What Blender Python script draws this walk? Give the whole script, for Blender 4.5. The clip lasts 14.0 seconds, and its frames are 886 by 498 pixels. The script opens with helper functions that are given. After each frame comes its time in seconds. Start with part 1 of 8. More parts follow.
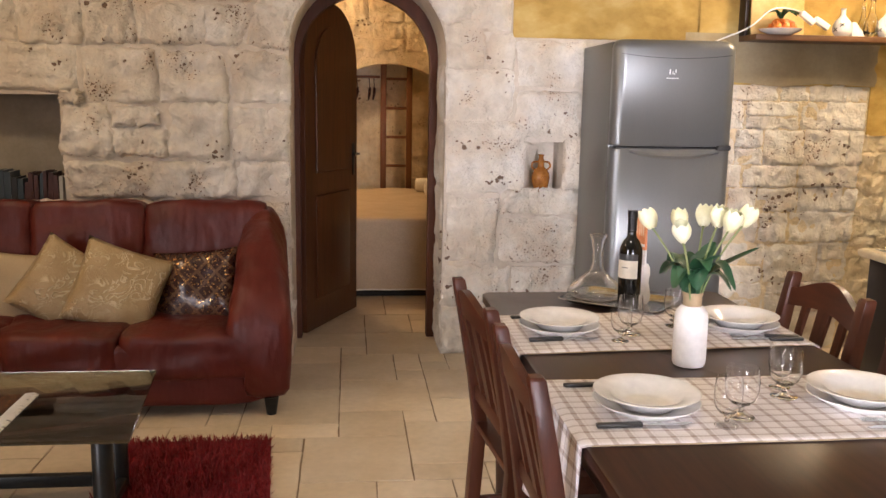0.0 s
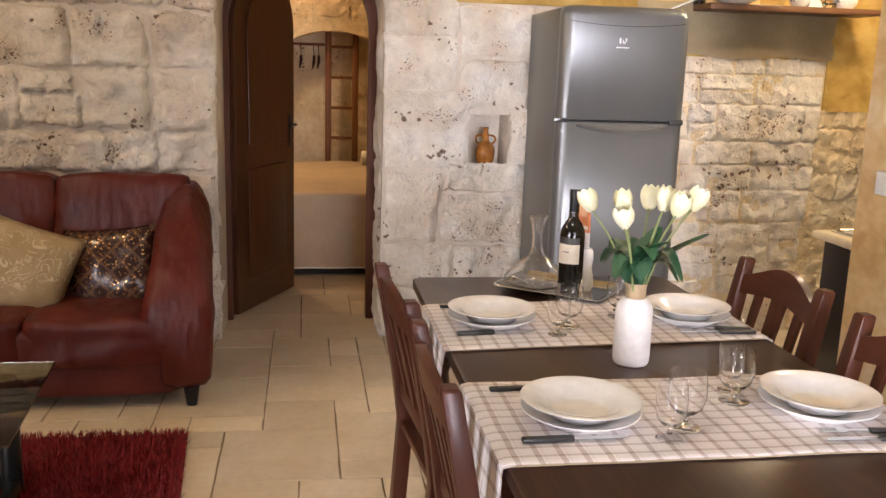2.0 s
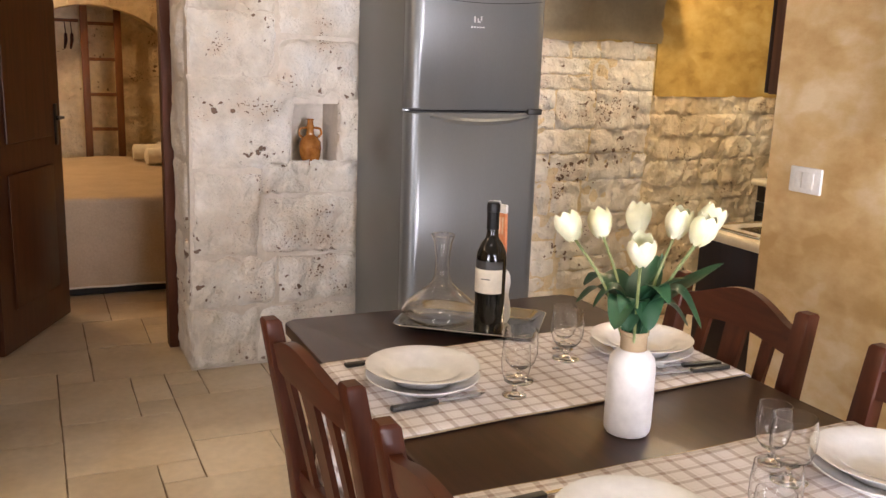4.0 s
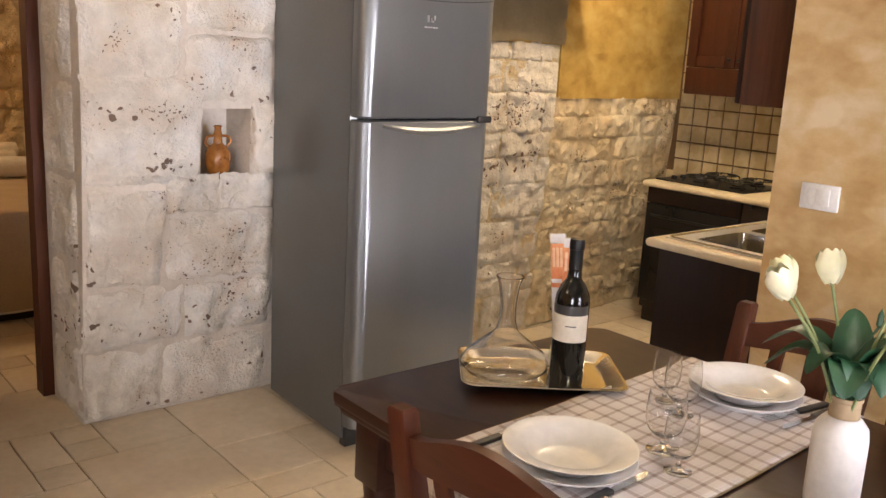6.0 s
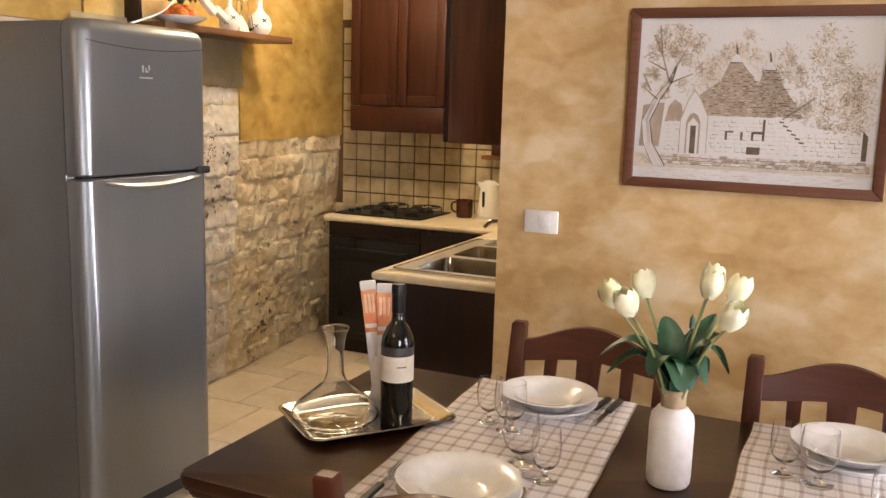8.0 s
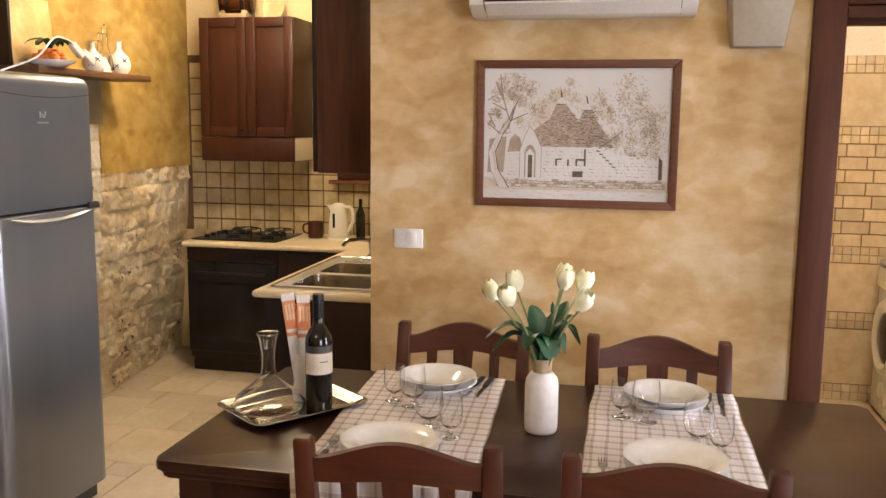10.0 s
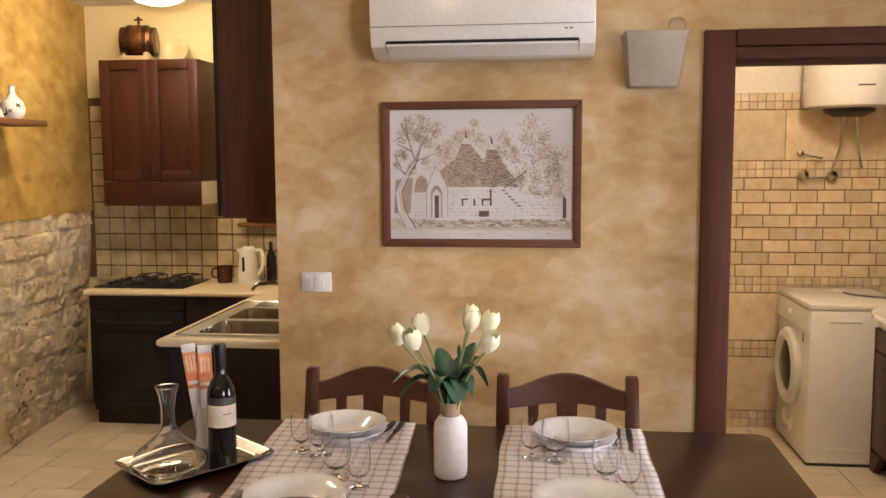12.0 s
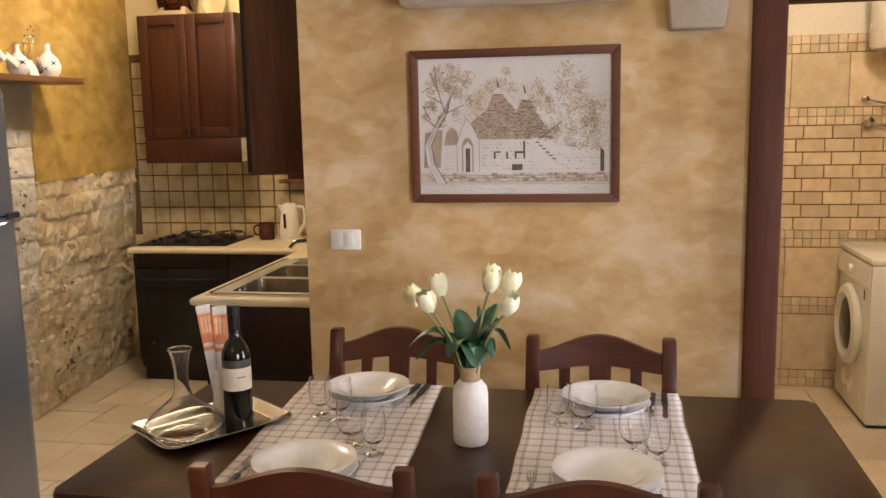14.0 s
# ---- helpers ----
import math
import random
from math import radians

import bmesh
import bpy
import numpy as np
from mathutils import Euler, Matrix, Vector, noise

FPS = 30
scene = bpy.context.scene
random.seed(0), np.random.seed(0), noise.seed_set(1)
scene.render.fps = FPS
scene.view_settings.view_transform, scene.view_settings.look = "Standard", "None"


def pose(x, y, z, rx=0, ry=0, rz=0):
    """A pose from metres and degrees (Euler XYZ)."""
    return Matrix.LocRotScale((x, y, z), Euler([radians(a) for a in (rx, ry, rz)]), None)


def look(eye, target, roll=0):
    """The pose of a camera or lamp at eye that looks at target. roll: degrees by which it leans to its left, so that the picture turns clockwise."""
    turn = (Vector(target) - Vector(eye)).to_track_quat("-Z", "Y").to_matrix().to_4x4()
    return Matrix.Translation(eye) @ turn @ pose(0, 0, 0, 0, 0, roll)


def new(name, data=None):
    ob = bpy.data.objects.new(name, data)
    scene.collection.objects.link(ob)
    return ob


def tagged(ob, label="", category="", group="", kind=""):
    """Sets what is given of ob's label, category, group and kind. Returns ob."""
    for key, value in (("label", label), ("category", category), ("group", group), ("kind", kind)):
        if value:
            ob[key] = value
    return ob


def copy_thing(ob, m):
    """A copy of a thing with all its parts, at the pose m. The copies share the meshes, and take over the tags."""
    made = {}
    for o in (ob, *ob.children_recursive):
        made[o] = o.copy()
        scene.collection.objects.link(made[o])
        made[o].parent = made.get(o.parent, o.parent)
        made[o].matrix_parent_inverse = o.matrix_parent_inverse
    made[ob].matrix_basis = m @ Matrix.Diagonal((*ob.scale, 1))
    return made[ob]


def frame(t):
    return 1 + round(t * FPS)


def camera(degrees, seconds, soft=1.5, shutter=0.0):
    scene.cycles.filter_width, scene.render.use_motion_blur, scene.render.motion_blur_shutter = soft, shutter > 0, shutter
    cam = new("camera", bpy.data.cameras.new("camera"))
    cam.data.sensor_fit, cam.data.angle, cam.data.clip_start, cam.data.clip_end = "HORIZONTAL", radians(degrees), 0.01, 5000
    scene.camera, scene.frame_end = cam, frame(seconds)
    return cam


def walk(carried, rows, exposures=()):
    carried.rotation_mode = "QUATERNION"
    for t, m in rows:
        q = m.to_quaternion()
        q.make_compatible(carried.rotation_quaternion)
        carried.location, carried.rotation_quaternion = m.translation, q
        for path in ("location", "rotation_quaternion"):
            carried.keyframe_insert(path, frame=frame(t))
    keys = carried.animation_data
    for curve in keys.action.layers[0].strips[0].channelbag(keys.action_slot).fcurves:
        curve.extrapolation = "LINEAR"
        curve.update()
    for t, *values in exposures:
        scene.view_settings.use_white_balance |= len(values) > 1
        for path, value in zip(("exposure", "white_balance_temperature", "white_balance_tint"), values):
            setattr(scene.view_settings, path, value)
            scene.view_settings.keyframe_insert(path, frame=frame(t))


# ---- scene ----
cam = camera(53.4, 14.0)
PATH = [
    (0, (0.305, 0.719, 1.458), (0.52, 2.678, 1.115), 1.0),
    (0.5, (0.318, 0.728, 1.468), (0.541, 2.682, 1.105), 1.0),
    (1, (0.359, 0.785, 1.469), (0.588, 2.737, 1.098), 1.5),
    (1.5, (0.408, 0.876, 1.453), (0.662, 2.823, 1.077), 2.0),
    (2, (0.433, 0.969, 1.442), (0.743, 2.903, 1.041), 1.8),
    (2.5, (0.418, 1.156, 1.431), (0.886, 3.056, 1.018), 1.7),
    (3, (0.373, 1.333, 1.438), (1.006, 3.185, 1.025), 1.8),
    (3.2, (0.346, 1.389, 1.435), (1.023, 3.224, 1.015), 2.1),
    (5.3, (-0.05, 2.047, 1.45), (1.056, 3.652, 0.999), 2.6),
    (5.5, (-0.102, 2.097, 1.47), (1.05, 3.666, 1.008), 3.3),
    (6, (-0.175, 2.284, 1.467), (1.083, 3.778, 1.036), 3.1),
    (6.5, (-0.237, 2.442, 1.474), (1.188, 3.787, 1.073), 2.9),
    (7, (-0.351, 2.572, 1.492), (1.272, 3.68, 1.119), 2.1),
    (7.5, (-0.414, 2.627, 1.515), (1.307, 3.576, 1.145), 2.0),
    (7.7, (-0.443, 2.623, 1.504), (1.315, 3.508, 1.152), 1.9),
    (9.8, (-1.004, 2.672, 1.552), (0.91, 3.18, 1.27), 0.4),
    (10, (-1.042, 2.677, 1.567), (0.894, 3.09, 1.286), 0.6),
    (10.5, (-1.064, 2.668, 1.566), (0.905, 2.889, 1.298), 0.2),
    (11, (-1.073, 2.653, 1.57), (0.905, 2.795, 1.309), -0.4),
    (11.5, (-1.067, 2.649, 1.586), (0.914, 2.796, 1.353), -0.3),
    (12, (-1.014, 2.642, 1.581), (0.963, 2.876, 1.384), -0.3),
    (12.5, (-0.918, 2.601, 1.589), (1.048, 2.907, 1.396), -0.4),
    (13, (-0.863, 2.553, 1.592), (1.094, 2.907, 1.38), -0.5),
    (13.5, (-0.858, 2.554, 1.578), (1.089, 2.937, 1.326), -0.9),
    (14, (-0.873, 2.553, 1.572), (1.07, 2.923, 1.274), -1.2),
]
walk(cam, [(t, look(eye, target, roll)) for t, eye, target, roll in PATH],
     [(0, 0.12), (3, 0.1), (5.5, 0.1), (7.5, 0.04), (10, 0.0), (11, -0.06), (12, -0.2), (13, -0.24), (14, -0.25)])

# ---- world, sun and large lights ----
world = bpy.data.worlds.new("sky")
scene.world = world
world.use_nodes = True
_nt = world.node_tree
_sky = _nt.nodes.new("ShaderNodeTexSky")
_sky.sky_type, _sky.sun_disc = "NISHITA", False
_sky.sun_elevation, _sky.sun_rotation = radians(48), radians(250)
_nt.links.new(_sky.outputs[0], _nt.nodes["Background"].inputs[0])
_nt.nodes["Background"].inputs[1].default_value = 0.12

sun = new("sun", bpy.data.lights.new("sun", "SUN"))
sun.data.energy, sun.data.angle, sun.data.color = 3.0, radians(0.5), (1.0, 0.95, 0.86)
sun.matrix_world = look((-10, 14, 16), (0, 0, 0))


def area_light(name, eye, target, sx, sy, power, colour):
    ob = new(name, bpy.data.lights.new(name, "AREA"))
    ob.data.shape, ob.data.size, ob.data.size_y = "RECTANGLE", sx, sy
    ob.data.energy, ob.data.color = power, colour
    ob.matrix_world = look(eye, target)
    return ob


# daylight in the glazed openings behind the walk
terrace_day = area_light("daylight_terrace_door", (-3.05, -0.1, 1.3), (1.6, 4.1, 0.9), 1.5, 1.8, 31, (0.98, 0.95, 1.04))
terrace_day.data.spread = radians(80)
front_day = area_light("daylight_front_door", (1.2, -1.95, 1.3), (1.95, 5.4, 0.9), 1.2, 1.9, 21, (0.98, 0.94, 1.06))
front_day.data.spread = radians(38)


def bulb(name, place, power, colour, size):
    ob = new(name, bpy.data.lights.new(name, "POINT"))
    ob.data.energy, ob.data.color, ob.data.shadow_soft_size = power, colour, size
    ob.location = place
    return ob


WARM = (1.0, 0.74, 0.42)
bulb("kitchen_bulb", (4.0, 4.9, 2.46), 5, WARM, 0.1)
# second kitchen lamp, unseen, added to light the stone beside the fridge
bulb("kitchen_entry_bulb", (3.08, 4.6, 2.44), 66, (1.0, 0.78, 0.54), 0.1)
bulb("living_bulb", (-1.9, 3.9, 2.58), 39, (1.0, 0.73, 0.48), 0.1)
# fill over the table, added to brighten it; no lamp known there
bulb("dining_bulb", (0.6, 2.35, 2.58), 15, (1.0, 0.9, 0.8), 0.1)
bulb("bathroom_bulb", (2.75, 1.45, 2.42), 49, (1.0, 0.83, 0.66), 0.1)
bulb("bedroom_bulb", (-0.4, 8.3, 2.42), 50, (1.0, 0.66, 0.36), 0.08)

# ---- materials ----
def nodes_of(name):
    m = bpy.data.materials.new(name)
    m.use_nodes = True
    return m, m.node_tree, m.node_tree.nodes["Principled BSDF"]


def coords(nt, space, scale=(1, 1, 1)):
    if space == "world":
        src = nt.nodes.new("ShaderNodeNewGeometry").outputs["Position"]
    else:
        src = nt.nodes.new("ShaderNodeTexCoord").outputs["Object"]
    mp = nt.nodes.new("ShaderNodeMapping")
    mp.inputs["Scale"].default_value = scale
    nt.links.new(src, mp.inputs[0])
    return mp.outputs[0]


def noise_of(nt, vec, scale, detail=4.0, rough=0.55):
    n = nt.nodes.new("ShaderNodeTexNoise")
    n.inputs["Scale"].default_value, n.inputs["Detail"].default_value = scale, detail
    n.inputs["Roughness"].default_value = rough
    nt.links.new(vec, n.inputs["Vector"])
    return n.outputs[0]


def ramp_of(nt, fac, stops):
    r = nt.nodes.new("ShaderNodeValToRGB")
    while len(r.color_ramp.elements) < len(stops):
        r.color_ramp.elements.new(0.5)
    for e, (p, c) in zip(r.color_ramp.elements, stops):
        e.position, e.color = p, (*c, 1) if len(c) == 3 else c
    nt.links.new(fac, r.inputs[0])
    return r.outputs[0]


def grey(v):
    return (v, v, v)


def mix_of(nt, fac, a, b, kind="MIX"):
    m = nt.nodes.new("ShaderNodeMix")
    m.data_type, m.blend_type = "RGBA", kind
    for sock, val in ((m.inputs["Factor"], fac), (m.inputs["A"], a), (m.inputs["B"], b)):
        if isinstance(val, tuple):
            sock.default_value = (*val, 1)
        elif isinstance(val, float):
            sock.default_value = val
        else:
            nt.links.new(val, sock)
    return m.outputs["Result"]


def math_of(nt, op, a, b=0.0):
    m = nt.nodes.new("ShaderNodeMath")
    m.operation = op
    for sock, val in ((m.inputs[0], a), (m.inputs[1], b)):
        if isinstance(val, (int, float)):
            sock.default_value = val
        else:
            nt.links.new(val, sock)
    return m.outputs[0]


def bump_of(nt, bsdf, height, strength, dist=0.01, before=None):
    b = nt.nodes.new("ShaderNodeBump")
    b.inputs["Strength"].default_value, b.inputs["Distance"].default_value = strength, dist
    nt.links.new(height, b.inputs["Height"])
    if before is not None:
        nt.links.new(before, b.inputs["Normal"])
    nt.links.new(b.outputs[0], bsdf.inputs["Normal"])
    return b.outputs[0]


def random_of(nt):
    return nt.nodes.new("ShaderNodeObjectInfo").outputs["Random"]


def surf(name, c1, c2, scale=6.0, rough=0.6, metal=0.0, bump=0.15, bscale=40.0, space="object", stretch=(1, 1, 1), coat=0.0, rvar=0.12, vary=0.0, bdist=0.004, spec=0.5):
    """A plain surface with large blotches, fine grain, uneven gloss and fine relief."""
    m, nt, p = nodes_of(name)
    v = coords(nt, space, stretch)
    big = noise_of(nt, v, scale, 5.0)
    fine = noise_of(nt, v, bscale, 4.0)
    col = mix_of(nt, ramp_of(nt, big, [(0.32, grey(0)), (0.68, grey(1))]), c1, c2)
    col = mix_of(nt, 0.25, col, ramp_of(nt, fine, [(0.3, grey(0.55)), (0.7, grey(1.0))]), "MULTIPLY")
    if vary:
        col = mix_of(nt, float(vary), col, ramp_of(nt, random_of(nt), [(0.0, grey(0.45)), (1.0, grey(1.0))]), "MULTIPLY")
    nt.links.new(col, p.inputs["Base Color"])
    rr = nt.nodes.new("ShaderNodeMapRange")
    rr.inputs["To Min"].default_value, rr.inputs["To Max"].default_value = max(0.02, rough - rvar), min(1, rough + rvar)
    nt.links.new(big, rr.inputs["Value"])
    nt.links.new(rr.outputs[0], p.inputs["Roughness"])
    p.inputs["Metallic"].default_value = metal
    p.inputs["Specular IOR Level"].default_value = spec
    p.inputs["Coat Weight"].default_value = coat
    p.inputs["Coat Roughness"].default_value = 0.15
    if bump:
        bump_of(nt, p, fine, bump, bdist)
    return m


def limestone(name, c_dark, c_mid, c_light, pit, pit_amount):
    """Whitewashed porous limestone: chalky blotches, clusters of dark pits, chipped relief."""
    m, nt, p = nodes_of(name)
    v = coords(nt, "world")
    big = noise_of(nt, v, 3.5, 6.0)
    mid = noise_of(nt, v, 17.0, 6.0, 0.65)
    fine = noise_of(nt, v, 75.0, 3.0)
    col = ramp_of(nt, big, [(0.28, c_dark), (0.5, c_mid), (0.66, c_light)])
    col = mix_of(nt, 0.45, col, ramp_of(nt, mid, [(0.3, grey(0.6)), (0.62, grey(1.0))]), "MULTIPLY")
    col = mix_of(nt, 0.35, col, ramp_of(nt, random_of(nt), [(0.0, (0.74, 0.70, 0.64)), (1.0, grey(1.0))]), "MULTIPLY")
    wob = nt.nodes.new("ShaderNodeVectorMath")
    wob.operation = "ADD"
    nt.links.new(v, wob.inputs[0])
    sc = nt.nodes.new("ShaderNodeVectorMath")
    sc.operation = "SCALE"
    sc.inputs["Scale"].default_value = 0.045
    nz = nt.nodes.new("ShaderNodeTexNoise")
    nz.inputs["Scale"].default_value, nz.inputs["Detail"].default_value = 34.0, 3.0
    nt.links.new(v, nz.inputs["Vector"])
    nt.links.new(nz.outputs["Color"], sc.inputs[0])
    nt.links.new(sc.outputs[0], wob.inputs[1])
    cluster = noise_of(nt, v, 4.6, 3.0)
    coarse = noise_of(nt, coords(nt, "world", (1.0, 1.0, 1.25)), 3.1, 2.0)
    holes = []
    for scale, where, lo, hi, amount in ((60.0, cluster, 0.51, 0.68, pit_amount), (24.0, coarse, 0.53, 0.70, pit_amount * 1.1)):
        vo = nt.nodes.new("ShaderNodeTexVoronoi")
        vo.inputs["Scale"].default_value = scale
        nt.links.new(wob.outputs[0], vo.inputs["Vector"])
        thr = nt.nodes.new("ShaderNodeMapRange")
        thr.inputs["From Min"].default_value, thr.inputs["From Max"].default_value = lo, hi
        thr.inputs["To Min"].default_value, thr.inputs["To Max"].default_value = 0.0, amount
        nt.links.new(where, thr.inputs["Value"])
        d = math_of(nt, "SUBTRACT", thr.outputs[0], vo.outputs["Distance"])
        holes.append(ramp_of(nt, math_of(nt, "MULTIPLY", d, 9.0), [(0.0, grey(0)), (0.5, grey(1))]))
    pits = math_of(nt, "MAXIMUM", holes[0], holes[1])
    stain = math_of(nt, "MULTIPLY", ramp_of(nt, cluster, [(0.48, grey(0)), (0.68, grey(0.5))]), ramp_of(nt, mid, [(0.4, grey(0.05)), (0.62, grey(1))]))
    col = mix_of(nt, stain, col, (0.50, 0.34, 0.21))
    col = mix_of(nt, math_of(nt, "MULTIPLY", pits, 0.9), col, pit)
    nt.links.new(col, p.inputs["Base Color"])
    p.inputs["Roughness"].default_value = 0.93
    chips = nt.nodes.new("ShaderNodeTexVoronoi")
    chips.inputs["Scale"].default_value = 13.0
    nt.links.new(wob.outputs[0], chips.inputs["Vector"])
    h = math_of(nt, "ADD", math_of(nt, "MULTIPLY", mid, 0.8), math_of(nt, "MULTIPLY", fine, 0.3))
    h = math_of(nt, "ADD", h, math_of(nt, "MULTIPLY", chips.outputs["Distance"], 0.45))
    h = math_of(nt, "SUBTRACT", h, math_of(nt, "MULTIPLY", pits, 0.9))
    bump_of(nt, p, h, 1.0, 0.034)
    return m


def sponged(name, c_lo, c_mid, c_hi, dirt=0.3):
    """Ochre lime wash, brushed on in short level patches that overlap."""
    m, nt, p = nodes_of(name)
    wob = nt.nodes.new("ShaderNodeVectorMath")
    wob.operation = "MULTIPLY_ADD"
    nz = nt.nodes.new("ShaderNodeTexNoise")
    nz.inputs["Scale"].default_value, nz.inputs["Detail"].default_value = 7.0, 3.0
    nt.links.new(coords(nt, "world"), nz.inputs["Vector"])
    nt.links.new(nz.outputs["Color"], wob.inputs[0])
    wob.inputs[1].default_value = (0.05, 0.05, 0.03)
    nt.links.new(coords(nt, "world"), wob.inputs[2])
    patches = []
    for sc in ((6.0, 6.0, 9.5), (10.0, 10.0, 17.0)):
        mp = nt.nodes.new("ShaderNodeMapping")
        mp.inputs["Scale"].default_value = sc
        nt.links.new(wob.outputs[0], mp.inputs[0])
        vo = nt.nodes.new("ShaderNodeTexVoronoi")
        vo.feature = "SMOOTH_F1"
        vo.inputs["Scale"].default_value, vo.inputs["Smoothness"].default_value = 1.0, 0.35
        nt.links.new(mp.outputs[0], vo.inputs["Vector"])
        sep = nt.nodes.new("ShaderNodeSeparateColor")
        nt.links.new(vo.outputs["Color"], sep.inputs[0])
        patches.append(sep.outputs[0])
    a = noise_of(nt, coords(nt, "world", (1, 1, 1.35)), 3.6, 3.0, 0.5)
    b = noise_of(nt, coords(nt, "world", (1, 1, 1.6)), 14.0, 6.0, 0.7)
    f = math_of(nt, "ADD", math_of(nt, "MULTIPLY", a, 0.5), math_of(nt, "MULTIPLY", b, 0.28))
    f = math_of(nt, "ADD", f, math_of(nt, "ADD", math_of(nt, "MULTIPLY", patches[0], 0.12), math_of(nt, "MULTIPLY", patches[1], 0.1)))
    col = ramp_of(nt, f, [(0.34, c_lo), (0.5, c_mid), (0.66, c_hi)])
    cloud = ramp_of(nt, noise_of(nt, coords(nt, "world"), 1.3, 3.0), [(0.35, grey(1.0 - dirt)), (0.65, grey(1.0))])
    col = mix_of(nt, 0.7, col, cloud, "MULTIPLY")
    nt.links.new(col, p.inputs["Base Color"])
    p.inputs["Roughness"].default_value = 0.8
    fine = noise_of(nt, coords(nt, "world"), 60.0, 3.0)
    bump_of(nt, p, math_of(nt, "ADD", b, math_of(nt, "MULTIPLY", fine, 0.3)), 0.22, 0.01)
    return m


def timber(name, c1, c2, rough=0.35, coat=0.3, axis=2, scale=1.0, spread=0.25):
    """Stained wood with the grain along one axis of the part."""
    m, nt, p = nodes_of(name)
    st = [22.0 * scale] * 3
    st[axis] = 1.6 * scale
    v = coords(nt, "object", tuple(st))
    g = noise_of(nt, v, 1.6, 7.0, 0.65)
    w = noise_of(nt, coords(nt, "object"), 3.0, 3.0)
    col = mix_of(nt, ramp_of(nt, g, [(0.3, grey(0)), (0.7, grey(1))]), c1, c2)
    col = mix_of(nt, 0.35, col, ramp_of(nt, w, [(0.3, grey(0.6)), (0.7, grey(1.1))]), "MULTIPLY")
    col = mix_of(nt, float(spread), col, ramp_of(nt, random_of(nt), [(0.0, grey(0.55)), (1.0, grey(1.0))]), "MULTIPLY")
    nt.links.new(col, p.inputs["Base Color"])
    rr = nt.nodes.new("ShaderNodeMapRange")
    rr.inputs["To Min"].default_value, rr.inputs["To Max"].default_value = rough - 0.08, rough + 0.12
    nt.links.new(w, rr.inputs["Value"])
    nt.links.new(rr.outputs[0], p.inputs["Roughness"])
    p.inputs["Coat Weight"].default_value, p.inputs["Coat Roughness"].default_value = coat, 0.18
    p.inputs["Specular IOR Level"].default_value = 0.3
    bump_of(nt, p, g, 0.12, 0.002)
    return m


def clear_glass(name, colour=(1, 1, 1), rough=0.0, ior=1.45):
    m, nt, p = nodes_of(name)
    p.inputs["Base Color"].default_value = (*colour, 1)
    p.inputs["Transmission Weight"].default_value = 1.0
    p.inputs["Roughness"].default_value, p.inputs["IOR"].default_value = rough, ior
    return m


def glowing(name, colour, strength):
    m, nt, p = nodes_of(name)
    p.inputs["Base Color"].default_value = (0.9, 0.88, 0.8, 1)
    p.inputs["Emission Color"].default_value = (*colour, 1)
    p.inputs["Emission Strength"].default_value = strength
    return m


def checked_cloth(name):
    """Woven cotton check: pale ground, taupe bands both ways, a thin second line beside each."""
    m, nt, p = nodes_of(name)
    tc = nt.nodes.new("ShaderNodeTexCoord")
    uv = nt.nodes.new("ShaderNodeUVMap")
    sep = nt.nodes.new("ShaderNodeSeparateXYZ")
    wobble = noise_of(nt, tc.outputs["Object"], 14.0, 2.0)
    nt.links.new(uv.outputs[0], sep.inputs[0])
    masks = []
    for k, (period, wide) in enumerate(((0.043, 0.25), (0.036, 0.22))):
        c = math_of(nt, "ADD", sep.outputs[k], math_of(nt, "MULTIPLY", wobble, 0.006))
        fr = math_of(nt, "FRACT", math_of(nt, "DIVIDE", c, period))
        masks.append(math_of(nt, "LESS_THAN", fr, wide))
        masks.append(math_of(nt, "MULTIPLY", math_of(nt, "LESS_THAN", math_of(nt, "FRACT", math_of(nt, "ADD", fr, 0.62)), 0.06), 0.5))
    both = math_of(nt, "ADD", math_of(nt, "MULTIPLY", masks[0], 0.55), math_of(nt, "MULTIPLY", masks[2], 0.5))
    thin = math_of(nt, "ADD", masks[1], masks[3])
    fac = math_of(nt, "MINIMUM", math_of(nt, "ADD", both, math_of(nt, "MULTIPLY", thin, 0.35)), 1.0)
    weave = noise_of(nt, uv.outputs[0], 900.0, 2.0)
    col = mix_of(nt, fac, (0.82, 0.775, 0.765), (0.40, 0.315, 0.285))
    col = mix_of(nt, 0.3, col, ramp_of(nt, weave, [(0.3, grey(0.6)), (0.7, grey(1.0))]), "MULTIPLY")
    nt.links.new(col, p.inputs["Base Color"])
    p.inputs["Roughness"].default_value = 0.92
    bump_of(nt, p, weave, 0.3, 0.002)
    return m


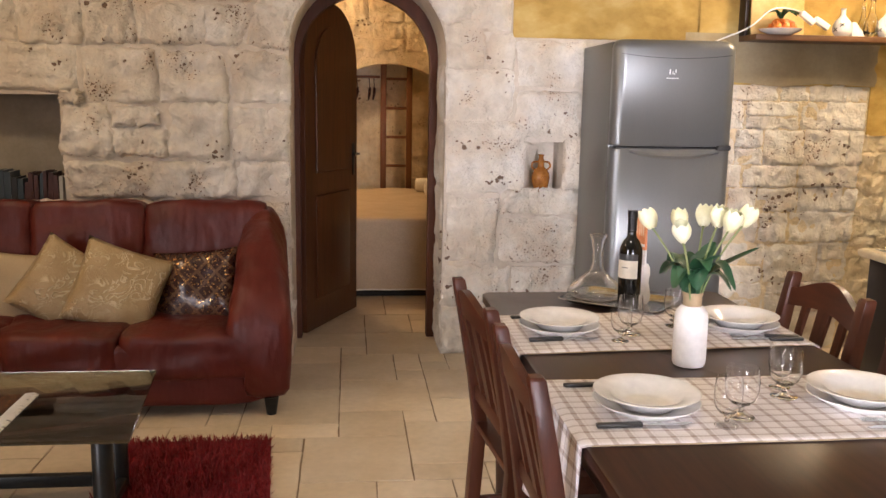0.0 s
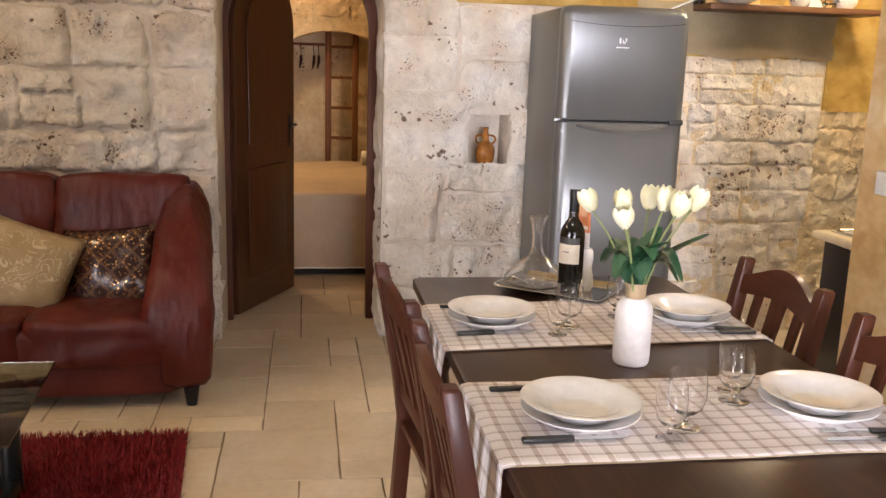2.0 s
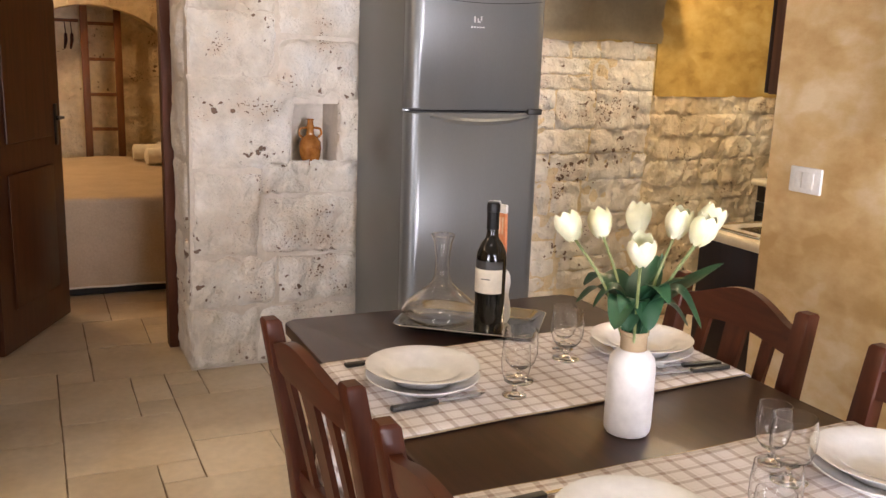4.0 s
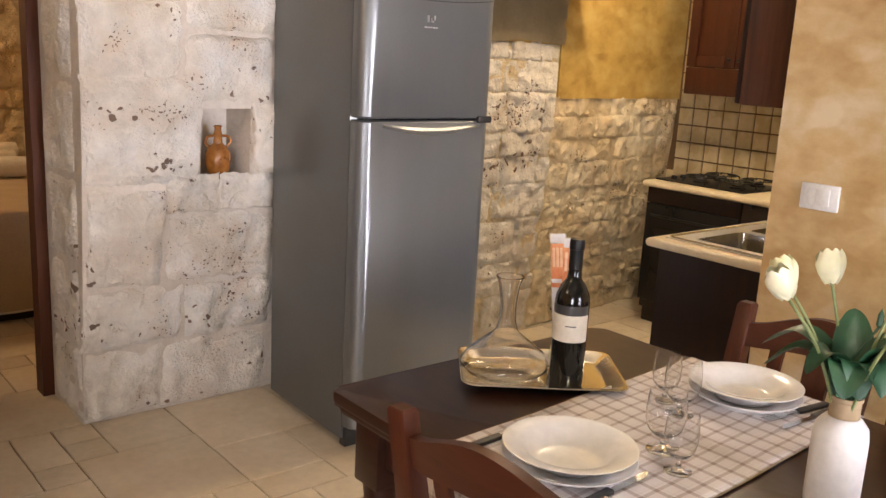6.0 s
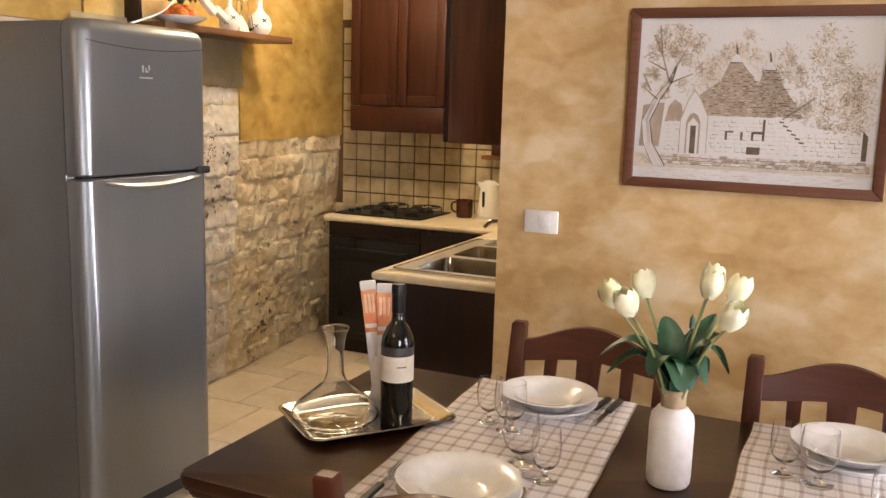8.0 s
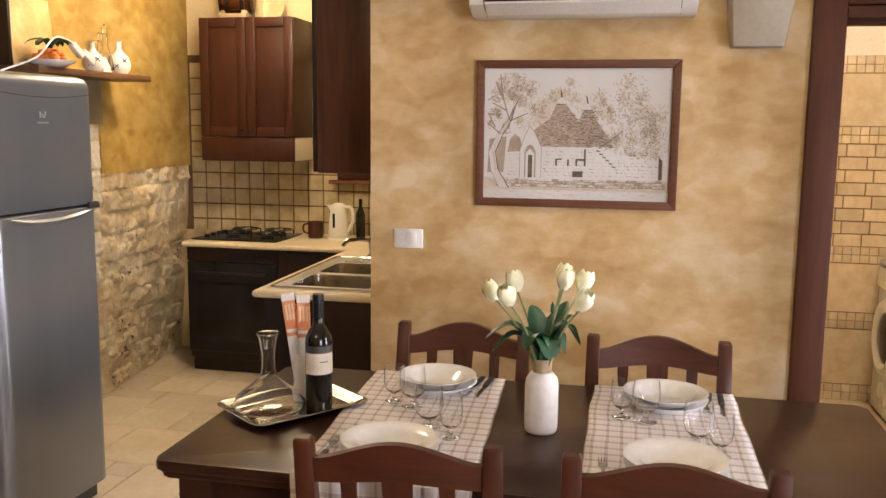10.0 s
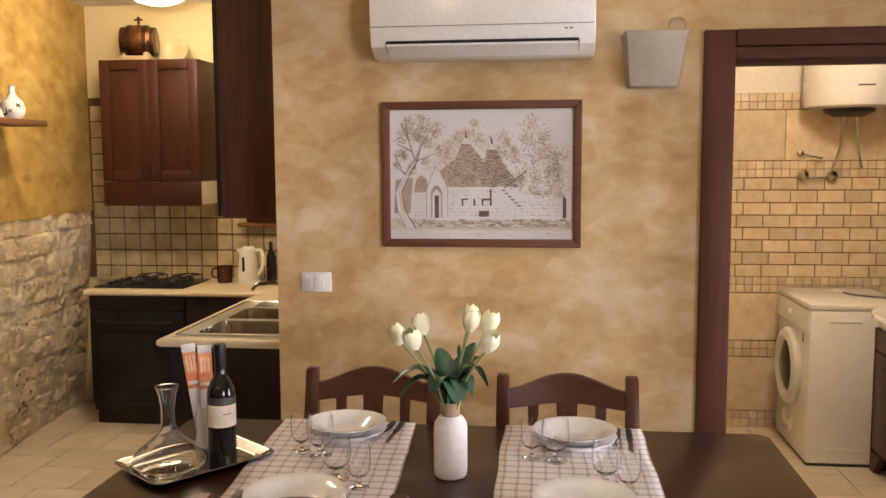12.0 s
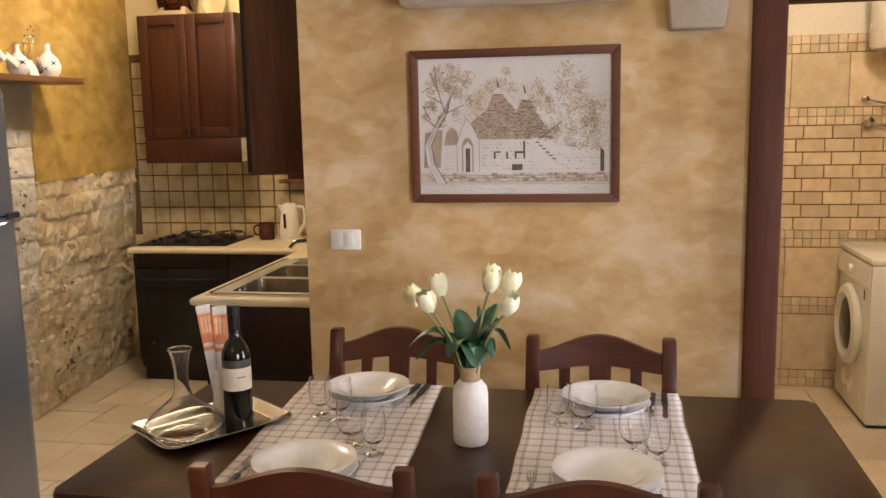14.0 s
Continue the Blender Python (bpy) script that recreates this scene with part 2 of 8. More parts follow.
def sequinned(name):
    m, nt, p = nodes_of(name)
    v = coords(nt, "object")
    vo = nt.nodes.new("ShaderNodeTexVoronoi")
    vo.inputs["Scale"].default_value = 150.0
    nt.links.new(v, vo.inputs["Vector"])
    sep = nt.nodes.new("ShaderNodeSeparateColor")
    nt.links.new(vo.outputs["Color"], sep.inputs[0])
    shine = ramp_of(nt, sep.outputs[0], [(0.88, grey(0)), (0.94, grey(1))])
    ob = nt.nodes.new("ShaderNodeSeparateXYZ")
    nt.links.new(v, ob.inputs[0])
    d1 = math_of(nt, "LESS_THAN", math_of(nt, "FRACT", math_of(nt, "MULTIPLY", math_of(nt, "ADD", ob.outputs[0], ob.outputs[2]), 11.0)), 0.2)
    d2 = math_of(nt, "LESS_THAN", math_of(nt, "FRACT", math_of(nt, "MULTIPLY", math_of(nt, "SUBTRACT", ob.outputs[0], ob.outputs[2]), 11.0)), 0.2)
    lines = math_of(nt, "MAXIMUM", d1, d2)
    col = mix_of(nt, lines, (0.035, 0.011, 0.007), (0.095, 0.044, 0.022))
    col = mix_of(nt, shine, col, (0.55, 0.29, 0.11))
    nt.links.new(col, p.inputs["Base Color"])
    nt.links.new(shine, p.inputs["Metallic"])
    p.inputs["Roughness"].default_value = 0.25
    bump_of(nt, p, sep.outputs[1], 1.0, 0.004)
    return m


def leather(name, c1, c2):
    """Soft upholstery hide: creases, pores, worn sheen."""
    m, nt, p = nodes_of(name)
    v = coords(nt, "object")
    big = noise_of(nt, v, 4.0, 4.0)
    crease = noise_of(nt, coords(nt, "object", (9.0, 9.0, 7.0)), 1.1, 2.5, 0.45)
    fold = noise_of(nt, coords(nt, "object", (17.0, 4.0, 6.0)), 1.2, 1.5, 0.4)
    pores = noise_of(nt, v, 160.0, 2.0)
    col = mix_of(nt, ramp_of(nt, big, [(0.3, grey(0)), (0.7, grey(1))]), c1, c2)
    nt.links.new(col, p.inputs["Base Color"])
    rr = nt.nodes.new("ShaderNodeMapRange")
    rr.inputs["To Min"].default_value, rr.inputs["To Max"].default_value = 0.34, 0.52
    nt.links.new(big, rr.inputs["Value"])
    nt.links.new(rr.outputs[0], p.inputs["Roughness"])
    slant = nt.nodes.new("ShaderNodeMapping")
    slant.inputs["Rotation"].default_value = (0.0, radians(38), radians(20))
    slant.inputs["Scale"].default_value = (26.0, 5.0, 4.5)
    nt.links.new(v, slant.inputs[0])
    gather = ramp_of(nt, noise_of(nt, slant.outputs[0], 1.0, 1.5, 0.4), [(0.42, grey(0)), (0.6, grey(1))])
    gather = math_of(nt, "MULTIPLY", gather, ramp_of(nt, noise_of(nt, v, 3.0, 1.0), [(0.42, grey(0.1)), (0.6, grey(1))]))
    h = math_of(nt, "ADD", math_of(nt, "ADD", crease, math_of(nt, "MULTIPLY", fold, 0.6)), math_of(nt, "ADD", math_of(nt, "MULTIPLY", pores, 0.06), math_of(nt, "MULTIPLY", gather, 0.1)))
    p.inputs["Specular IOR Level"].default_value = 0.32
    bump_of(nt, p, h, 0.55, 0.022)
    return m


def brocade(name):
    """Satin ground with raised curling embroidery in a paler thread."""
    m, nt, p = nodes_of(name)
    v = coords(nt, "object")
    n = nt.nodes.new("ShaderNodeTexNoise")
    n.inputs["Scale"].default_value, n.inputs["Detail"].default_value = 11.0, 2.0
    n.inputs["Distortion"].default_value = 1.6
    nt.links.new(v, n.inputs["Vector"])
    band = math_of(nt, "ABSOLUTE", math_of(nt, "SUBTRACT", math_of(nt, "FRACT", math_of(nt, "MULTIPLY", n.outputs[0], 5.0)), 0.5))
    thread = ramp_of(nt, band, [(0.3, grey(0)), (0.42, grey(1))])
    where = ramp_of(nt, noise_of(nt, v, 7.0, 2.0), [(0.42, grey(0.1)), (0.55, grey(1))])
    thread = math_of(nt, "MULTIPLY", thread, where)
    fine = noise_of(nt, v, 220.0, 2.0)
    ground = mix_of(nt, ramp_of(nt, noise_of(nt, v, 5.0, 3.0), [(0.35, grey(0)), (0.65, grey(1))]), (0.30, 0.205, 0.095), (0.42, 0.31, 0.165))
    col = mix_of(nt, thread, ground, (0.60, 0.50, 0.33))
    col = mix_of(nt, 0.3, col, ramp_of(nt, fine, [(0.3, grey(0.55)), (0.7, grey(1.0))]), "MULTIPLY")
    nt.links.new(col, p.inputs["Base Color"])
    p.inputs["Roughness"].default_value = 0.45
    bump_of(nt, p, math_of(nt, "ADD", thread, math_of(nt, "MULTIPLY", fine, 0.3)), 0.7, 0.006)
    return m


STONE = limestone("whitewashed_limestone", (0.66, 0.57, 0.46), (0.79, 0.73, 0.63), (0.88, 0.85, 0.79), (0.15, 0.08, 0.045), 0.38)
MORTAR = surf("lime_mortar", (0.55, 0.48, 0.39), (0.68, 0.61, 0.52), 5.0, 0.95, 0, 0.6, 45.0, "world", bdist=0.01)
RUBBLE = limestone("honey_rubble_stone", (0.62, 0.47, 0.27), (0.77, 0.63, 0.41), (0.87, 0.77, 0.57), (0.17, 0.09, 0.04), 0.34)
OCHRE = sponged("ochre_lime_wash", (0.46, 0.285, 0.105), (0.61, 0.425, 0.20), (0.735, 0.59, 0.375))
# dining wall's ochre again, its colour yellowed in place of warm lamplight
OCHRE_LAMPLIT = sponged("lamp_yellowed_ochre", (0.33, 0.195, 0.04), (0.48, 0.31, 0.078), (0.59, 0.425, 0.155))
OLIVE_RENDER = surf("olive_grey_render", (0.27, 0.215, 0.125), (0.4, 0.33, 0.21), 4.0, 0.9, 0, 0.4, 50.0, "world")
# niche lining grey, lowered a little to deepen the shade in the recess
GREY_RENDER = surf("grey_cement_render", (0.25, 0.22, 0.175), (0.36, 0.32, 0.26), 4.0, 0.9, 0, 0.4, 50.0, "world")
CREAM = surf("cream_wall_paint", (0.66, 0.55, 0.31), (0.73, 0.62, 0.39), 2.0, 0.85, 0, 0.15, 70.0, "world")
CEIL = surf("warm_white_ceiling", (0.76, 0.72, 0.64), (0.82, 0.79, 0.72), 1.5, 0.9, 0, 0.15, 60.0, "world")
TILE = surf("travertine_look_floor_tile", (0.68, 0.555, 0.385), (0.82, 0.715, 0.565), 3.2, 0.42, 0, 0.22, 28.0, "world", vary=0.4, bdist=0.004, rvar=0.15)
GROUT = surf("brown_floor_grout", (0.22, 0.16, 0.10), (0.33, 0.25, 0.165), 8.0, 0.95, 0, 0.4, 80.0, "world")
KTILE = surf("cream_glazed_tile", (0.49, 0.39, 0.22), (0.60, 0.50, 0.31), 9.0, 0.28, 0, 0.1, 30.0, "world", vary=0.3)
KGROUT = surf("dark_tile_grout", (0.1, 0.055, 0.022), (0.15, 0.088, 0.038), 8.0, 0.9, 0, 0.3, 80.0, "world")
BGROUT = surf("brown_tile_grout", (0.17, 0.105, 0.052), (0.24, 0.155, 0.083), 8.0, 0.9, 0, 0.3, 80.0, "world")
BTILE = surf("tumbled_beige_tile", (0.66, 0.51, 0.32), (0.82, 0.70, 0.51), 10.0, 0.5, 0, 0.2, 35.0, "world", vary=0.5)
ESPRESSO = timber("espresso_stained_wood", (0.021, 0.0074, 0.004), (0.047, 0.0165, 0.0085), 0.3, 0.14, 1)
MAHOGANY = timber("mahogany_stained_wood", (0.045, 0.0102, 0.0042), (0.092, 0.0245, 0.0098), 0.42, 0.12, 2)
MAHOGANY_Y = timber("mahogany_rail_wood", (0.045, 0.0102, 0.0042), (0.092, 0.0245, 0.0098), 0.42, 0.12, 1)
FRAMEWOOD = timber("brown_picture_frame_wood", (0.10, 0.036, 0.018), (0.17, 0.065, 0.032), 0.5, 0.05, 1)
CASING = timber("reddish_brown_casing", (0.066, 0.018, 0.006), (0.11, 0.032, 0.011), 0.58, 0.0, 2)
CASING_Y = timber("reddish_brown_lintel", (0.066, 0.018, 0.006), (0.11, 0.032, 0.011), 0.58, 0.0, 1)
DOORWOOD = timber("dark_walnut_door", (0.052, 0.0175, 0.007), (0.105, 0.037, 0.014), 0.4, 0.22, 2)
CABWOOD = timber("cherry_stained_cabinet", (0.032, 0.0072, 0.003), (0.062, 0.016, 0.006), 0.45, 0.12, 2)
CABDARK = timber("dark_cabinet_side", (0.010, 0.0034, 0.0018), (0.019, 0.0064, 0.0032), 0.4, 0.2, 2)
SHELFWOOD = timber("brown_shelf_wood", (0.08, 0.036, 0.016), (0.16, 0.076, 0.036), 0.45, 0.15, 0)
LADDERWOOD = timber("orange_pine", (0.13, 0.045, 0.014), (0.215, 0.085, 0.03), 0.5, 0.1, 2)
LEATHER = leather("bordeaux_leather", (0.062, 0.006, 0.004), (0.1, 0.0125, 0.0075))
STEEL = surf("brushed_grey_steel", (0.18, 0.186, 0.185), (0.205, 0.211, 0.21), 1.2, 0.33, 0.6, 0.0, 400.0, stretch=(3, 3, 0.25), rvar=0.02)
STEEL_SIDE = surf("grey_metallic_paint", (0.148, 0.15, 0.146), (0.172, 0.174, 0.17), 2.0, 0.36, 0.55, 0.08, 200.0, rvar=0.04)
CHROME = surf("polished_steel", (0.527, 0.5185, 0.493), (0.595, 0.5865, 0.561), 4.0, 0.14, 1.0, 0.04, 60.0, rvar=0.05)
CUTLERY = surf("brushed_cutlery_steel", (0.5, 0.5, 0.49), (0.6, 0.6, 0.58), 20.0, 0.22, 1.0, 0.05, 90.0)
BLACK = surf("black_enamel", (0.008, 0.008, 0.008), (0.014, 0.013, 0.013), 6.0, 0.32, 0, 0.05, 80.0, spec=0.25)
BLACKMETAL = surf("black_painted_metal", (0.012, 0.013, 0.013), (0.022, 0.023, 0.022), 6.0, 0.32, 0.3, 0.1, 70.0)
RUBBER = surf("dark_plastic", (0.015, 0.014, 0.013), (0.03, 0.028, 0.026), 8.0, 0.5, 0, 0.1, 90.0)
PORCELAIN = surf("white_porcelain", (0.84, 0.8295, 0.8085), (0.8925, 0.882, 0.861), 3.0, 0.14, 0, 0.0, rvar=0.04, coat=0.2)
WHITEPLASTIC = surf("white_plastic", (0.74, 0.73, 0.69), (0.8, 0.79, 0.75), 3.0, 0.36, 0, 0.03, 90.0)
ENAMEL = surf("white_enamel", (0.78, 0.77, 0.73), (0.84, 0.83, 0.79), 3.0, 0.24, 0, 0.02, 90.0, coat=0.2)
CERAMIC = surf("matt_white_ceramic", (0.76, 0.73, 0.69), (0.82, 0.8, 0.76), 4.0, 0.48, 0, 0.06, 60.0)
BAND = surf("raw_clay_band", (0.33, 0.235, 0.13), (0.41, 0.31, 0.19), 9.0, 0.8, 0, 0.2, 90.0)
PETAL = surf("cream_petal", (0.80, 0.785, 0.46), (0.88, 0.865, 0.65), 16.0, 0.6, 0, 0.2, 60.0)
LEAF = surf("deep_green_leaf", (0.012, 0.05, 0.022), (0.03, 0.1, 0.04), 14.0, 0.42, 0, 0.25, 60.0)
STEM = surf("pale_green_stem", (0.16, 0.2, 0.07), (0.26, 0.3, 0.13), 14.0, 0.55, 0, 0.1, 60.0)
CLOTH = checked_cloth("checked_table_runner")
GLASS = clear_glass("clear_glass")
TABLEGLASS = clear_glass("green_tinted_glass", (0.3, 0.33, 0.31), 0.0, 1.42)
BOTTLEGLASS = surf("very_dark_bottle_glass", (0.004, 0.004, 0.0032), (0.006, 0.006, 0.005), 4.0, 0.12, 0, 0.0, coat=0.1, rvar=0.03)
LABEL = surf("cream_paper", (0.62, 0.56, 0.44), (0.72, 0.66, 0.54), 20.0, 0.7, 0, 0.1, 120.0)
FOIL = surf("dark_label_band", (0.05, 0.05, 0.05), (0.09, 0.085, 0.08), 20.0, 0.35, 0.3, 0.0)
ORANGEPAPER = surf("orange_printed_paper", (0.70, 0.20, 0.07), (0.80, 0.40, 0.2), 40.0, 0.5, 0, 0.1, 90.0)
WHITEPAPER = surf("white_printed_paper", (0.74, 0.72, 0.7), (0.82, 0.8, 0.78), 40.0, 0.5, 0, 0.1, 90.0)
GLAZE = surf("amber_brown_glaze", (0.20, 0.065, 0.012), (0.40, 0.16, 0.03), 22.0, 0.2, 0, 0.3, 50.0, coat=0.3)
SATIN = brocade("champagne_brocade")
RIMSTEEL = surf("satin_steel_rim", (0.66, 0.655, 0.64), (0.74, 0.735, 0.72), 8.0, 0.36, 0.9, 0.0, 60.0, rvar=0.05)
BEIGE = surf("beige_cotton", (0.375, 0.285, 0.1725), (0.435, 0.345, 0.225), 5.0, 0.85, 0, 0.3, 200.0)
SEQUIN = sequinned("brown_sequins")
BEDCOVER = surf("pale_bed_cover", (0.50, 0.40, 0.28), (0.58, 0.47, 0.34), 5.0, 0.9, 0, 0.3, 90.0)
TOWEL = surf("white_towelling", (0.76, 0.73, 0.66), (0.84, 0.82, 0.76), 20.0, 0.95, 0, 0.6, 160.0)
SHAG = surf("red_shag_pile", (0.17, 0.003, 0.006), (0.3, 0.009, 0.012), 30.0, 0.65, 0, 0.0)
STAVEWOOD = surf("varnished_stave_brown", (0.085, 0.027, 0.01), (0.155, 0.055, 0.018), 10.0, 0.24, 0.7, 0.1, 60.0)
HOOPMETAL = surf("dark_hoop_metal", (0.035, 0.022, 0.012), (0.07, 0.045, 0.022), 10.0, 0.3, 0.8, 0.05, 60.0)
WORKTOP = surf("cream_laminate", (0.66, 0.56, 0.38), (0.74, 0.64, 0.46), 30.0, 0.4, 0, 0.05, 200.0)
PAPER = surf("off_white_canvas", (0.62, 0.605, 0.585), (0.70, 0.685, 0.665), 3.0, 0.75, 0, 0.15, 250.0)
SEPIA = surf("sepia_wash", (0.33, 0.255, 0.185), (0.42, 0.335, 0.255), 30.0, 0.8, 0, 0.0)
SEPIA_DARK = surf("dark_sepia_ink", (0.10, 0.072, 0.048), (0.16, 0.12, 0.085), 40.0, 0.8, 0, 0.0)
SEPIA_PALE = surf("pale_sepia_wash", (0.54, 0.47, 0.385), (0.63, 0.56, 0.47), 30.0, 0.8, 0, 0.0)
# pale stone with its colour toned down for the bracket's shaded side
CORBEL_SHADED = surf("shade_toned_carved_stone", (0.42, 0.37, 0.29), (0.50, 0.445, 0.36), 7.0, 0.9, 0, 0.25, 60.0)
DARKSCREEN = surf("dark_glass", (0.01, 0.01, 0.01), (0.018, 0.017, 0.016), 4.0, 0.16, 0, 0.0, coat=0.0, rvar=0.04, spec=0.3)
LAMPGLASS = glowing("lit_opal_glass", (1.0, 0.8, 0.5), 9.0)
DAYGLOW = glowing("overcast_distance", (0.9, 0.95, 1.0), 1.4)
FRUIT = surf("orange_fruit", (0.7, 0.16, 0.03), (0.85, 0.3, 0.06), 20.0, 0.4, 0, 0.2, 80.0)


# ---- building blocks ----
def finish(bm, name, material, sharp=35):
    me = bpy.data.meshes.new(name)
    bmesh.ops.recalc_face_normals(bm, faces=bm.faces)
    bm.to_mesh(me)
    bm.free()
    for poly in me.polygons:
        poly.use_smooth = True
    me.set_sharp_from_angle(angle=radians(sharp))
    me.materials.append(material)
    return me


def part(name, bm, material, parent, label="", sharp=35):
    ob = new(name, finish(bm, name, material, sharp))
    ob.parent = parent
    if label:
        ob["label"] = label
    return ob


def thing(name, place, label, category, group="", turn=0, kind=""):
    ob = new(name)
    ob.empty_display_size = 0.05
    ob.matrix_world = pose(*place, 0, 0, turn)
    return tagged(ob, label, category, group, kind)


def structure(name, bm, material, label, category, sharp=35):
    ob = new(name, finish(bm, name, material, sharp))
    return tagged(ob, label, category, kind="structure")


def box(bm, x0, x1, y0, y1, z0, z1, bevel=0.0, seg=2, m=None):
    got = bmesh.ops.create_cube(bm, size=1.0)
    vs = got["verts"]
    for v in vs:
        v.co = Vector((x0 + (v.co.x + 0.5) * (x1 - x0), y0 + (v.co.y + 0.5) * (y1 - y0), z0 + (v.co.z + 0.5) * (z1 - z0)))
    if bevel:
        es = list({e for v in vs for e in v.link_edges})
        out = bmesh.ops.bevel(bm, geom=es, offset=bevel, segments=seg, affect="EDGES", profile=0.5)
        vs = list({v for f in out["faces"] for v in f.verts} | {v for v in vs if v.is_valid})
    if m is not None:
        bmesh.ops.transform(bm, matrix=m, verts=[v for v in vs if v.is_valid])
    return bm


def boxed(x0, x1, y0, y1, z0, z1, bevel=0.0, seg=2, m=None):
    return box(bmesh.new(), x0, x1, y0, y1, z0, z1, bevel, seg, m)


def lathe(bm, profile, segs=24, cx=0.0, cy=0.0, m=None):
    """Turn a profile of (radius, height) round z; radius 0 closes it."""
    rings = []
    for r, z in profile:
        if r < 1e-6:
            rings.append([bm.verts.new((cx, cy, z))])
        else:
            rings.append([bm.verts.new((cx + r * math.cos(2 * math.pi * k / segs), cy + r * math.sin(2 * math.pi * k / segs), z)) for k in range(segs)])
    for a, b in zip(rings, rings[1:]):
        for k in range(segs):
            q = [a[k % len(a)], a[(k + 1) % len(a)], b[(k + 1) % len(b)], b[k % len(b)]]
            q = list(dict.fromkeys(q))
            if len(q) > 2:
                bm.faces.new(q)
    if m is not None:
        bmesh.ops.transform(bm, matrix=m, verts=[v for ring in rings for v in ring])
    return bm


def turned(profile, segs=24, cx=0.0, cy=0.0, m=None):
    return lathe(bmesh.new(), profile, segs, cx, cy, m)


def tube(bm, pts, radii, segs=8, caps=True):
    """A round bar through points; radii is one number or one for each point."""
    pts = [Vector(p) for p in pts]
    if not isinstance(radii, (list, tuple)):
        radii = [radii] * len(pts)
    rings, side = [], None
    for i, p in enumerate(pts):
        d = (pts[min(i + 1, len(pts) - 1)] - pts[max(i - 1, 0)]).normalized()
        if side is None:
            side = d.orthogonal().normalized()
        side = (side - d * side.dot(d)).normalized()
        up = d.cross(side)
        rings.append([bm.verts.new(p + radii[i] * (math.cos(2 * math.pi * k / segs) * side + math.sin(2 * math.pi * k / segs) * up)) for k in range(segs)])
    for a, b in zip(rings, rings[1:]):
        for k in range(segs):
            bm.faces.new([a[k], a[(k + 1) % segs], b[(k + 1) % segs], b[k]])
    if caps:
        bm.faces.new(rings[0][::-1])
        bm.faces.new(rings[-1])
    return bm


def smooth_path(pts, n=6):
    """Catmull-Rom through points."""
    pts = [Vector(p) for p in pts]
    out = []
    for i in range(len(pts) - 1):
        a, b, c, d = pts[max(i - 1, 0)], pts[i], pts[i + 1], pts[min(i + 2, len(pts) - 1)]
        for k in range(n):
            t = k / n
            out.append(0.5 * (2 * b + (c - a) * t + (2 * a - 5 * b + 4 * c - d) * t * t + (3 * b - a - 3 * c + d) * t ** 3))
    out.append(pts[-1])
    return out


def prism(bm, outline, axis, lo, hi, bevel=0.0):
    """Extrude a flat outline of (a, b) pairs along axis 0, 1 or 2 from lo to hi."""
    def put(a, b, c):
        return {0: (c, a, b), 1: (a, c, b), 2: (a, b, c)}[axis]
    n = len(outline)
    lower = [bm.verts.new(put(a, b, lo)) for a, b in outline]
    upper = [bm.verts.new(put(a, b, hi)) for a, b in outline]
    fs = [bm.faces.new(lower[::-1]), bm.faces.new(upper)]
    for k in range(n):
        bm.faces.new([lower[k], lower[(k + 1) % n], upper[(k + 1) % n], upper[k]])
    if bevel:
        es = list({e for f in fs for e in f.edges})
        bmesh.ops.bevel(bm, geom=es, offset=bevel, segments=2, affect="EDGES", profile=0.5)
    return bm


def grid(bm, nu, nv, fn):
    vs = [[bm.verts.new(fn(i / nu, j / nv)) for i in range(nu + 1)] for j in range(nv + 1)]
    for j in range(nv):
        for i in range(nu):
            bm.faces.new([vs[j][i], vs[j][i + 1], vs[j + 1][i + 1], vs[j + 1][i]])
    return vs


def pillow(bm, w, h, t, m, wrinkle=0.006, pinch=0.1, n=18, seed=0, puff=0.45):
    """A stuffed cushion w x h, t thick at its middle, in its own xz plane."""
    for side in (-1, 1):
        def at(u, v):
            a, b = 2 * u - 1, 2 * v - 1
            edge = max(0.0, (1 - abs(a) ** 2.6)) * max(0.0, (1 - abs(b) ** 2.6))
            x = a * w / 2 * (1 - pinch * (1 - b * b) * 0.5)
            z = b * h / 2 * (1 - pinch * (1 - a * a) * 0.5)
            wob = wrinkle * noise.noise((x * 9 + seed, side * 2 + seed, z * 9)) * (edge + 0.2)
            return m @ Vector((x, side * (t / 2 * edge ** puff + (wob if edge > 0.001 else 0)), z))
        grid(bm, n, n, at)
    bmesh.ops.remove_doubles(bm, verts=bm.verts, dist=0.0008)
    return bm


def rounded_slab(bm, w, d, h, r, m, n=14, wrinkle=0.0, seed=0, power=4.0):
    """A soft upholstery block centred on its base: a rounded box with creases."""
    got = bmesh.ops.create_cube(bm, size=2.0)
    bmesh.ops.subdivide_edges(bm, edges=list({e for v in got["verts"] for e in v.link_edges}), cuts=n, use_grid_fill=True)
    vs = list({v for v in bm.verts if v.is_valid and not v.tag})
    for v in vs:
        c = v.co
        k = (abs(c.x) ** power + abs(c.y) ** power + abs(c.z) ** power) ** (-1 / power)
        q = c * k
        p = Vector((q.x * w / 2, q.y * d / 2, (q.z + 1) * h / 2))
        f = wrinkle * (noise.noise((p.x * 5 + seed, p.y * 9, p.z * 9 + seed)) + 0.5 * noise.noise((p.x * 16, p.y * 16 + seed, p.z * 16)))
        v.co = m @ (p + q.normalized() * f)
        v.tag = True
    return bm


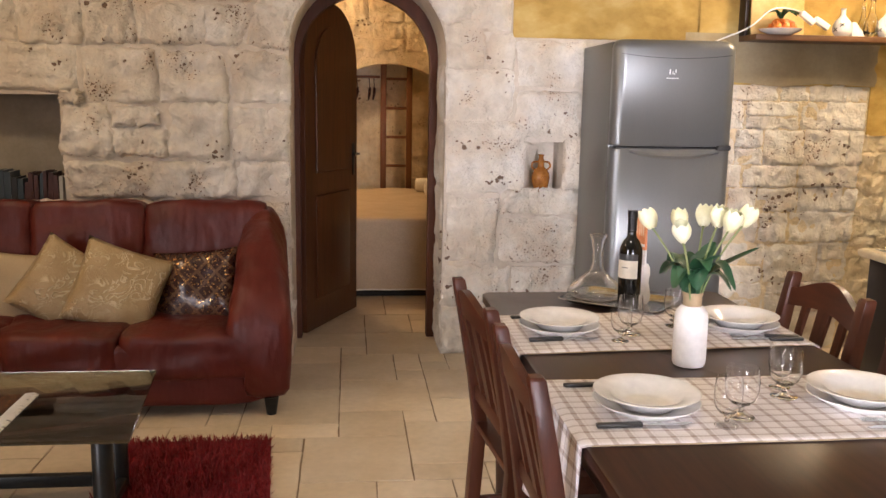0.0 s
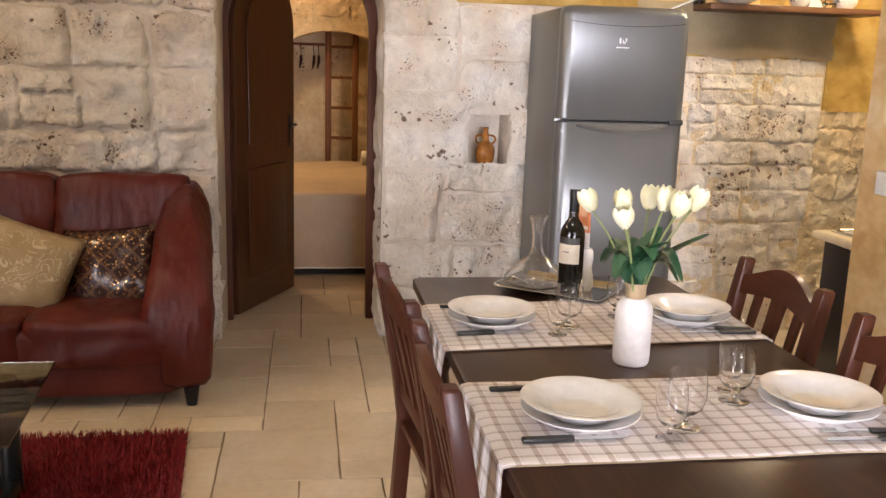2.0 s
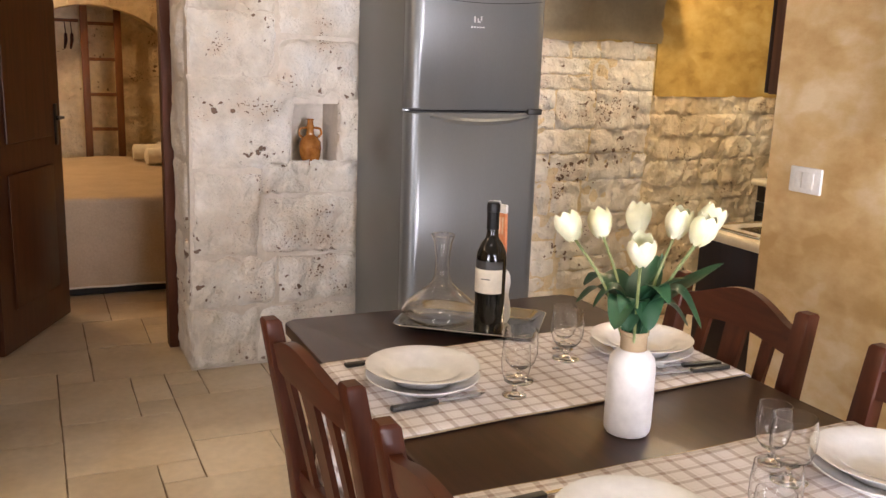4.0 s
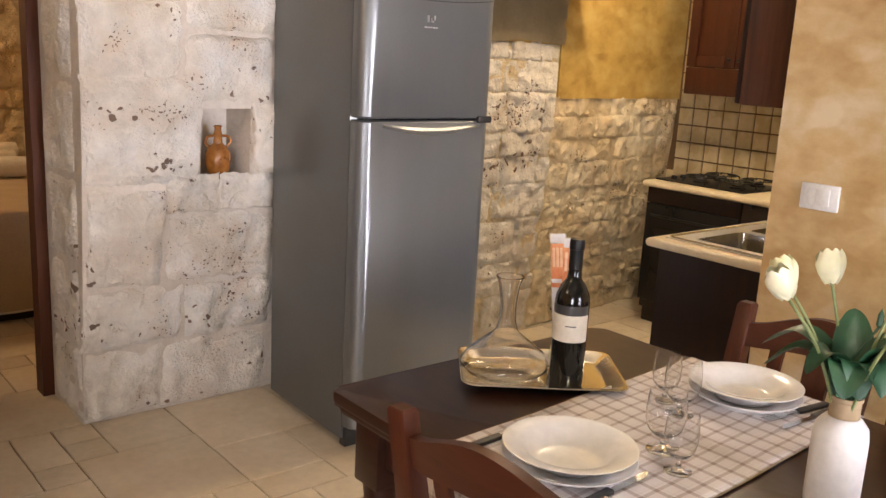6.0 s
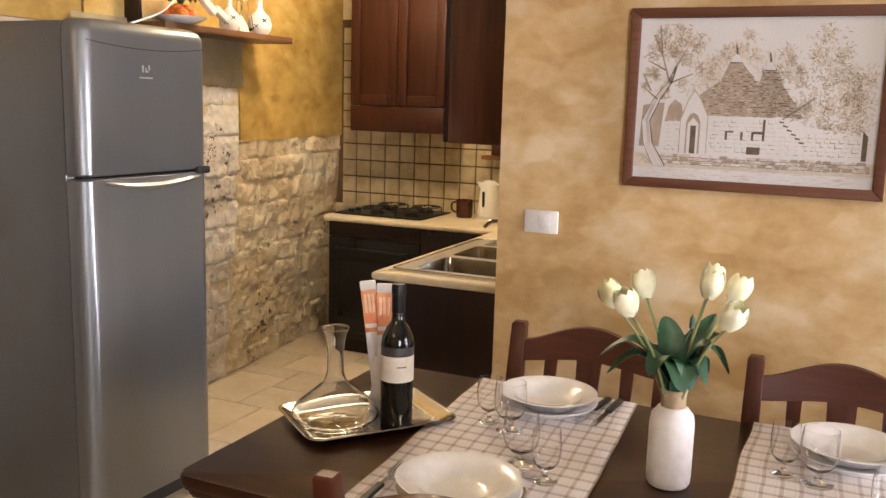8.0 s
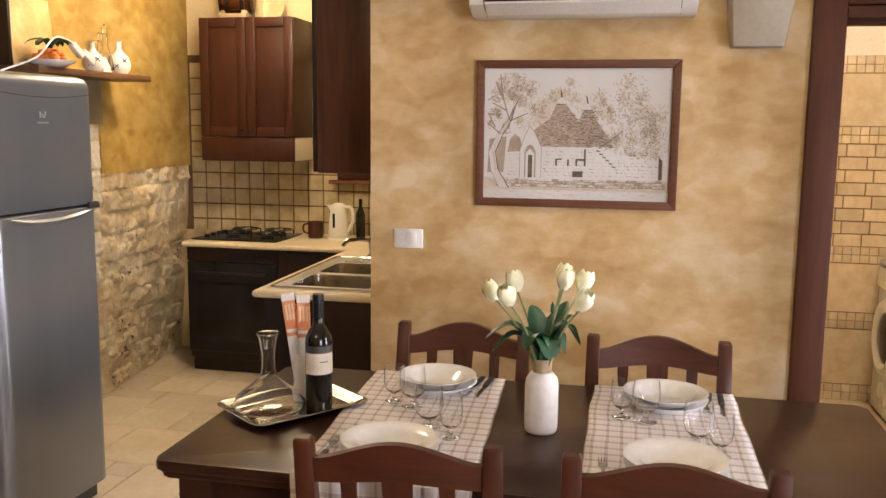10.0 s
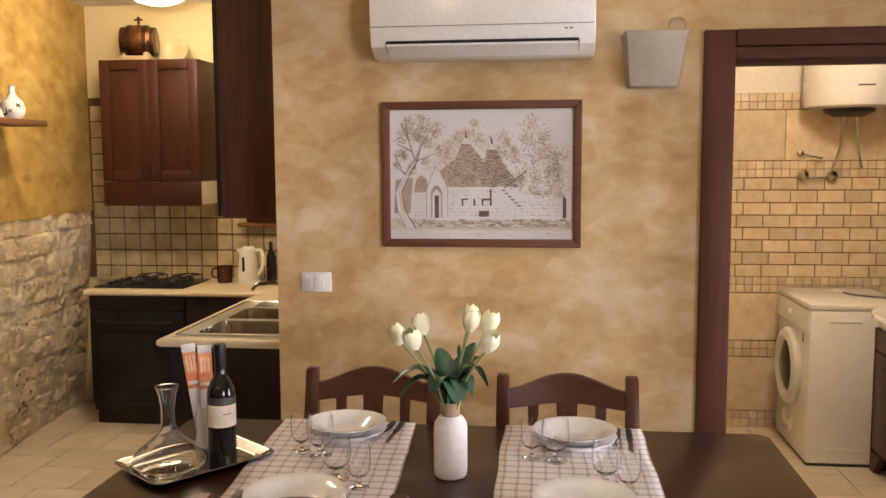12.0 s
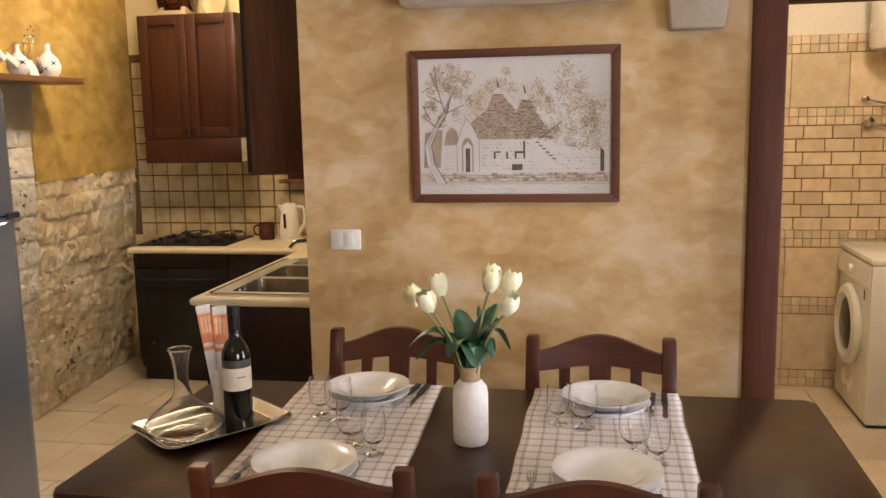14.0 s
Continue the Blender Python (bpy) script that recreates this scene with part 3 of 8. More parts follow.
# ---- stones laid in a wall ----
def stone_mesh(w, h, proud, seed, material, rough=1.0, nu=24, nv=16, joint=0.007):
    """One rough block, its face towards -y, centred on its own middle."""
    rnd = random.Random(seed)
    off = [rnd.uniform(-1, 1) * 0.05 * min(w, h) * rough for _ in range(8)]
    w, h = w + 0.012, h + 0.012
    sx, sz = rnd.uniform(0, 90), rnd.uniform(0, 90)
    bm = bmesh.new()
    tip = [rnd.uniform(-0.25, 0.25) for _ in range(2)]

    def at(u, v):
        a, b = 2 * u - 1, 2 * v - 1
        cx = (off[0] * (1 - u) * (1 - v) + off[1] * u * (1 - v) + off[2] * (1 - u) * v + off[3] * u * v)
        cz = (off[4] * (1 - u) * (1 - v) + off[5] * u * (1 - v) + off[6] * (1 - u) * v + off[7] * u * v)
        ragged = 0.014 * rough
        x = a * w / 2 + cx + ragged * noise.noise((b * 3 + sx, a * 2, seed * 0.7))
        z = b * h / 2 + cz + ragged * noise.noise((a * 4 + sz, b * 2, seed * 0.3 + 9))
        edge = (1 - abs(a) ** 13) * (1 - abs(b) ** 11)
        chip = noise.noise(((x + sx) * 8, seed * 1.3, (z + sz) * 7)) + 0.6 * noise.noise(((x + sx) * 20, 4.0, (z + sz) * 17)) - 0.8 * max(0.0, noise.noise(((x + sx) * 13, 8.0, (z + sz) * 12)) - 0.1)
        d = (proud * (0.85 + tip[0] * a + tip[1] * b) + 0.03 * rough * chip) * edge - joint * (1 - edge)
        return Vector((x, -d, z))
    vs = grid(bm, nu, nv, at)
    return finish(bm, "stone", material, 60)


def lay_stone(x0, x1, z0, z1, face, wall, material, proud, seed, gap=0.003, rough=1.0):
    w, h = x1 - x0 - gap, z1 - z0 - gap
    cx, cz = (x0 + x1) / 2, (z0 + z1) / 2
    ob = new("stone", stone_mesh(w, h, proud, seed, material, rough))
    lean = math.degrees(math.atan((face(cx, cz - h / 2) - face(cx, cz + h / 2)) / h))
    yaw = math.degrees(math.atan((face(cx + 0.05, cz) - face(cx - 0.05, cz)) / 0.1))
    ob.matrix_world = pose(cx, face(cx, cz), cz, lean, 0, yaw)
    ob.parent = wall
    return ob


def lay_course(z0, z1, cuts, face, wall, material, proud, seed, gap=0.003, rough=1.0):
    for k, (a, b) in enumerate(zip(cuts, cuts[1:])):
        if a is not None and b is not None:
            lay_stone(a, b, z0, z1, face, wall, material, proud, seed + k, gap, rough)


def random_courses(x0, x1, z0, z1, h_lo, h_hi, w_lo, w_hi, face, wall, material, proud, seed, rough=1.4):
    rnd = random.Random(seed)
    z, row = z0, 0
    while z < z1 - 0.03:
        h = min(rnd.uniform(h_lo, h_hi), z1 - z)
        if z1 - z - h < 0.05:
            h = z1 - z
        x, col = x0, 0
        while x < x1 - 0.02:
            w = min(rnd.uniform(w_lo, w_hi), x1 - x)
            if x1 - x - w < 0.08:
                w = x1 - x
            if h > 0.14 and rnd.random() < 0.3:
                s = rnd.uniform(0.4, 0.6) * h
                lay_stone(x, x + w, z, z + s, face, wall, material, proud * rnd.uniform(0.6, 1.2), seed + row * 40 + col, 0.01, rough)
                lay_stone(x, x + w, z + s, z + h, face, wall, material, proud * rnd.uniform(0.6, 1.2), seed + row * 40 + col + 17, 0.01, rough)
            else:
                lay_stone(x, x + w, z, z + h, face, wall, material, proud * rnd.uniform(0.6, 1.2), seed + row * 40 + col, 0.01, rough)
            x, col = x + w, col + 1
        z, row = z + h, row + 1


# ---- the large structure ----
NORTH = 5.47          # face of the stone wall
DINE = 2.285          # face of the ochre dining wall
KBACK = 4.48          # kitchen's tiled end wall
BBACK = 4.30          # bathroom's tiled end wall
WEST, SOUTH, TOP = -3.1, -2.0, 2.75


def batter(z):
    return 0.10 * (1 - min(max(z, 0) / 1.15, 1)) ** 1.0


def north_face(x, z):
    return NORTH + batter(z)


def kitchen_face(x, z):
    return NORTH - 0.01 + batter(z) + 0.115 * max(0.0, x - 3.0)


def quad_panel(bm, x0, x1, z0, z1, face, back=0.0):
    """A strip of wall face, cut fine enough to follow its lean."""
    nx, nz = max(1, int((x1 - x0) / 0.3)), max(1, int((z1 - z0) / 0.25))
    grid(bm, nx, nz, lambda u, v: Vector((x0 + u * (x1 - x0), face(x0 + u * (x1 - x0), z0 + v * (z1 - z0)) + back, z0 + v * (z1 - z0))))


def hole_lining(bm, x0, x1, z0, z1, face, deep):
    """Sides and back of a niche."""
    f = lambda x, z, d: Vector((x, face(x, z) if d == 0 else NORTH + d, z))
    ring0 = [f(x0, z0, 0), f(x1, z0, 0), f(x1, z1, 0), f(x0, z1, 0)]
    ring1 = [f(x0 + 0.01, z0, deep), f(x1 - 0.01, z0, deep), f(x1 - 0.01, z1, deep), f(x0 + 0.01, z1, deep)]
    a = [bm.verts.new(p) for p in ring0]
    b = [bm.verts.new(p) for p in ring1]
    for k in range(4):
        bm.faces.new([a[k], a[(k + 1) % 4], b[(k + 1) % 4], b[k]])
    bm.faces.new(b[::-1])


# floor slab under the tiles
structure("floor", boxed(WEST - 0.3, 5.0, SOUTH - 0.3, 9.8, -0.2, -0.006), GROUT, "brown grout bed under pale stone-look floor tiles", "floor")

# stone wall with the arched doorway
ARCH_L, ARCH_R, SPRING = 0.0, 0.828, 1.68
ARCH_R0 = (ARCH_R - ARCH_L) / 2
ARCH_X = (ARCH_R + ARCH_L) / 2
bm = bmesh.new()
quad_panel(bm, WEST, -2.2, 0, TOP, north_face)
quad_panel(bm, -2.2, -1.16, 0, 0.88, north_face)
quad_panel(bm, -2.2, -1.16, 1.43, TOP, north_face)
quad_panel(bm, -1.16, ARCH_L, 0, TOP, north_face)
NX0, NX1, NZ0, NZ1 = 1.272, 1.482, 0.938, 1.218
quad_panel(bm, ARCH_R, NX0, 0, 1.79, north_face)
quad_panel(bm, NX0, NX1, 0, NZ0, north_face)
quad_panel(bm, NX0, NX1, NZ1, 1.79, north_face)
quad_panel(bm, NX1, 2.2, 0, 1.79, north_face)
quad_panel(bm, ARCH_R, 1.18, 1.79, TOP, north_face)
hole_lining(bm, NX0, NX1, NZ0, NZ1, north_face, 0.2)
arc = [(ARCH_X + ARCH_R0 * math.cos(math.pi * (1 - k / 20)), SPRING + ARCH_R0 * math.sin(math.pi * k / 20)) for k in range(21)]
for (xa, za), (xb, zb) in zip(arc, arc[1:]):
    q = [Vector((xa, NORTH, za)), Vector((xb, NORTH, zb)), Vector((xb, NORTH, TOP)), Vector((xa, NORTH, TOP))]
    bm.faces.new([bm.verts.new(p) for p in q])
    q = [Vector((xa, NORTH, za)), Vector((xb, NORTH, zb)), Vector((xb, NORTH + 0.5, zb)), Vector((xa, NORTH + 0.5, za))]
    bm.faces.new([bm.verts.new(p) for p in q])
for x in (ARCH_L, ARCH_R):
    grid(bm, 4, 8, lambda u, v: Vector((x, north_face(x, v * SPRING) * (1 - u) + (NORTH + 0.5) * u, v * SPRING)))
# back of the wall, towards the bedroom
for x0, x1 in ((-2.2, ARCH_L), (ARCH_R, 2.9)):
    box(bm, x0, x1, NORTH + 0.46, NORTH + 0.5, 0, TOP)
for (xa, za), (xb, zb) in zip(arc, arc[1:]):
    bm.faces.new([bm.verts.new(Vector(p)) for p in ((xa, NORTH + 0.5, za), (xb, NORTH + 0.5, zb), (xb, NORTH + 0.5, TOP), (xa, NORTH + 0.5, TOP))])
wall_north = structure("wall_north", bm, MORTAR, "thick old wall of whitewashed limestone blocks in pale lime mortar", "wall")

bm = bmesh.new()
hole_lining(bm, -2.2, -1.16, 0.88, 1.43, north_face, 0.32)
structure("niche_lining", bm, GREY_RENDER, "rough grey inside of the long wall niche", "wall niche")

# plaster above the fridge, and the kitchen's flank wall
bm = bmesh.new()
box(bm, 1.18, 2.9, NORTH - 0.012, NORTH + 0.3, 1.77, TOP, 0.008)
structure("wall_plaster_north", bm, OCHRE_LAMPLIT, "ochre plaster above the stone, coloured yellower for the warm lamp", "wall")
bm = bmesh.new()
quad_panel(bm, 2.2, 3.235, 0, 1.58, kitchen_face)
quad_panel(bm, 3.235, KBACK + 0.05, 0, 1.3, kitchen_face)
wall_kitchen = structure("wall_kitchen_north", bm, RUBBLE, "honey-coloured rubble stone wall with deep joints", "wall")
bm = bmesh.new()
quad_panel(bm, 2.2, 3.235, 1.545, TOP, kitchen_face, -0.012)
quad_panel(bm, 3.235, KBACK + 0.05, 1.275, TOP, kitchen_face, -0.012)
grid(bm, 1, 1, lambda u, v: Vector((3.235, kitchen_face(3.235, 1.4) - 0.012 + u * 0.05, 1.275 + v * 0.27)))
structure("wall_kitchen_plaster", bm, OCHRE_LAMPLIT, "ochre plaster, mottled and uneven, coloured yellower for the warm lamp", "wall")
bm = bmesh.new()


def patch_point(u, v, out):
    """A trowelled skin on the wall, its free end and lower edge ragged."""
    x = 2.12 + u * (1.14 + 0.05 * noise.noise((v * 4, 3.1, 0)))
    z = 1.548 + 0.02 * noise.noise((x * 5, 7.7, 0)) * (1 - v) + v * 0.27
    return Vector((x, kitchen_face(x, z) - out - 0.004 * noise.noise((x * 6, z * 6, 1.0)), z))


grid(bm, 30, 8, lambda u, v: patch_point(u, v, 0.013 + 0.012 * min(1.0, 12 * min(1 - u, v + 0.03))))
structure("render_patch", bm, OLIVE_RENDER, "grey-olive cement patch on the wall under the shelf", "wall")

# dining wall with its door opening, returning as the kitchen's side wall
DOOR_A, DOOR_B, DOOR_H = 1.288, 1.98, 1.938
bm = bmesh.new()
box(bm, DINE, DINE + 0.12, DOOR_B + 0.02, 3.68, 0, TOP)
box(bm, DINE, DINE + 0.12, SOUTH, DOOR_A - 0.02, 0, TOP)
box(bm, DINE, DINE + 0.12, DOOR_A - 0.02, DOOR_B + 0.02, DOOR_H + 0.02, TOP)
structure("wall_dining", bm, OCHRE, "sponged ochre lime-washed wall", "wall")
structure("wall_kitchen_south", boxed(DINE + 0.12, KBACK + 0.2, 3.48, 3.68, 0, TOP), CREAM, "cream painted kitchen wall", "wall")
bm = bmesh.new()
box(bm, KBACK + 0.006, KBACK + 0.2, 3.6, 6.0, 0, TOP)
wall_kback = structure("wall_kitchen_end", bm, CREAM, "cream kitchen end wall, tiled over the worktop", "wall")

# outer walls, with the glazed openings behind the walk
bm = bmesh.new()
box(bm, WEST - 0.3, WEST, SOUTH, -0.9, 0, TOP)
box(bm, WEST - 0.3, WEST, 0.7, 6.0, 0, TOP)
box(bm, WEST - 0.3, WEST, -0.9, 0.7, 2.2, TOP)
structure("wall_west", bm, OCHRE, "ochre lime-washed wall beside the terrace door", "wall")
bm = bmesh.new()
box(bm, WEST - 0.3, 0.7, SOUTH - 0.3, SOUTH, 0, TOP)
box(bm, 2.0, 5.0, SOUTH - 0.3, SOUTH, 0, TOP)
box(bm, 0.7, 2.0, SOUTH - 0.3, SOUTH, 2.25, TOP)
structure("wall_south", bm, OCHRE, "ochre lime-washed wall beside the glazed front door", "wall")
structure("ceiling", boxed(WEST - 0.3, DINE + 0.12, SOUTH - 0.3, 6.0, TOP, TOP + 0.2), CEIL, "warm white ceiling", "ceiling")
structure("ceiling_kitchen", boxed(DINE + 0.12, KBACK + 0.2, 3.48, 6.2, 2.59, 2.8), CEIL, "cream painted kitchen ceiling", "ceiling")
structure("ceiling_bathroom", boxed(DINE + 0.12, 4.6, 0.3, 3.48, 2.55, 2.8), CEIL, "white bathroom ceiling", "ceiling")

# bathroom shell
bm = bmesh.new()
box(bm, BBACK + 0.006, BBACK + 0.15, 0.5, 3.48, 0, 2.6)
wall_bath_end = structure("wall_bathroom_end", bm, CEIL, "cream wall, tiled to above head height", "wall")
bm = bmesh.new()
box(bm, DINE + 0.12, BBACK + 0.15, 0.5, 0.674, 0, 2.6)
wall_bath_side = structure("wall_bathroom_side", bm, CEIL, "cream wall with beige tiles", "wall")
structure("wall_bathroom_near", boxed(DINE + 0.12, BBACK, 2.35, 2.5, 0, 2.6), CREAM, "cream bathroom wall", "wall")

# bedroom shell with an arched alcove behind the bed
BED_Y = 9.15
structure("wall_bedroom_west", boxed(-1.6, -1.4, 5.97, 9.6, 0, TOP), OCHRE, "lime-washed bedroom wall", "wall")
structure("wall_bedroom_east", boxed(2.7, 2.9, 6.0, 9.6, 0, TOP), OCHRE, "lime-washed bedroom wall", "wall")
structure("ceiling_bedroom", boxed(-1.6, 2.9, 5.97, 9.9, TOP, TOP + 0.2), CEIL, "pale bedroom ceiling", "ceiling")
ALC_L, ALC_R, ALC_S = 0.02, 1.36, 1.225
acx, aw = (ALC_L + ALC_R) / 2, (ALC_R - ALC_L) / 2
arc2 = [(acx - aw * math.cos(math.pi * k / 20), ALC_S + 0.52 * math.sin(math.pi * k / 20)) for k in range(21)]


def bed_face(x, z):
    return BED_Y


bm = bmesh.new()
quad_panel(bm, -1.5, ALC_L, 0, TOP, bed_face)
quad_panel(bm, ALC_R, 2.8, 0, TOP, bed_face)
for (xa, za), (xb, zb) in zip(arc2, arc2[1:]):
    bm.faces.new([bm.verts.new(p) for p in ((xa, BED_Y, za), (xb, BED_Y, zb), (xb, BED_Y, TOP), (xa, BED_Y, TOP))])
    bm.faces.new([bm.verts.new(p) for p in ((xa, BED_Y, za), (xb, BED_Y, zb), (xb, BED_Y + 0.4, zb), (xa, BED_Y + 0.4, za))])
for x in (ALC_L, ALC_R):
    bm.faces.new([bm.verts.new(p) for p in ((x, BED_Y, 0), (x, BED_Y + 0.4, 0), (x, BED_Y + 0.4, ALC_S), (x, BED_Y, ALC_S))])
wall_bed = structure("wall_bedroom_north", bm, RUBBLE, "honey limestone bedroom wall with an arched alcove", "wall")
structure("alcove_back", boxed(-0.2, 1.6, BED_Y + 0.38, BED_Y + 0.5, 0, 2.2), RUBBLE, "stone back of the alcove", "wall")

# glazed openings that let the daylight in
for name, x0, x1, y0, y1, z0, z1, lab in (("window_1", WEST - 0.16, WEST - 0.1, -0.9, 0.7, 0.0, 2.2, "glazed terrace door with wooden rails"),
                                          ("window_2", 0.7, 2.0, SOUTH - 0.16, SOUTH - 0.1, 0.0, 2.25, "glazed wooden front door with two panes")):
    win = tagged(new(name), lab, "window", kind="structure")
    along_y = (x1 - x0) < 0.1
    a0, a1 = (y0, y1) if along_y else (x0, x1)
    mid = (a0 + a1) / 2

    def bar(b0, b1, c0, c1):
        return boxed(x0, x1, b0, b1, c0, c1, 0.006) if along_y else boxed(b0, b1, y0, y1, c0, c1, 0.006)
    for b in (a0, mid - 0.035, a1 - 0.07):
        part("stile", bar(b, b + 0.07, z0, z1), CASING, win)
    for c in (z0, z1 - 0.07):
        part("rail", bar(a0 + 0.07, mid - 0.035, c, c + 0.07), CASING_Y, win)
        part("rail", bar(mid + 0.035, a1 - 0.07, c, c + 0.07), CASING_Y, win)
    for b0, b1 in ((a0 + 0.07, mid - 0.035), (mid + 0.035, a1 - 0.07)):
        g = bmesh.new()
        if along_y:
            box(g, x0 + 0.025, x0 + 0.031, b0, b1, z0 + 0.07, z1 - 0.07)
        else:
            box(g, b0, b1, y0 + 0.025, y0 + 0.031, z0 + 0.07, z1 - 0.07)
        pane = part("pane", g, GLASS, win)
        pane.visible_shadow = False
structure("ground", boxed(-60, 60, -60, 60, -0.4, -0.22), surf("pale_terrace_paving", (0.42, 0.38, 0.32), (0.55, 0.5, 0.43), 2.0, 0.9, 0, 0.3, 20.0, "world"), "pale paved ground outside", "ground")

# door casing of the bathroom
door_1 = tagged(new("door_1"), "reddish-brown wooden door casing, its doorway open to the bathroom", "door casing", kind="structure")
part("jamb", boxed(DINE - 0.03, DINE + 0.03, DOOR_B, DOOR_B + 0.108, 0, DOOR_H + 0.104, 0.006), CASING, door_1)
part("jamb", boxed(DINE - 0.03, DINE + 0.03, DOOR_A - 0.108, DOOR_A, 0, DOOR_H + 0.104, 0.006), CASING, door_1)
part("lintel", boxed(DINE - 0.033, DINE + 0.03, DOOR_A, DOOR_B, DOOR_H + 0.045, DOOR_H + 0.104, 0.005), CASING_Y, door_1)
part("lintel_bead", boxed(DINE - 0.028, DINE + 0.03, DOOR_A, DOOR_B, DOOR_H, DOOR_H + 0.042, 0.005), CASING_Y, door_1)
part("jamb_lining", boxed(DINE + 0.032, DINE + 0.128, DOOR_B - 0.012, DOOR_B + 0.018, 0, DOOR_H + 0.02, 0.003), CASING, door_1)
part("jamb_lining", boxed(DINE + 0.032, DINE + 0.128, DOOR_A - 0.018, DOOR_A + 0.012, 0, DOOR_H + 0.02, 0.003), CASING, door_1)
part("head_lining", boxed(DINE + 0.032, DINE + 0.128, DOOR_A + 0.013, DOOR_B - 0.013, DOOR_H - 0.012, DOOR_H + 0.018, 0.003), CASING_Y, door_1)

# arched wooden door and its frame
FR_Y = 5.93
door_2 = tagged(new("door_2"), "arched dark walnut door standing open into the bedroom", "door", kind="structure")


def arch_outline(x0, x1, spring, grow=0.0, n=24):
    r, c = (x1 - x0) / 2, (x0 + x1) / 2
    return [(c + r * math.cos(math.pi * (1 - k / n)), spring + r * math.sin(math.pi * k / n)) for k in range(n + 1)]


outer = [(-0.045, 0.0)] + arch_outline(-0.045, 0.857, 1.635) + [(0.857, 0.0)]
inner = [(0.03, 0.0)] + arch_outline(0.03, 0.783, 1.635) + [(0.783, 0.0)]
bm = bmesh.new()
rings = [[bm.verts.new((a, y, b)) for a, b in line] for line, y in ((outer, FR_Y), (inner, FR_Y), (inner, FR_Y + 0.09), (outer, FR_Y + 0.09))]
for p, q in zip(rings, rings[1:] + rings[:1]):
    for k in range(len(p) - 1):
        bm.faces.new([p[k], p[k + 1], q[k + 1], q[k]])
part("arched_casing", bm, CASING, door_2, "reddish-brown arched casing")
leaf = part("door_leaf", prism(bmesh.new(), [(0.0, 0.012)] + [(a, b) for a, b in arch_outline(0.0, 0.745, 1.63)] + [(0.745, 0.012)], 1, -0.022, 0.022, 0.003), DOORWOOD, door_2)
LEAF_POSE = pose(0.036, FR_Y + 0.075, 0, 0, 0, 65.5)
leaf.matrix_world = LEAF_POSE
for side in (-1, 1):
    lo, hi = (0.0225, 0.034) if side > 0 else (-0.034, -0.0225)
    bm = bmesh.new()
    prism(bm, [(0.13, 0.98)] + [(a, b) for a, b in arch_outline(0.13, 0.615, 1.62)] + [(0.615, 0.98)], 1, lo, hi, 0.008)
    part("upper_panel", bm, DOORWOOD, leaf)
    part("lower_panel", boxed(0.13, 0.615, lo, hi, 0.2, 0.84, 0.008), DOORWOOD, leaf)
    s = side
    bm = bmesh.new()
    box(bm, 0.665, 0.70, min(s * 0.0225, s * 0.03), max(s * 0.0225, s * 0.03), 0.93, 1.14, 0.003)
    tube(bm, [(0.683, s * 0.028, 1.07), (0.683, s * 0.065, 1.07), (0.60, s * 0.07, 1.068)], 0.008)
    part("handle", bm, BLACKMETAL, leaf, "dark iron lever handle")


# ---- dining table and chairs ----
TX0, TX1, TY0, TY1, TZ = 0.782, 1.645, 1.986, 3.772, 0.765
table = thing("dining_table", ((TX0 + TX1) / 2, (TY0 + TY1) / 2, 0), "dark espresso-stained wooden dining table set for four", "table")
w, d = (TX1 - TX0) / 2, (TY1 - TY0) / 2


def rounded_rect(w, d, r, n=5):
    out = []
    for sx, sy, a0 in ((1, 1, 0), (-1, 1, 90), (-1, -1, 180), (1, -1, 270)):
        for k in range(n + 1):
            a = radians(a0 + 90 * k / n)
            out.append((sx * (w - r) + r * math.cos(a), sy * (d - r) + r * math.sin(a)))
    return out


part("tabletop", prism(bmesh.new(), rounded_rect(w, d, 0.025), 2, TZ - 0.028, TZ, 0.007), ESPRESSO, table)
part("edge_moulding", prism(bmesh.new(), rounded_rect(w - 0.012, d - 0.012, 0.02), 2, TZ - 0.046, TZ - 0.0285, 0.005), ESPRESSO, table)
for sx in (-1, 1):
    part("apron", boxed(sx * (w - 0.075) - 0.011, sx * (w - 0.075) + 0.011, -d + 0.12, d - 0.12, TZ - 0.15, TZ - 0.047, 0.003), ESPRESSO, table)
    part("apron", boxed(-w + 0.12, w - 0.12, sx * (d - 0.075) - 0.011, sx * (d - 0.075) + 0.011, TZ - 0.15, TZ - 0.047, 0.003), ESPRESSO, table)
    for sy in (-1, 1):
        bm = bmesh.new()
        cx, cy = sx * (w - 0.085), sy * (d - 0.085)
        box(bm, cx - 0.042, cx + 0.042, cy - 0.042, cy + 0.042, TZ - 0.2, TZ - 0.047, 0.004)
        lathe(bm, [(0, 0), (0.026, 0), (0.028, 0.05), (0.04, 0.42), (0.034, 0.47), (0.043, 0.5), (0.036, 0.53), (0.04, TZ - 0.199), (0, TZ - 0.199)], 20, cx, cy)
        part("leg", bm, ESPRESSO, table)


def chair_at(z):
    """Set-back of the rear posts at a height."""
    return -0.075 * max(0.0, (z - 0.45) / 0.45) ** 1.2


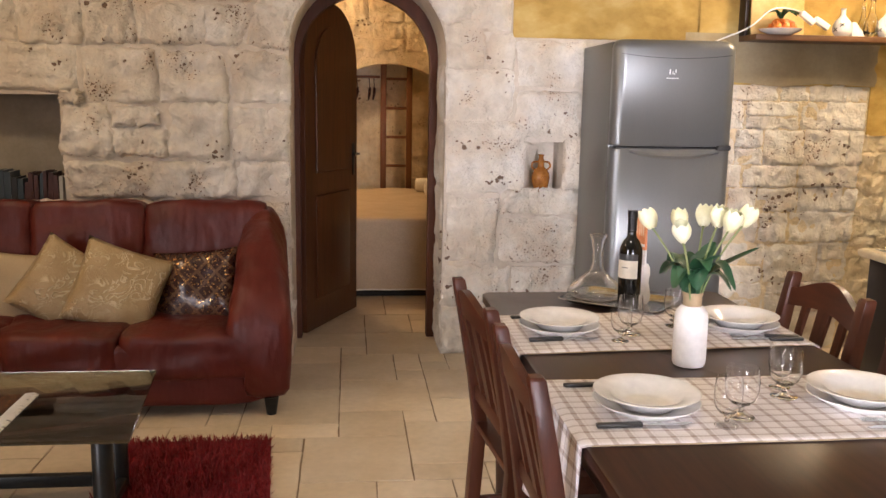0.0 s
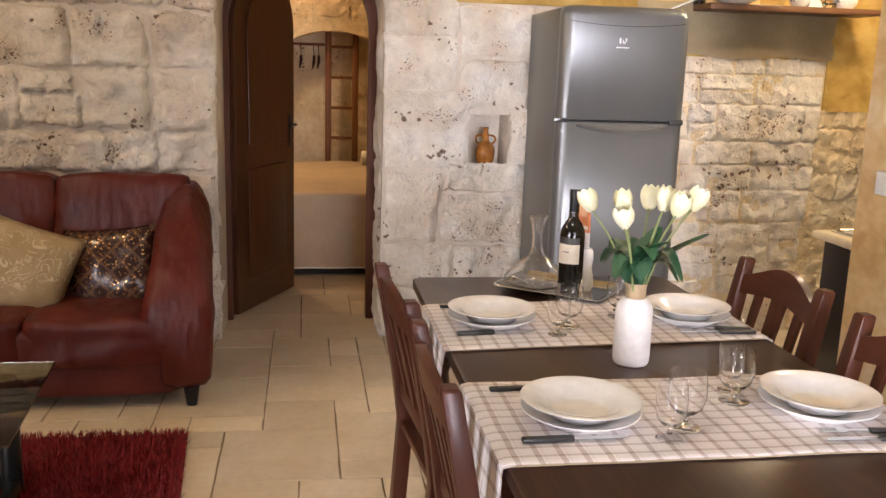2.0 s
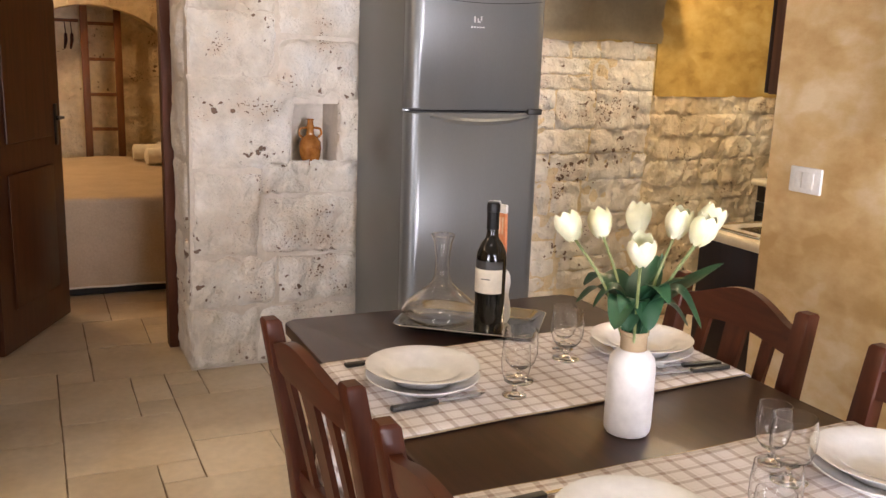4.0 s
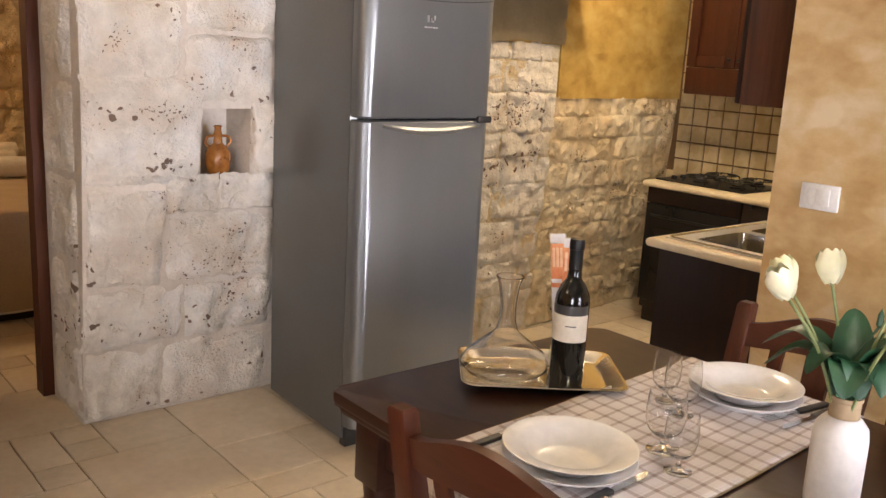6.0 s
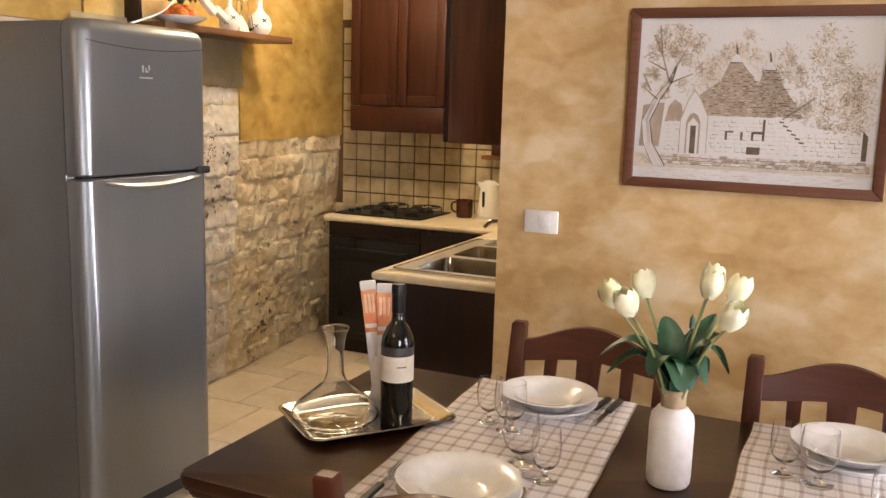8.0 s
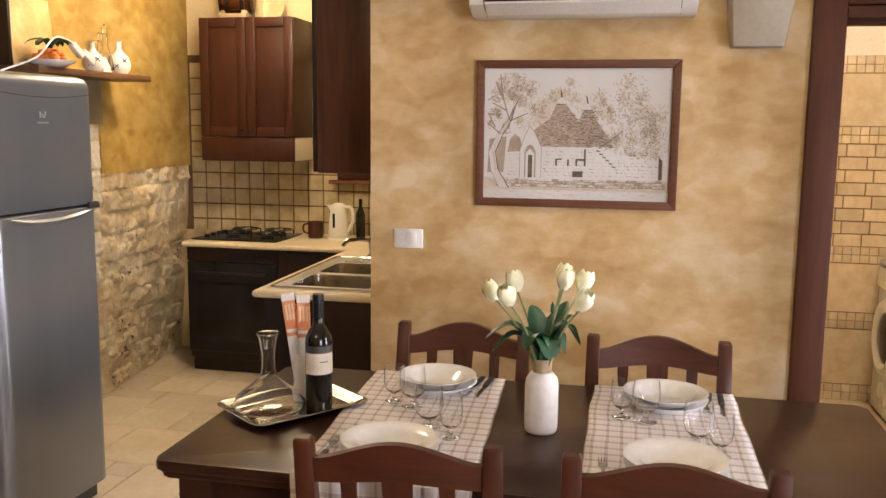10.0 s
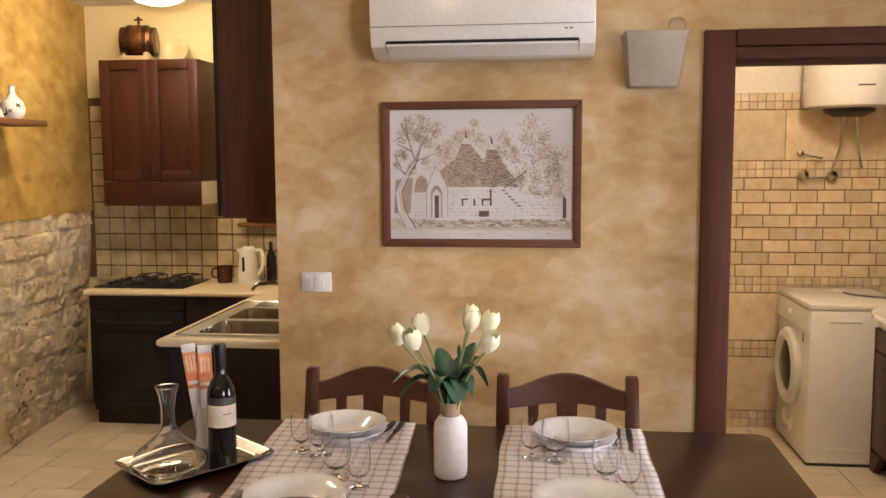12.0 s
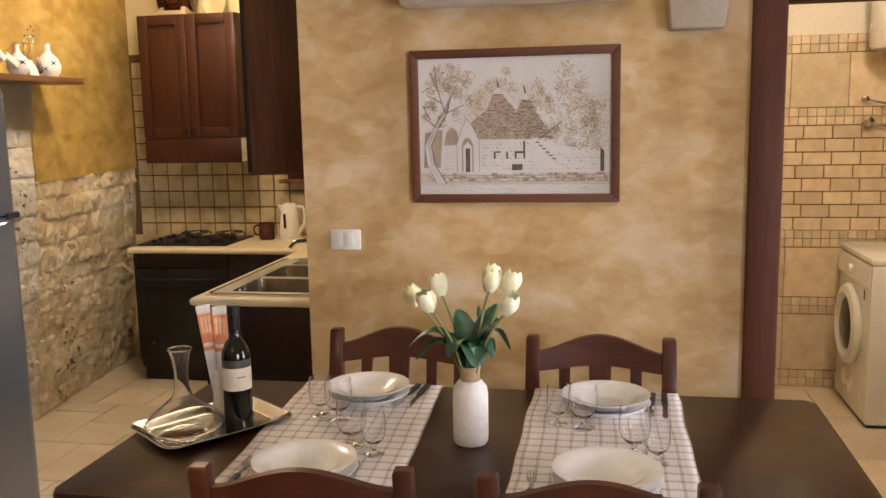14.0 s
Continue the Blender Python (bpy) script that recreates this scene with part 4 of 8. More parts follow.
def dining_chair(place, turn):
    ch = thing("dining_chair", place, "mahogany-stained wooden chair with an arched slatted back, pushed under the table", "chair", "chairs round the table", turn)
    for sy in (-1, 1):
        bm = bmesh.new()
        rows = [(0.0, 0.019), (0.25, 0.02), (0.45, 0.021), (0.6, 0.02), (0.75, 0.019), (0.905, 0.018), (0.912, 0.013)]
        rings = []
        for z, r in rows:
            x = chair_at(z) - (0.03 * (0.45 - z) / 0.45 if z < 0.45 else 0)
            rings.append([bm.verts.new((x + a * r, sy * 0.2 + b * (r + 0.002), z)) for a, b in ((-1, -1), (1, -1), (1, 1), (-1, 1))])
        for p, q in zip(rings, rings[1:]):
            for k in range(4):
                bm.faces.new([p[k], p[(k + 1) % 4], q[(k + 1) % 4], q[k]])
        bm.faces.new(rings[0][::-1])
        bm.faces.new(rings[-1])
        bmesh.ops.bevel(bm, geom=[e for e in bm.edges if abs(e.verts[0].co.z - e.verts[1].co.z) > 0.05], offset=0.004, segments=2, affect="EDGES", profile=0.5)
        part("rear_post", bm, MAHOGANY, ch)
        part("front_leg", boxed(0.36, 0.398, sy * 0.19 - 0.019, sy * 0.19 + 0.019, 0, 0.43, 0.004), MAHOGANY, ch)
        part("side_rail", boxed(0.021, 0.359, sy * 0.19 - 0.011, sy * 0.19 + 0.011, 0.37, 0.43, 0.003), MAHOGANY_Y, ch)
        part("stretcher", boxed(0.0, 0.36, sy * 0.19 - 0.009, sy * 0.19 + 0.009, 0.17, 0.2, 0.003), MAHOGANY_Y, ch)
    part("front_rail", boxed(0.37, 0.392, -0.17, 0.17, 0.37, 0.43, 0.003), MAHOGANY_Y, ch)
    part("cross_stretcher", boxed(0.17, 0.19, -0.18, 0.18, 0.175, 0.198, 0.003), MAHOGANY_Y, ch)
    part("seat", prism(bmesh.new(), [(-0.015, -0.178), (0.025, -0.215), (0.41, -0.225), (0.425, -0.2), (0.425, 0.2), (0.41, 0.225), (0.025, 0.215), (-0.015, 0.178)], 2, 0.431, 0.455, 0.006), MAHOGANY_Y, ch)

    def crest(y, top):
        a = y / 0.18
        hump = (0.5 + 0.5 * math.cos(math.pi * min(1, abs(a)))) ** 0.75
        return 0.866 + 0.048 * hump if top else 0.81 + 0.016 * hump
    bm = bmesh.new()
    n = 18
    ring = []
    for k in range(n + 1):
        y = -0.181 + 0.362 * k / n
        bow = -0.018 * (1 - (y / 0.181) ** 2)
        zt, zb = crest(y, True), crest(y, False)
        ring.append([bm.verts.new((chair_at(z) + bow + dx, y, z)) for dx, z in ((-0.011, zb), (0.011, zb), (0.011, zt), (-0.011, zt))])
    for p, q in zip(ring, ring[1:]):
        for k in range(4):
            bm.faces.new([p[k], p[(k + 1) % 4], q[(k + 1) % 4], q[k]])
    bm.faces.new(ring[0])
    bm.faces.new(ring[-1][::-1])
    part("crest_rail", bm, MAHOGANY_Y, ch)
    bm = bmesh.new()
    box(bm, chair_at(0.55) - 0.01, chair_at(0.55) + 0.01, -0.181, 0.181, 0.53, 0.575, 0.003)
    part("lower_rail", bm, MAHOGANY_Y, ch)
    for y0, wd in ((-0.105, 0.0145), (0.0, 0.028), (0.105, 0.0145)):
        bm = bmesh.new()
        ring = []
        for z in (0.574, 0.65, 0.73, 0.83):
            g = wd * (0.85 + 0.3 * (z - 0.57) / 0.23)
            bow = -0.014 * (z - 0.57) / 0.26
            ring.append([bm.verts.new((chair_at(z) + bow + dx, y0 + s * g, z)) for dx, s in ((-0.006, -1), (0.006, -1), (0.006, 1), (-0.006, 1))])
        for p, q in zip(ring, ring[1:]):
            for k in range(4):
                bm.faces.new([p[k], p[(k + 1) % 4], q[(k + 1) % 4], q[k]])
        part("slat", bm, MAHOGANY, ch)
    return ch


chair = dining_chair((0.735, 3.14, 0), 5)
copy_thing(chair, pose(0.752, 2.573, 0, 0, 0, 0.5))
copy_thing(chair, pose(1.684, 3.2, 0, 0, 0, 181))
copy_thing(chair, pose(1.648, 2.576, 0, 0, 0, 180))


# ---- runners across the table ----
def runner(y0, y1, drop_l, drop_r, seed, skew=0.0):
    bm = bmesh.new()
    z = TZ + 0.003
    total = drop_l + (TX1 - TX0) + drop_r
    nu, nv = 90, 20
    uvs = bm.loops.layers.uv.new("uv")
    info = {}
    vs = []
    for j in range(nv + 1):
        row = []
        for i in range(nu + 1):
            s, t = total * i / nu, j / nv
            y = y0 + (y1 - y0) * t
            ripple = 0.0012 * noise.noise((s * 9, y * 9, seed))
            edge = 0.005 * noise.noise((s * 5, seed, t * 1.0))
            if s < drop_l:
                f = drop_l - s
                x, zz = TX0 - 0.004 - 0.006 - 0.02 * (f / drop_l) - 0.014 * (f / drop_l) * math.sin(t * 9 + seed), z - max(0.0, f - 0.004)
                y += (t - 0.5) * -0.02 * f / drop_l
            elif s > total - drop_r:
                f = s - (total - drop_r)
                x, zz = TX1 + 0.01 + 0.015 * (f / drop_r) + 0.008 * (f / drop_r) * math.sin(t * 8 + seed), z - max(0.0, f - 0.004)
            else:
                x, zz = TX0 - 0.004 + (s - drop_l) * (TX1 - TX0 + 0.008) / (TX1 - TX0), z + max(0.0, ripple)
            v = bm.verts.new((x, y + edge + skew * (x - TX0), zz))
            info[v] = (s, (y1 - y0) * t)
            row.append(v)
        vs.append(row)
    for j in range(nv):
        for i in range(nu):
            f = bm.faces.new([vs[j][i], vs[j][i + 1], vs[j + 1][i + 1], vs[j + 1][i]])
            for loop in f.loops:
                loop[uvs].uv = info[loop.vert]
    ob = new("table_runner", finish(bm, "table_runner", CLOTH, 60))
    thick = ob.modifiers.new("thick", "SOLIDIFY")
    thick.thickness, thick.offset = 0.002, 1.0
    tagged(ob, "pale cotton runner with a taupe woven check, laid across the table", "table runner", "runners on the table")
    for edge_y in (y0, y1):
        hem = bmesh.new()
        tube(hem, [(TX0 + 0.01 + (TX1 - TX0 - 0.02) * k / 24, edge_y + skew * (TX1 - TX0) * k / 24 + 0.005 * noise.noise(((drop_l + (TX1 - TX0) * k / 24) * 5, seed, 0.0 if edge_y == y0 else 1.0)), z + 0.0012) for k in range(25)], 0.0016, 5)
        part("hem", hem, BEIGE, ob)
    return ob


runner(2.995, 3.418, 0.26, 0.15, 1.0, 0.055)
runner(2.353, 2.767, 0.28, 0.15, 5.0)
RZ = TZ + 0.0055


# ---- plates, glasses and cutlery ----
def plate_pair(x, y, tilt):
    st = thing("plate_stack", (x, y, RZ), "white porcelain soup plate stacked on a dinner plate", "plate", "place settings", tilt)
    part("dinner_plate", turned([(0, 0.002), (0.07, 0.002), (0.072, 0.0), (0.078, 0.0), (0.08, 0.003), (0.1195, 0.022), (0.121, 0.0245), (0.1185, 0.025), (0.08, 0.0075), (0, 0.006)], 48), PORCELAIN, st)
    part("soup_plate", turned([(0, 0.0115), (0.055, 0.0115), (0.058, 0.0095), (0.063, 0.0105), (0.084, 0.032), (0.1175, 0.0425), (0.1195, 0.045), (0.1165, 0.0452), (0.082, 0.0365), (0.062, 0.0175), (0.05, 0.0145), (0, 0.0145)], 48), PORCELAIN, st)
    return st


for k, (x, y) in enumerate(((0.934, 3.227), (0.972, 2.553), (1.496, 3.232), (1.487, 2.558))):
    plate_pair(x, y, 20 * k)


def goblet(x, y, big):
    wide, tall = (1.05, 1.03) if big else (0.84, 0.96)
    g = thing("stemmed_glass", (x, y, RZ), "clear goblet with a wide bowl and short stem on the runner" if big else "slim clear stemmed glass on the runner", "glass", "glasses")
    prof = [(0, 0.0), (0.029, 0.0), (0.03, 0.0015), (0.014, 0.005), (0.0062, 0.01), (0.0055, 0.02), (0.009, 0.027), (0.021, 0.032), (0.031, 0.044), (0.0355, 0.062), (0.0355, 0.085), (0.0325, 0.112),
            (0.0318, 0.112), (0.0347, 0.085), (0.0347, 0.062), (0.0302, 0.0448), (0.0203, 0.0335), (0.007, 0.031), (0, 0.03)]
    part("bowl_and_stem", turned([(r * wide, z * tall) for r, z in prof], 28), GLASS, g, sharp=60)
    return g


for x, y, big in ((1.085, 3.105, False), (1.135, 3.175, True), (1.34, 3.325, False), (1.308, 3.262, True),
                  (1.112, 2.44, False), (1.165, 2.49, True), (1.352, 2.68, False), (1.33, 2.615, True)):
    goblet(x, y, big)


def cutlery(kind, x, y, turn):
    c = thing("table_" + kind, (x, y, RZ), "steel table " + kind + " with a dark handle" if kind == "knife" else "brushed steel table " + kind, kind, "cutlery", turn)
    if kind == "knife":
        part("handle", boxed(0.0, 0.1, -0.0085, 0.0085, 0.0005, 0.0105, 0.003), RUBBER, c, "dark brown riveted handle")
        part("blade", prism(bmesh.new(), [(0.1, -0.006), (0.19, -0.009), (0.212, 0.002), (0.205, 0.006), (0.1, 0.006)], 2, 0.004, 0.0055), CUTLERY, c)
    else:
        part("handle", boxed(0.0, 0.1, -0.008, 0.008, 0.0005, 0.009, 0.003), RUBBER, c, "dark brown riveted handle")
        bm = bmesh.new()
        prism(bm, [(0.1, -0.004), (0.14, -0.004), (0.152, -0.011), (0.165, -0.0115), (0.165, 0.0115), (0.152, 0.011), (0.14, 0.004), (0.1, 0.004)], 2, 0.004, 0.006)
        for k in range(4):
            yy = -0.0095 + k * 0.0063
            box(bm, 0.165, 0.203, yy - 0.0015, yy + 0.0015, 0.004, 0.006)
        part("head", bm, CUTLERY, c)
    return c


cutlery("knife", 0.82, 3.112, 4)
cutlery("knife", 0.828, 2.445, 1)
cutlery("fork", 0.815, 3.375, 3)
cutlery("fork", 0.822, 2.712, 2)
cutlery("knife", 1.628, 3.083, 176)
cutlery("fork", 1.63, 3.112, 172)
cutlery("knife", 1.62, 2.395, 178)
cutlery("fork", 1.622, 2.425, 174)


# ---- vase of tulips ----
VX, VY = 1.203, 2.887
vase = thing("vase", (VX, VY, TZ), "matt white ceramic bottle vase with a clay band, holding tulips", "vase")
VR, VS = 1.08, 1.08
part("body", turned([(r * VR, z * VS) for r, z in [(0, 0.002), (0.036, 0.002), (0.0395, 0.008), (0.0405, 0.02), (0.0405, 0.118), (0.038, 0.135), (0.028, 0.148), (0.024, 0.151), (0, 0.151)]], 36), CERAMIC, vase)
part("neck", turned([(r * VR, z * VS) for r, z in [(0.0, 0.149), (0.0225, 0.149), (0.0225, 0.176), (0.0245, 0.178), (0.0245, 0.184), (0.021, 0.184), (0.019, 0.16), (0, 0.158)]], 30), BAND, vase, "raw clay-coloured neck")


def tulip_petal(bm, base, axis, side, length, wide, open_):
    up = axis.normalized()
    side = (side - up * side.dot(up)).normalized()
    tang = up.cross(side)

    def at(u, v):
        a = (u - 0.5) * 2
        r = (0.0225 + open_) * math.sin(math.pi * min(1, 0.1 + 0.66 * v)) ** 0.8
        ang = a * wide * (math.sin(math.pi * (0.1 + 0.86 * v)) ** 0.6)
        lift = length * v - 0.004 * a * a
        curl = 0.0015 * noise.noise((u * 3 + base.x * 40, v * 4, side.x * 9))
        return base + up * lift + (side * math.cos(ang) + tang * math.sin(ang)) * (r + curl)
    grid(bm, 6, 7, at)


def tulip(n, tip, foot, lean):
    base = Vector(tip)
    foot = Vector(foot)
    rnd = random.Random(n * 7)
    tp = thing("tulip", (VX, VY, TZ + 0.17), "cream-white tulip with a pale green stem", "flower", "tulips in the vase")
    o = Vector((VX, VY, TZ + 0.17))
    mid = (base + foot) / 2 + Vector((0, 0, 0.02)) - Vector(lean) * 0.012
    pts = smooth_path([foot - o, mid - o, base - o], 6)
    part("stem", tube(bmesh.new(), pts, 0.0028, 7), STEM, tp)
    axis = (base - mid).normalized() + Vector((0, 0, 0.45)) + Vector(lean) * 0.1
    bm = bmesh.new()
    for k in range(6):
        a = k * math.pi / 3 + rnd.random() * 0.3
        tulip_petal(bm, base - o, axis, Vector((math.cos(a), math.sin(a), 0.05)), 0.052 + 0.006 * rnd.random(), 1.15 if k % 2 else 1.3, (0.0018 if k % 2 else -0.0015))
    lathe(bm, [(0, -0.002), (0.007, 0.0), (0.012, 0.008), (0.013, 0.02), (0, 0.022)], 10, 0, 0, Matrix.Translation(base - o))
    part("petals", bm, PETAL, tp, sharp=80)


TIPS = ((0.005, 0.126, 0.36), (-0.093, 0.075, 0.37), (0.047, 0.075, 0.376), (0.104, -0.038, 0.392), (0.044, -0.091, 0.388), (-0.075, -0.096, 0.362), (0.032, -0.046, 0.392))
for n, (dx, dy, dz) in enumerate(TIPS):
    tulip(n, (VX + dx, VY + dy, TZ + dz - 0.012), (VX + dx * 0.08, VY + dy * 0.08, TZ + 0.15), (dx * 4, dy * 4, 0))


def blade_leaf(bm, pts, wide, seed):
    path = smooth_path(pts, 6)
    rows = []
    for i, p in enumerate(path):
        t = i / (len(path) - 1)
        d = (path[min(i + 1, len(path) - 1)] - path[max(i - 1, 0)]).normalized()
        s = d.cross(Vector((0, 0, 1)))
        s = s.normalized() if s.length > 0.05 else Vector((0, 1, 0))
        up = s.cross(d)
        wd = wide * math.sin(math.pi * (0.05 + 0.95 * t) ** 1.05) ** 0.8
        rows.append([bm.verts.new(p + s * wd * a + up * (wd * 0.3 * abs(a) + 0.003 * noise.noise((t * 5, a * 2, seed)))) for a in (-1, -0.5, 0, 0.5, 1)])
    for a, b in zip(rows, rows[1:]):
        for k in range(4):
            bm.faces.new([a[k], a[k + 1], b[k + 1], b[k]])


rnd = random.Random(12)
foliage = thing("tulip_leaves", (VX, VY, TZ + 0.17), "deep green broad tulip leaves spilling from the vase", "leaves")
LEAVES = ((-19, 0.14, 0.1, 0.135, 0.017), (-52, 0.105, 0.1, 0.03, 0.016), (95, 0.135, 0.1, 0.055, 0.018), (110, 0.12, 0.08, 0.03, 0.016), (200, 0.06, 0.075, 0.022, 0.02), (-105, 0.055, 0.08, 0.026, 0.02),
          (30, 0.07, 0.11, 0.135, 0.017), (-60, 0.075, 0.105, 0.12, 0.017), (150, 0.07, 0.09, 0.045, 0.017), (-140, 0.05, 0.08, 0.02, 0.018), (60, 0.08, 0.075, 0.075, 0.016), (-30, 0.085, 0.07, 0.02, 0.017), (-88, 0.075, 0.11, 0.08, 0.013))
for n, (ang, reach, top, end, wide) in enumerate(LEAVES):
    a = radians(ang)
    c, s = math.cos(a), math.sin(a)
    bm = bmesh.new()
    blade_leaf(bm, [(0.006 * c, 0.006 * s, -0.01), (0.25 * reach * c, 0.25 * reach * s, top * 0.7), (0.65 * reach * c, 0.65 * reach * s, top + 0.012), (1.12 * reach * c, 1.12 * reach * s, end + 0.02)], wide * 1.85, n)
    part("leaf", bm, LEAF, foliage, sharp=80)
bm = bmesh.new()
tube(bm, [(0, 0, 0), (0.0, 0.0, 0.09), (0.03, -0.02, 0.145)], 0.0022, 6)
lathe(bm, [(0, 0.14), (0.006, 0.148), (0.005, 0.165), (0, 0.176)], 8, 0.03, -0.02)
part("bud", bm, LEAF, foliage)


# ---- tray with decanter, bottle and breadsticks ----
TRX, TRY, TRT = 1.232, 3.592, -38
TM = pose(TRX, TRY, TZ, 0, 0, TRT)
tray = thing("serving_tray", (TRX, TRY, TZ), "rectangular polished steel tray with a raised rim", "tray", "", TRT)
bm = bmesh.new()
loops = []
for wd, dp, r, z in ((0.14, 0.088, 0.02, 0.0), (0.15, 0.098, 0.025, 0.001), (0.172, 0.12, 0.03, 0.016), (0.182, 0.13, 0.034, 0.0165), (0.183, 0.131, 0.034, 0.0145), (0.172, 0.119, 0.03, 0.0125), (0.152, 0.1, 0.025, -0.0006)):
    loops.append([bm.verts.new((a, b, z + 0.002)) for a, b in rounded_rect(wd, dp, r, 4)])
for p, q in zip(loops, loops[1:]):
    for k in range(len(p)):
        bm.faces.new([p[k], p[(k + 1) % len(p)], q[(k + 1) % len(p)], q[k]])
bm.faces.new(loops[0])
bm.faces.new(loops[-1])
part("tray_body", bm, CHROME, tray)

SANDPAPER = surf("pale_orange_print", (0.78, 0.5, 0.3), (0.85, 0.62, 0.42), 40.0, 0.5, 0, 0.1, 90.0)
dec = thing("decanter", (1.163, 3.636, TZ + 0.003), "clear glass wine decanter with a broad base, empty, on the tray", "decanter")
part("vessel", turned([(r, z * 0.93) for r, z in [(0, 0.0), (0.05, 0.0), (0.085, 0.008), (0.1, 0.024), (0.1, 0.035), (0.088, 0.055), (0.05, 0.088), (0.026, 0.11), (0.019, 0.135), (0.018, 0.18), (0.024, 0.225), (0.031, 0.244),
                       (0.0296, 0.244), (0.0225, 0.225), (0.0165, 0.18), (0.0175, 0.135), (0.0245, 0.111), (0.0485, 0.0865), (0.0862, 0.0535), (0.098, 0.0345), (0.098, 0.025), (0.084, 0.0105), (0.05, 0.003), (0, 0.003)]], 40), GLASS, dec, sharp=60)
part("rim", turned([(0.0292, 0.2265), (0.0298, 0.2255), (0.0312, 0.2258), (0.0316, 0.2272), (0.0308, 0.2285), (0.0296, 0.228), (0.0292, 0.2265)], 32), GLASS, dec, "fire-polished lip")

bot = thing("wine_bottle", (1.241, 3.518, TZ + 0.003), "full dark wine bottle with a cream label, on the tray", "bottle")
part("glass_body", turned([(0, 0.003), (0.034, 0.0), (0.0375, 0.004), (0.038, 0.19), (0.036, 0.205), (0.027, 0.226), (0.0165, 0.24), (0.0145, 0.255), (0.0145, 0.272), (0, 0.272)], 36), BOTTLEGLASS, bot)
part("capsule", turned([(0, 0.2715), (0.0152, 0.262), (0.0152, 0.305), (0.0165, 0.306), (0.0165, 0.322), (0.015, 0.328), (0, 0.328)], 28), BLACK, bot, "black foil capsule")
bm = bmesh.new()


def wrap(bm, r, z0, z1, a0, a1, n=18):
    grid(bm, n, 1, lambda u, v: Vector((r * math.cos(radians(a0 + (a1 - a0) * u)), r * math.sin(radians(a0 + (a1 - a0) * u)), z0 + (z1 - z0) * v)))


wrap(bm, 0.0384, 0.105, 0.165, 130, 290)
part("label", bm, LABEL, bot, "cream paper label")
bm = bmesh.new()
wrap(bm, 0.0384, 0.166, 0.186, 130, 290)
part("neck_band", bm, FOIL, bot, "dark band above the label")
bm = bmesh.new()
wrap(bm, 0.0387, 0.14, 0.1425, 205, 240, 8)
part("print_line", bm, FOIL, bot)

hold = thing("breadstick_holder", (1.303, 3.585, TZ + 0.003), "white ceramic holder with packets of breadsticks, on the tray", "holder")
part("pot", turned([(0, 0.0), (0.027, 0.0), (0.033, 0.012), (0.0345, 0.03), (0.031, 0.052), (0.0265, 0.07), (0.0275, 0.085), (0.0305, 0.102), (0.029, 0.122), (0.023, 0.135), (0.0205, 0.135), (0.0265, 0.12), (0.028, 0.1), (0.024, 0.07), (0.031, 0.03), (0, 0.01)], 28), CERAMIC, hold)
for n, (dx, dy, lean_x, lean_y, hh) in enumerate(((0.0, 0.007, -4, -8, 0.302), (0.004, -0.002, 1, -1, 0.298))):
    m = pose(dx, dy, 0.02, lean_x, lean_y, -70)
    pk = part("packet", boxed(-0.0185, 0.0185, -0.005, 0.005, 0.0, hh - 0.1, 0.004, 2, m), WHITEPAPER, hold, "white paper sleeve")
    part("printed_band", boxed(-0.0189, 0.0189, -0.0056, 0.0056, hh - 0.135, hh - 0.03, 0.004, 2, m), ORANGEPAPER, hold, "orange printed sleeve")
    for q in range(3):
        part("print_patch", boxed(-0.013 + 0.0095 * q, -0.0065 + 0.0095 * q, -0.0062, 0.0062, hh - 0.085, hh - 0.04, 0.001, 2, m), SANDPAPER, hold, "pale printed stripe")
    part("print_patch", boxed(-0.0165, 0.0165, -0.0062, 0.0062, hh - 0.122, hh - 0.112, 0.001, 2, m), WHITEPAPER, hold, "pale printed patch")
    part("sleeve_end", boxed(-0.0191, 0.0191, -0.0052, 0.0052, hh - 0.031, hh - 0.008, 0.003, 2, m), WHITEPAPER, hold)


# ---- fridge ----
FX0, FX1, FYF, FYB, FZ = 1.556, 2.142, 4.785, 5.44, 1.735
fridge = thing("fridge", ((FX0 + FX1) / 2, (FYF + FYB) / 2, 0), "grey steel fridge freezer with rounded doors against the stone wall", "fridge", "", -2)
hx, hy = (FX1 - FX0) / 2, (FYB - FYF) / 2
part("cabinet", boxed(-hx, hx, -hy + 0.075, hy, 0.03, FZ - 0.012, 0.006), STEEL_SIDE, fridge, "grey painted cabinet")
part("plinth", boxed(-hx + 0.01, hx - 0.01, -hy + 0.06, -hy + 0.1, 0.0, 0.075, 0.004), RUBBER, fridge, "dark plinth")


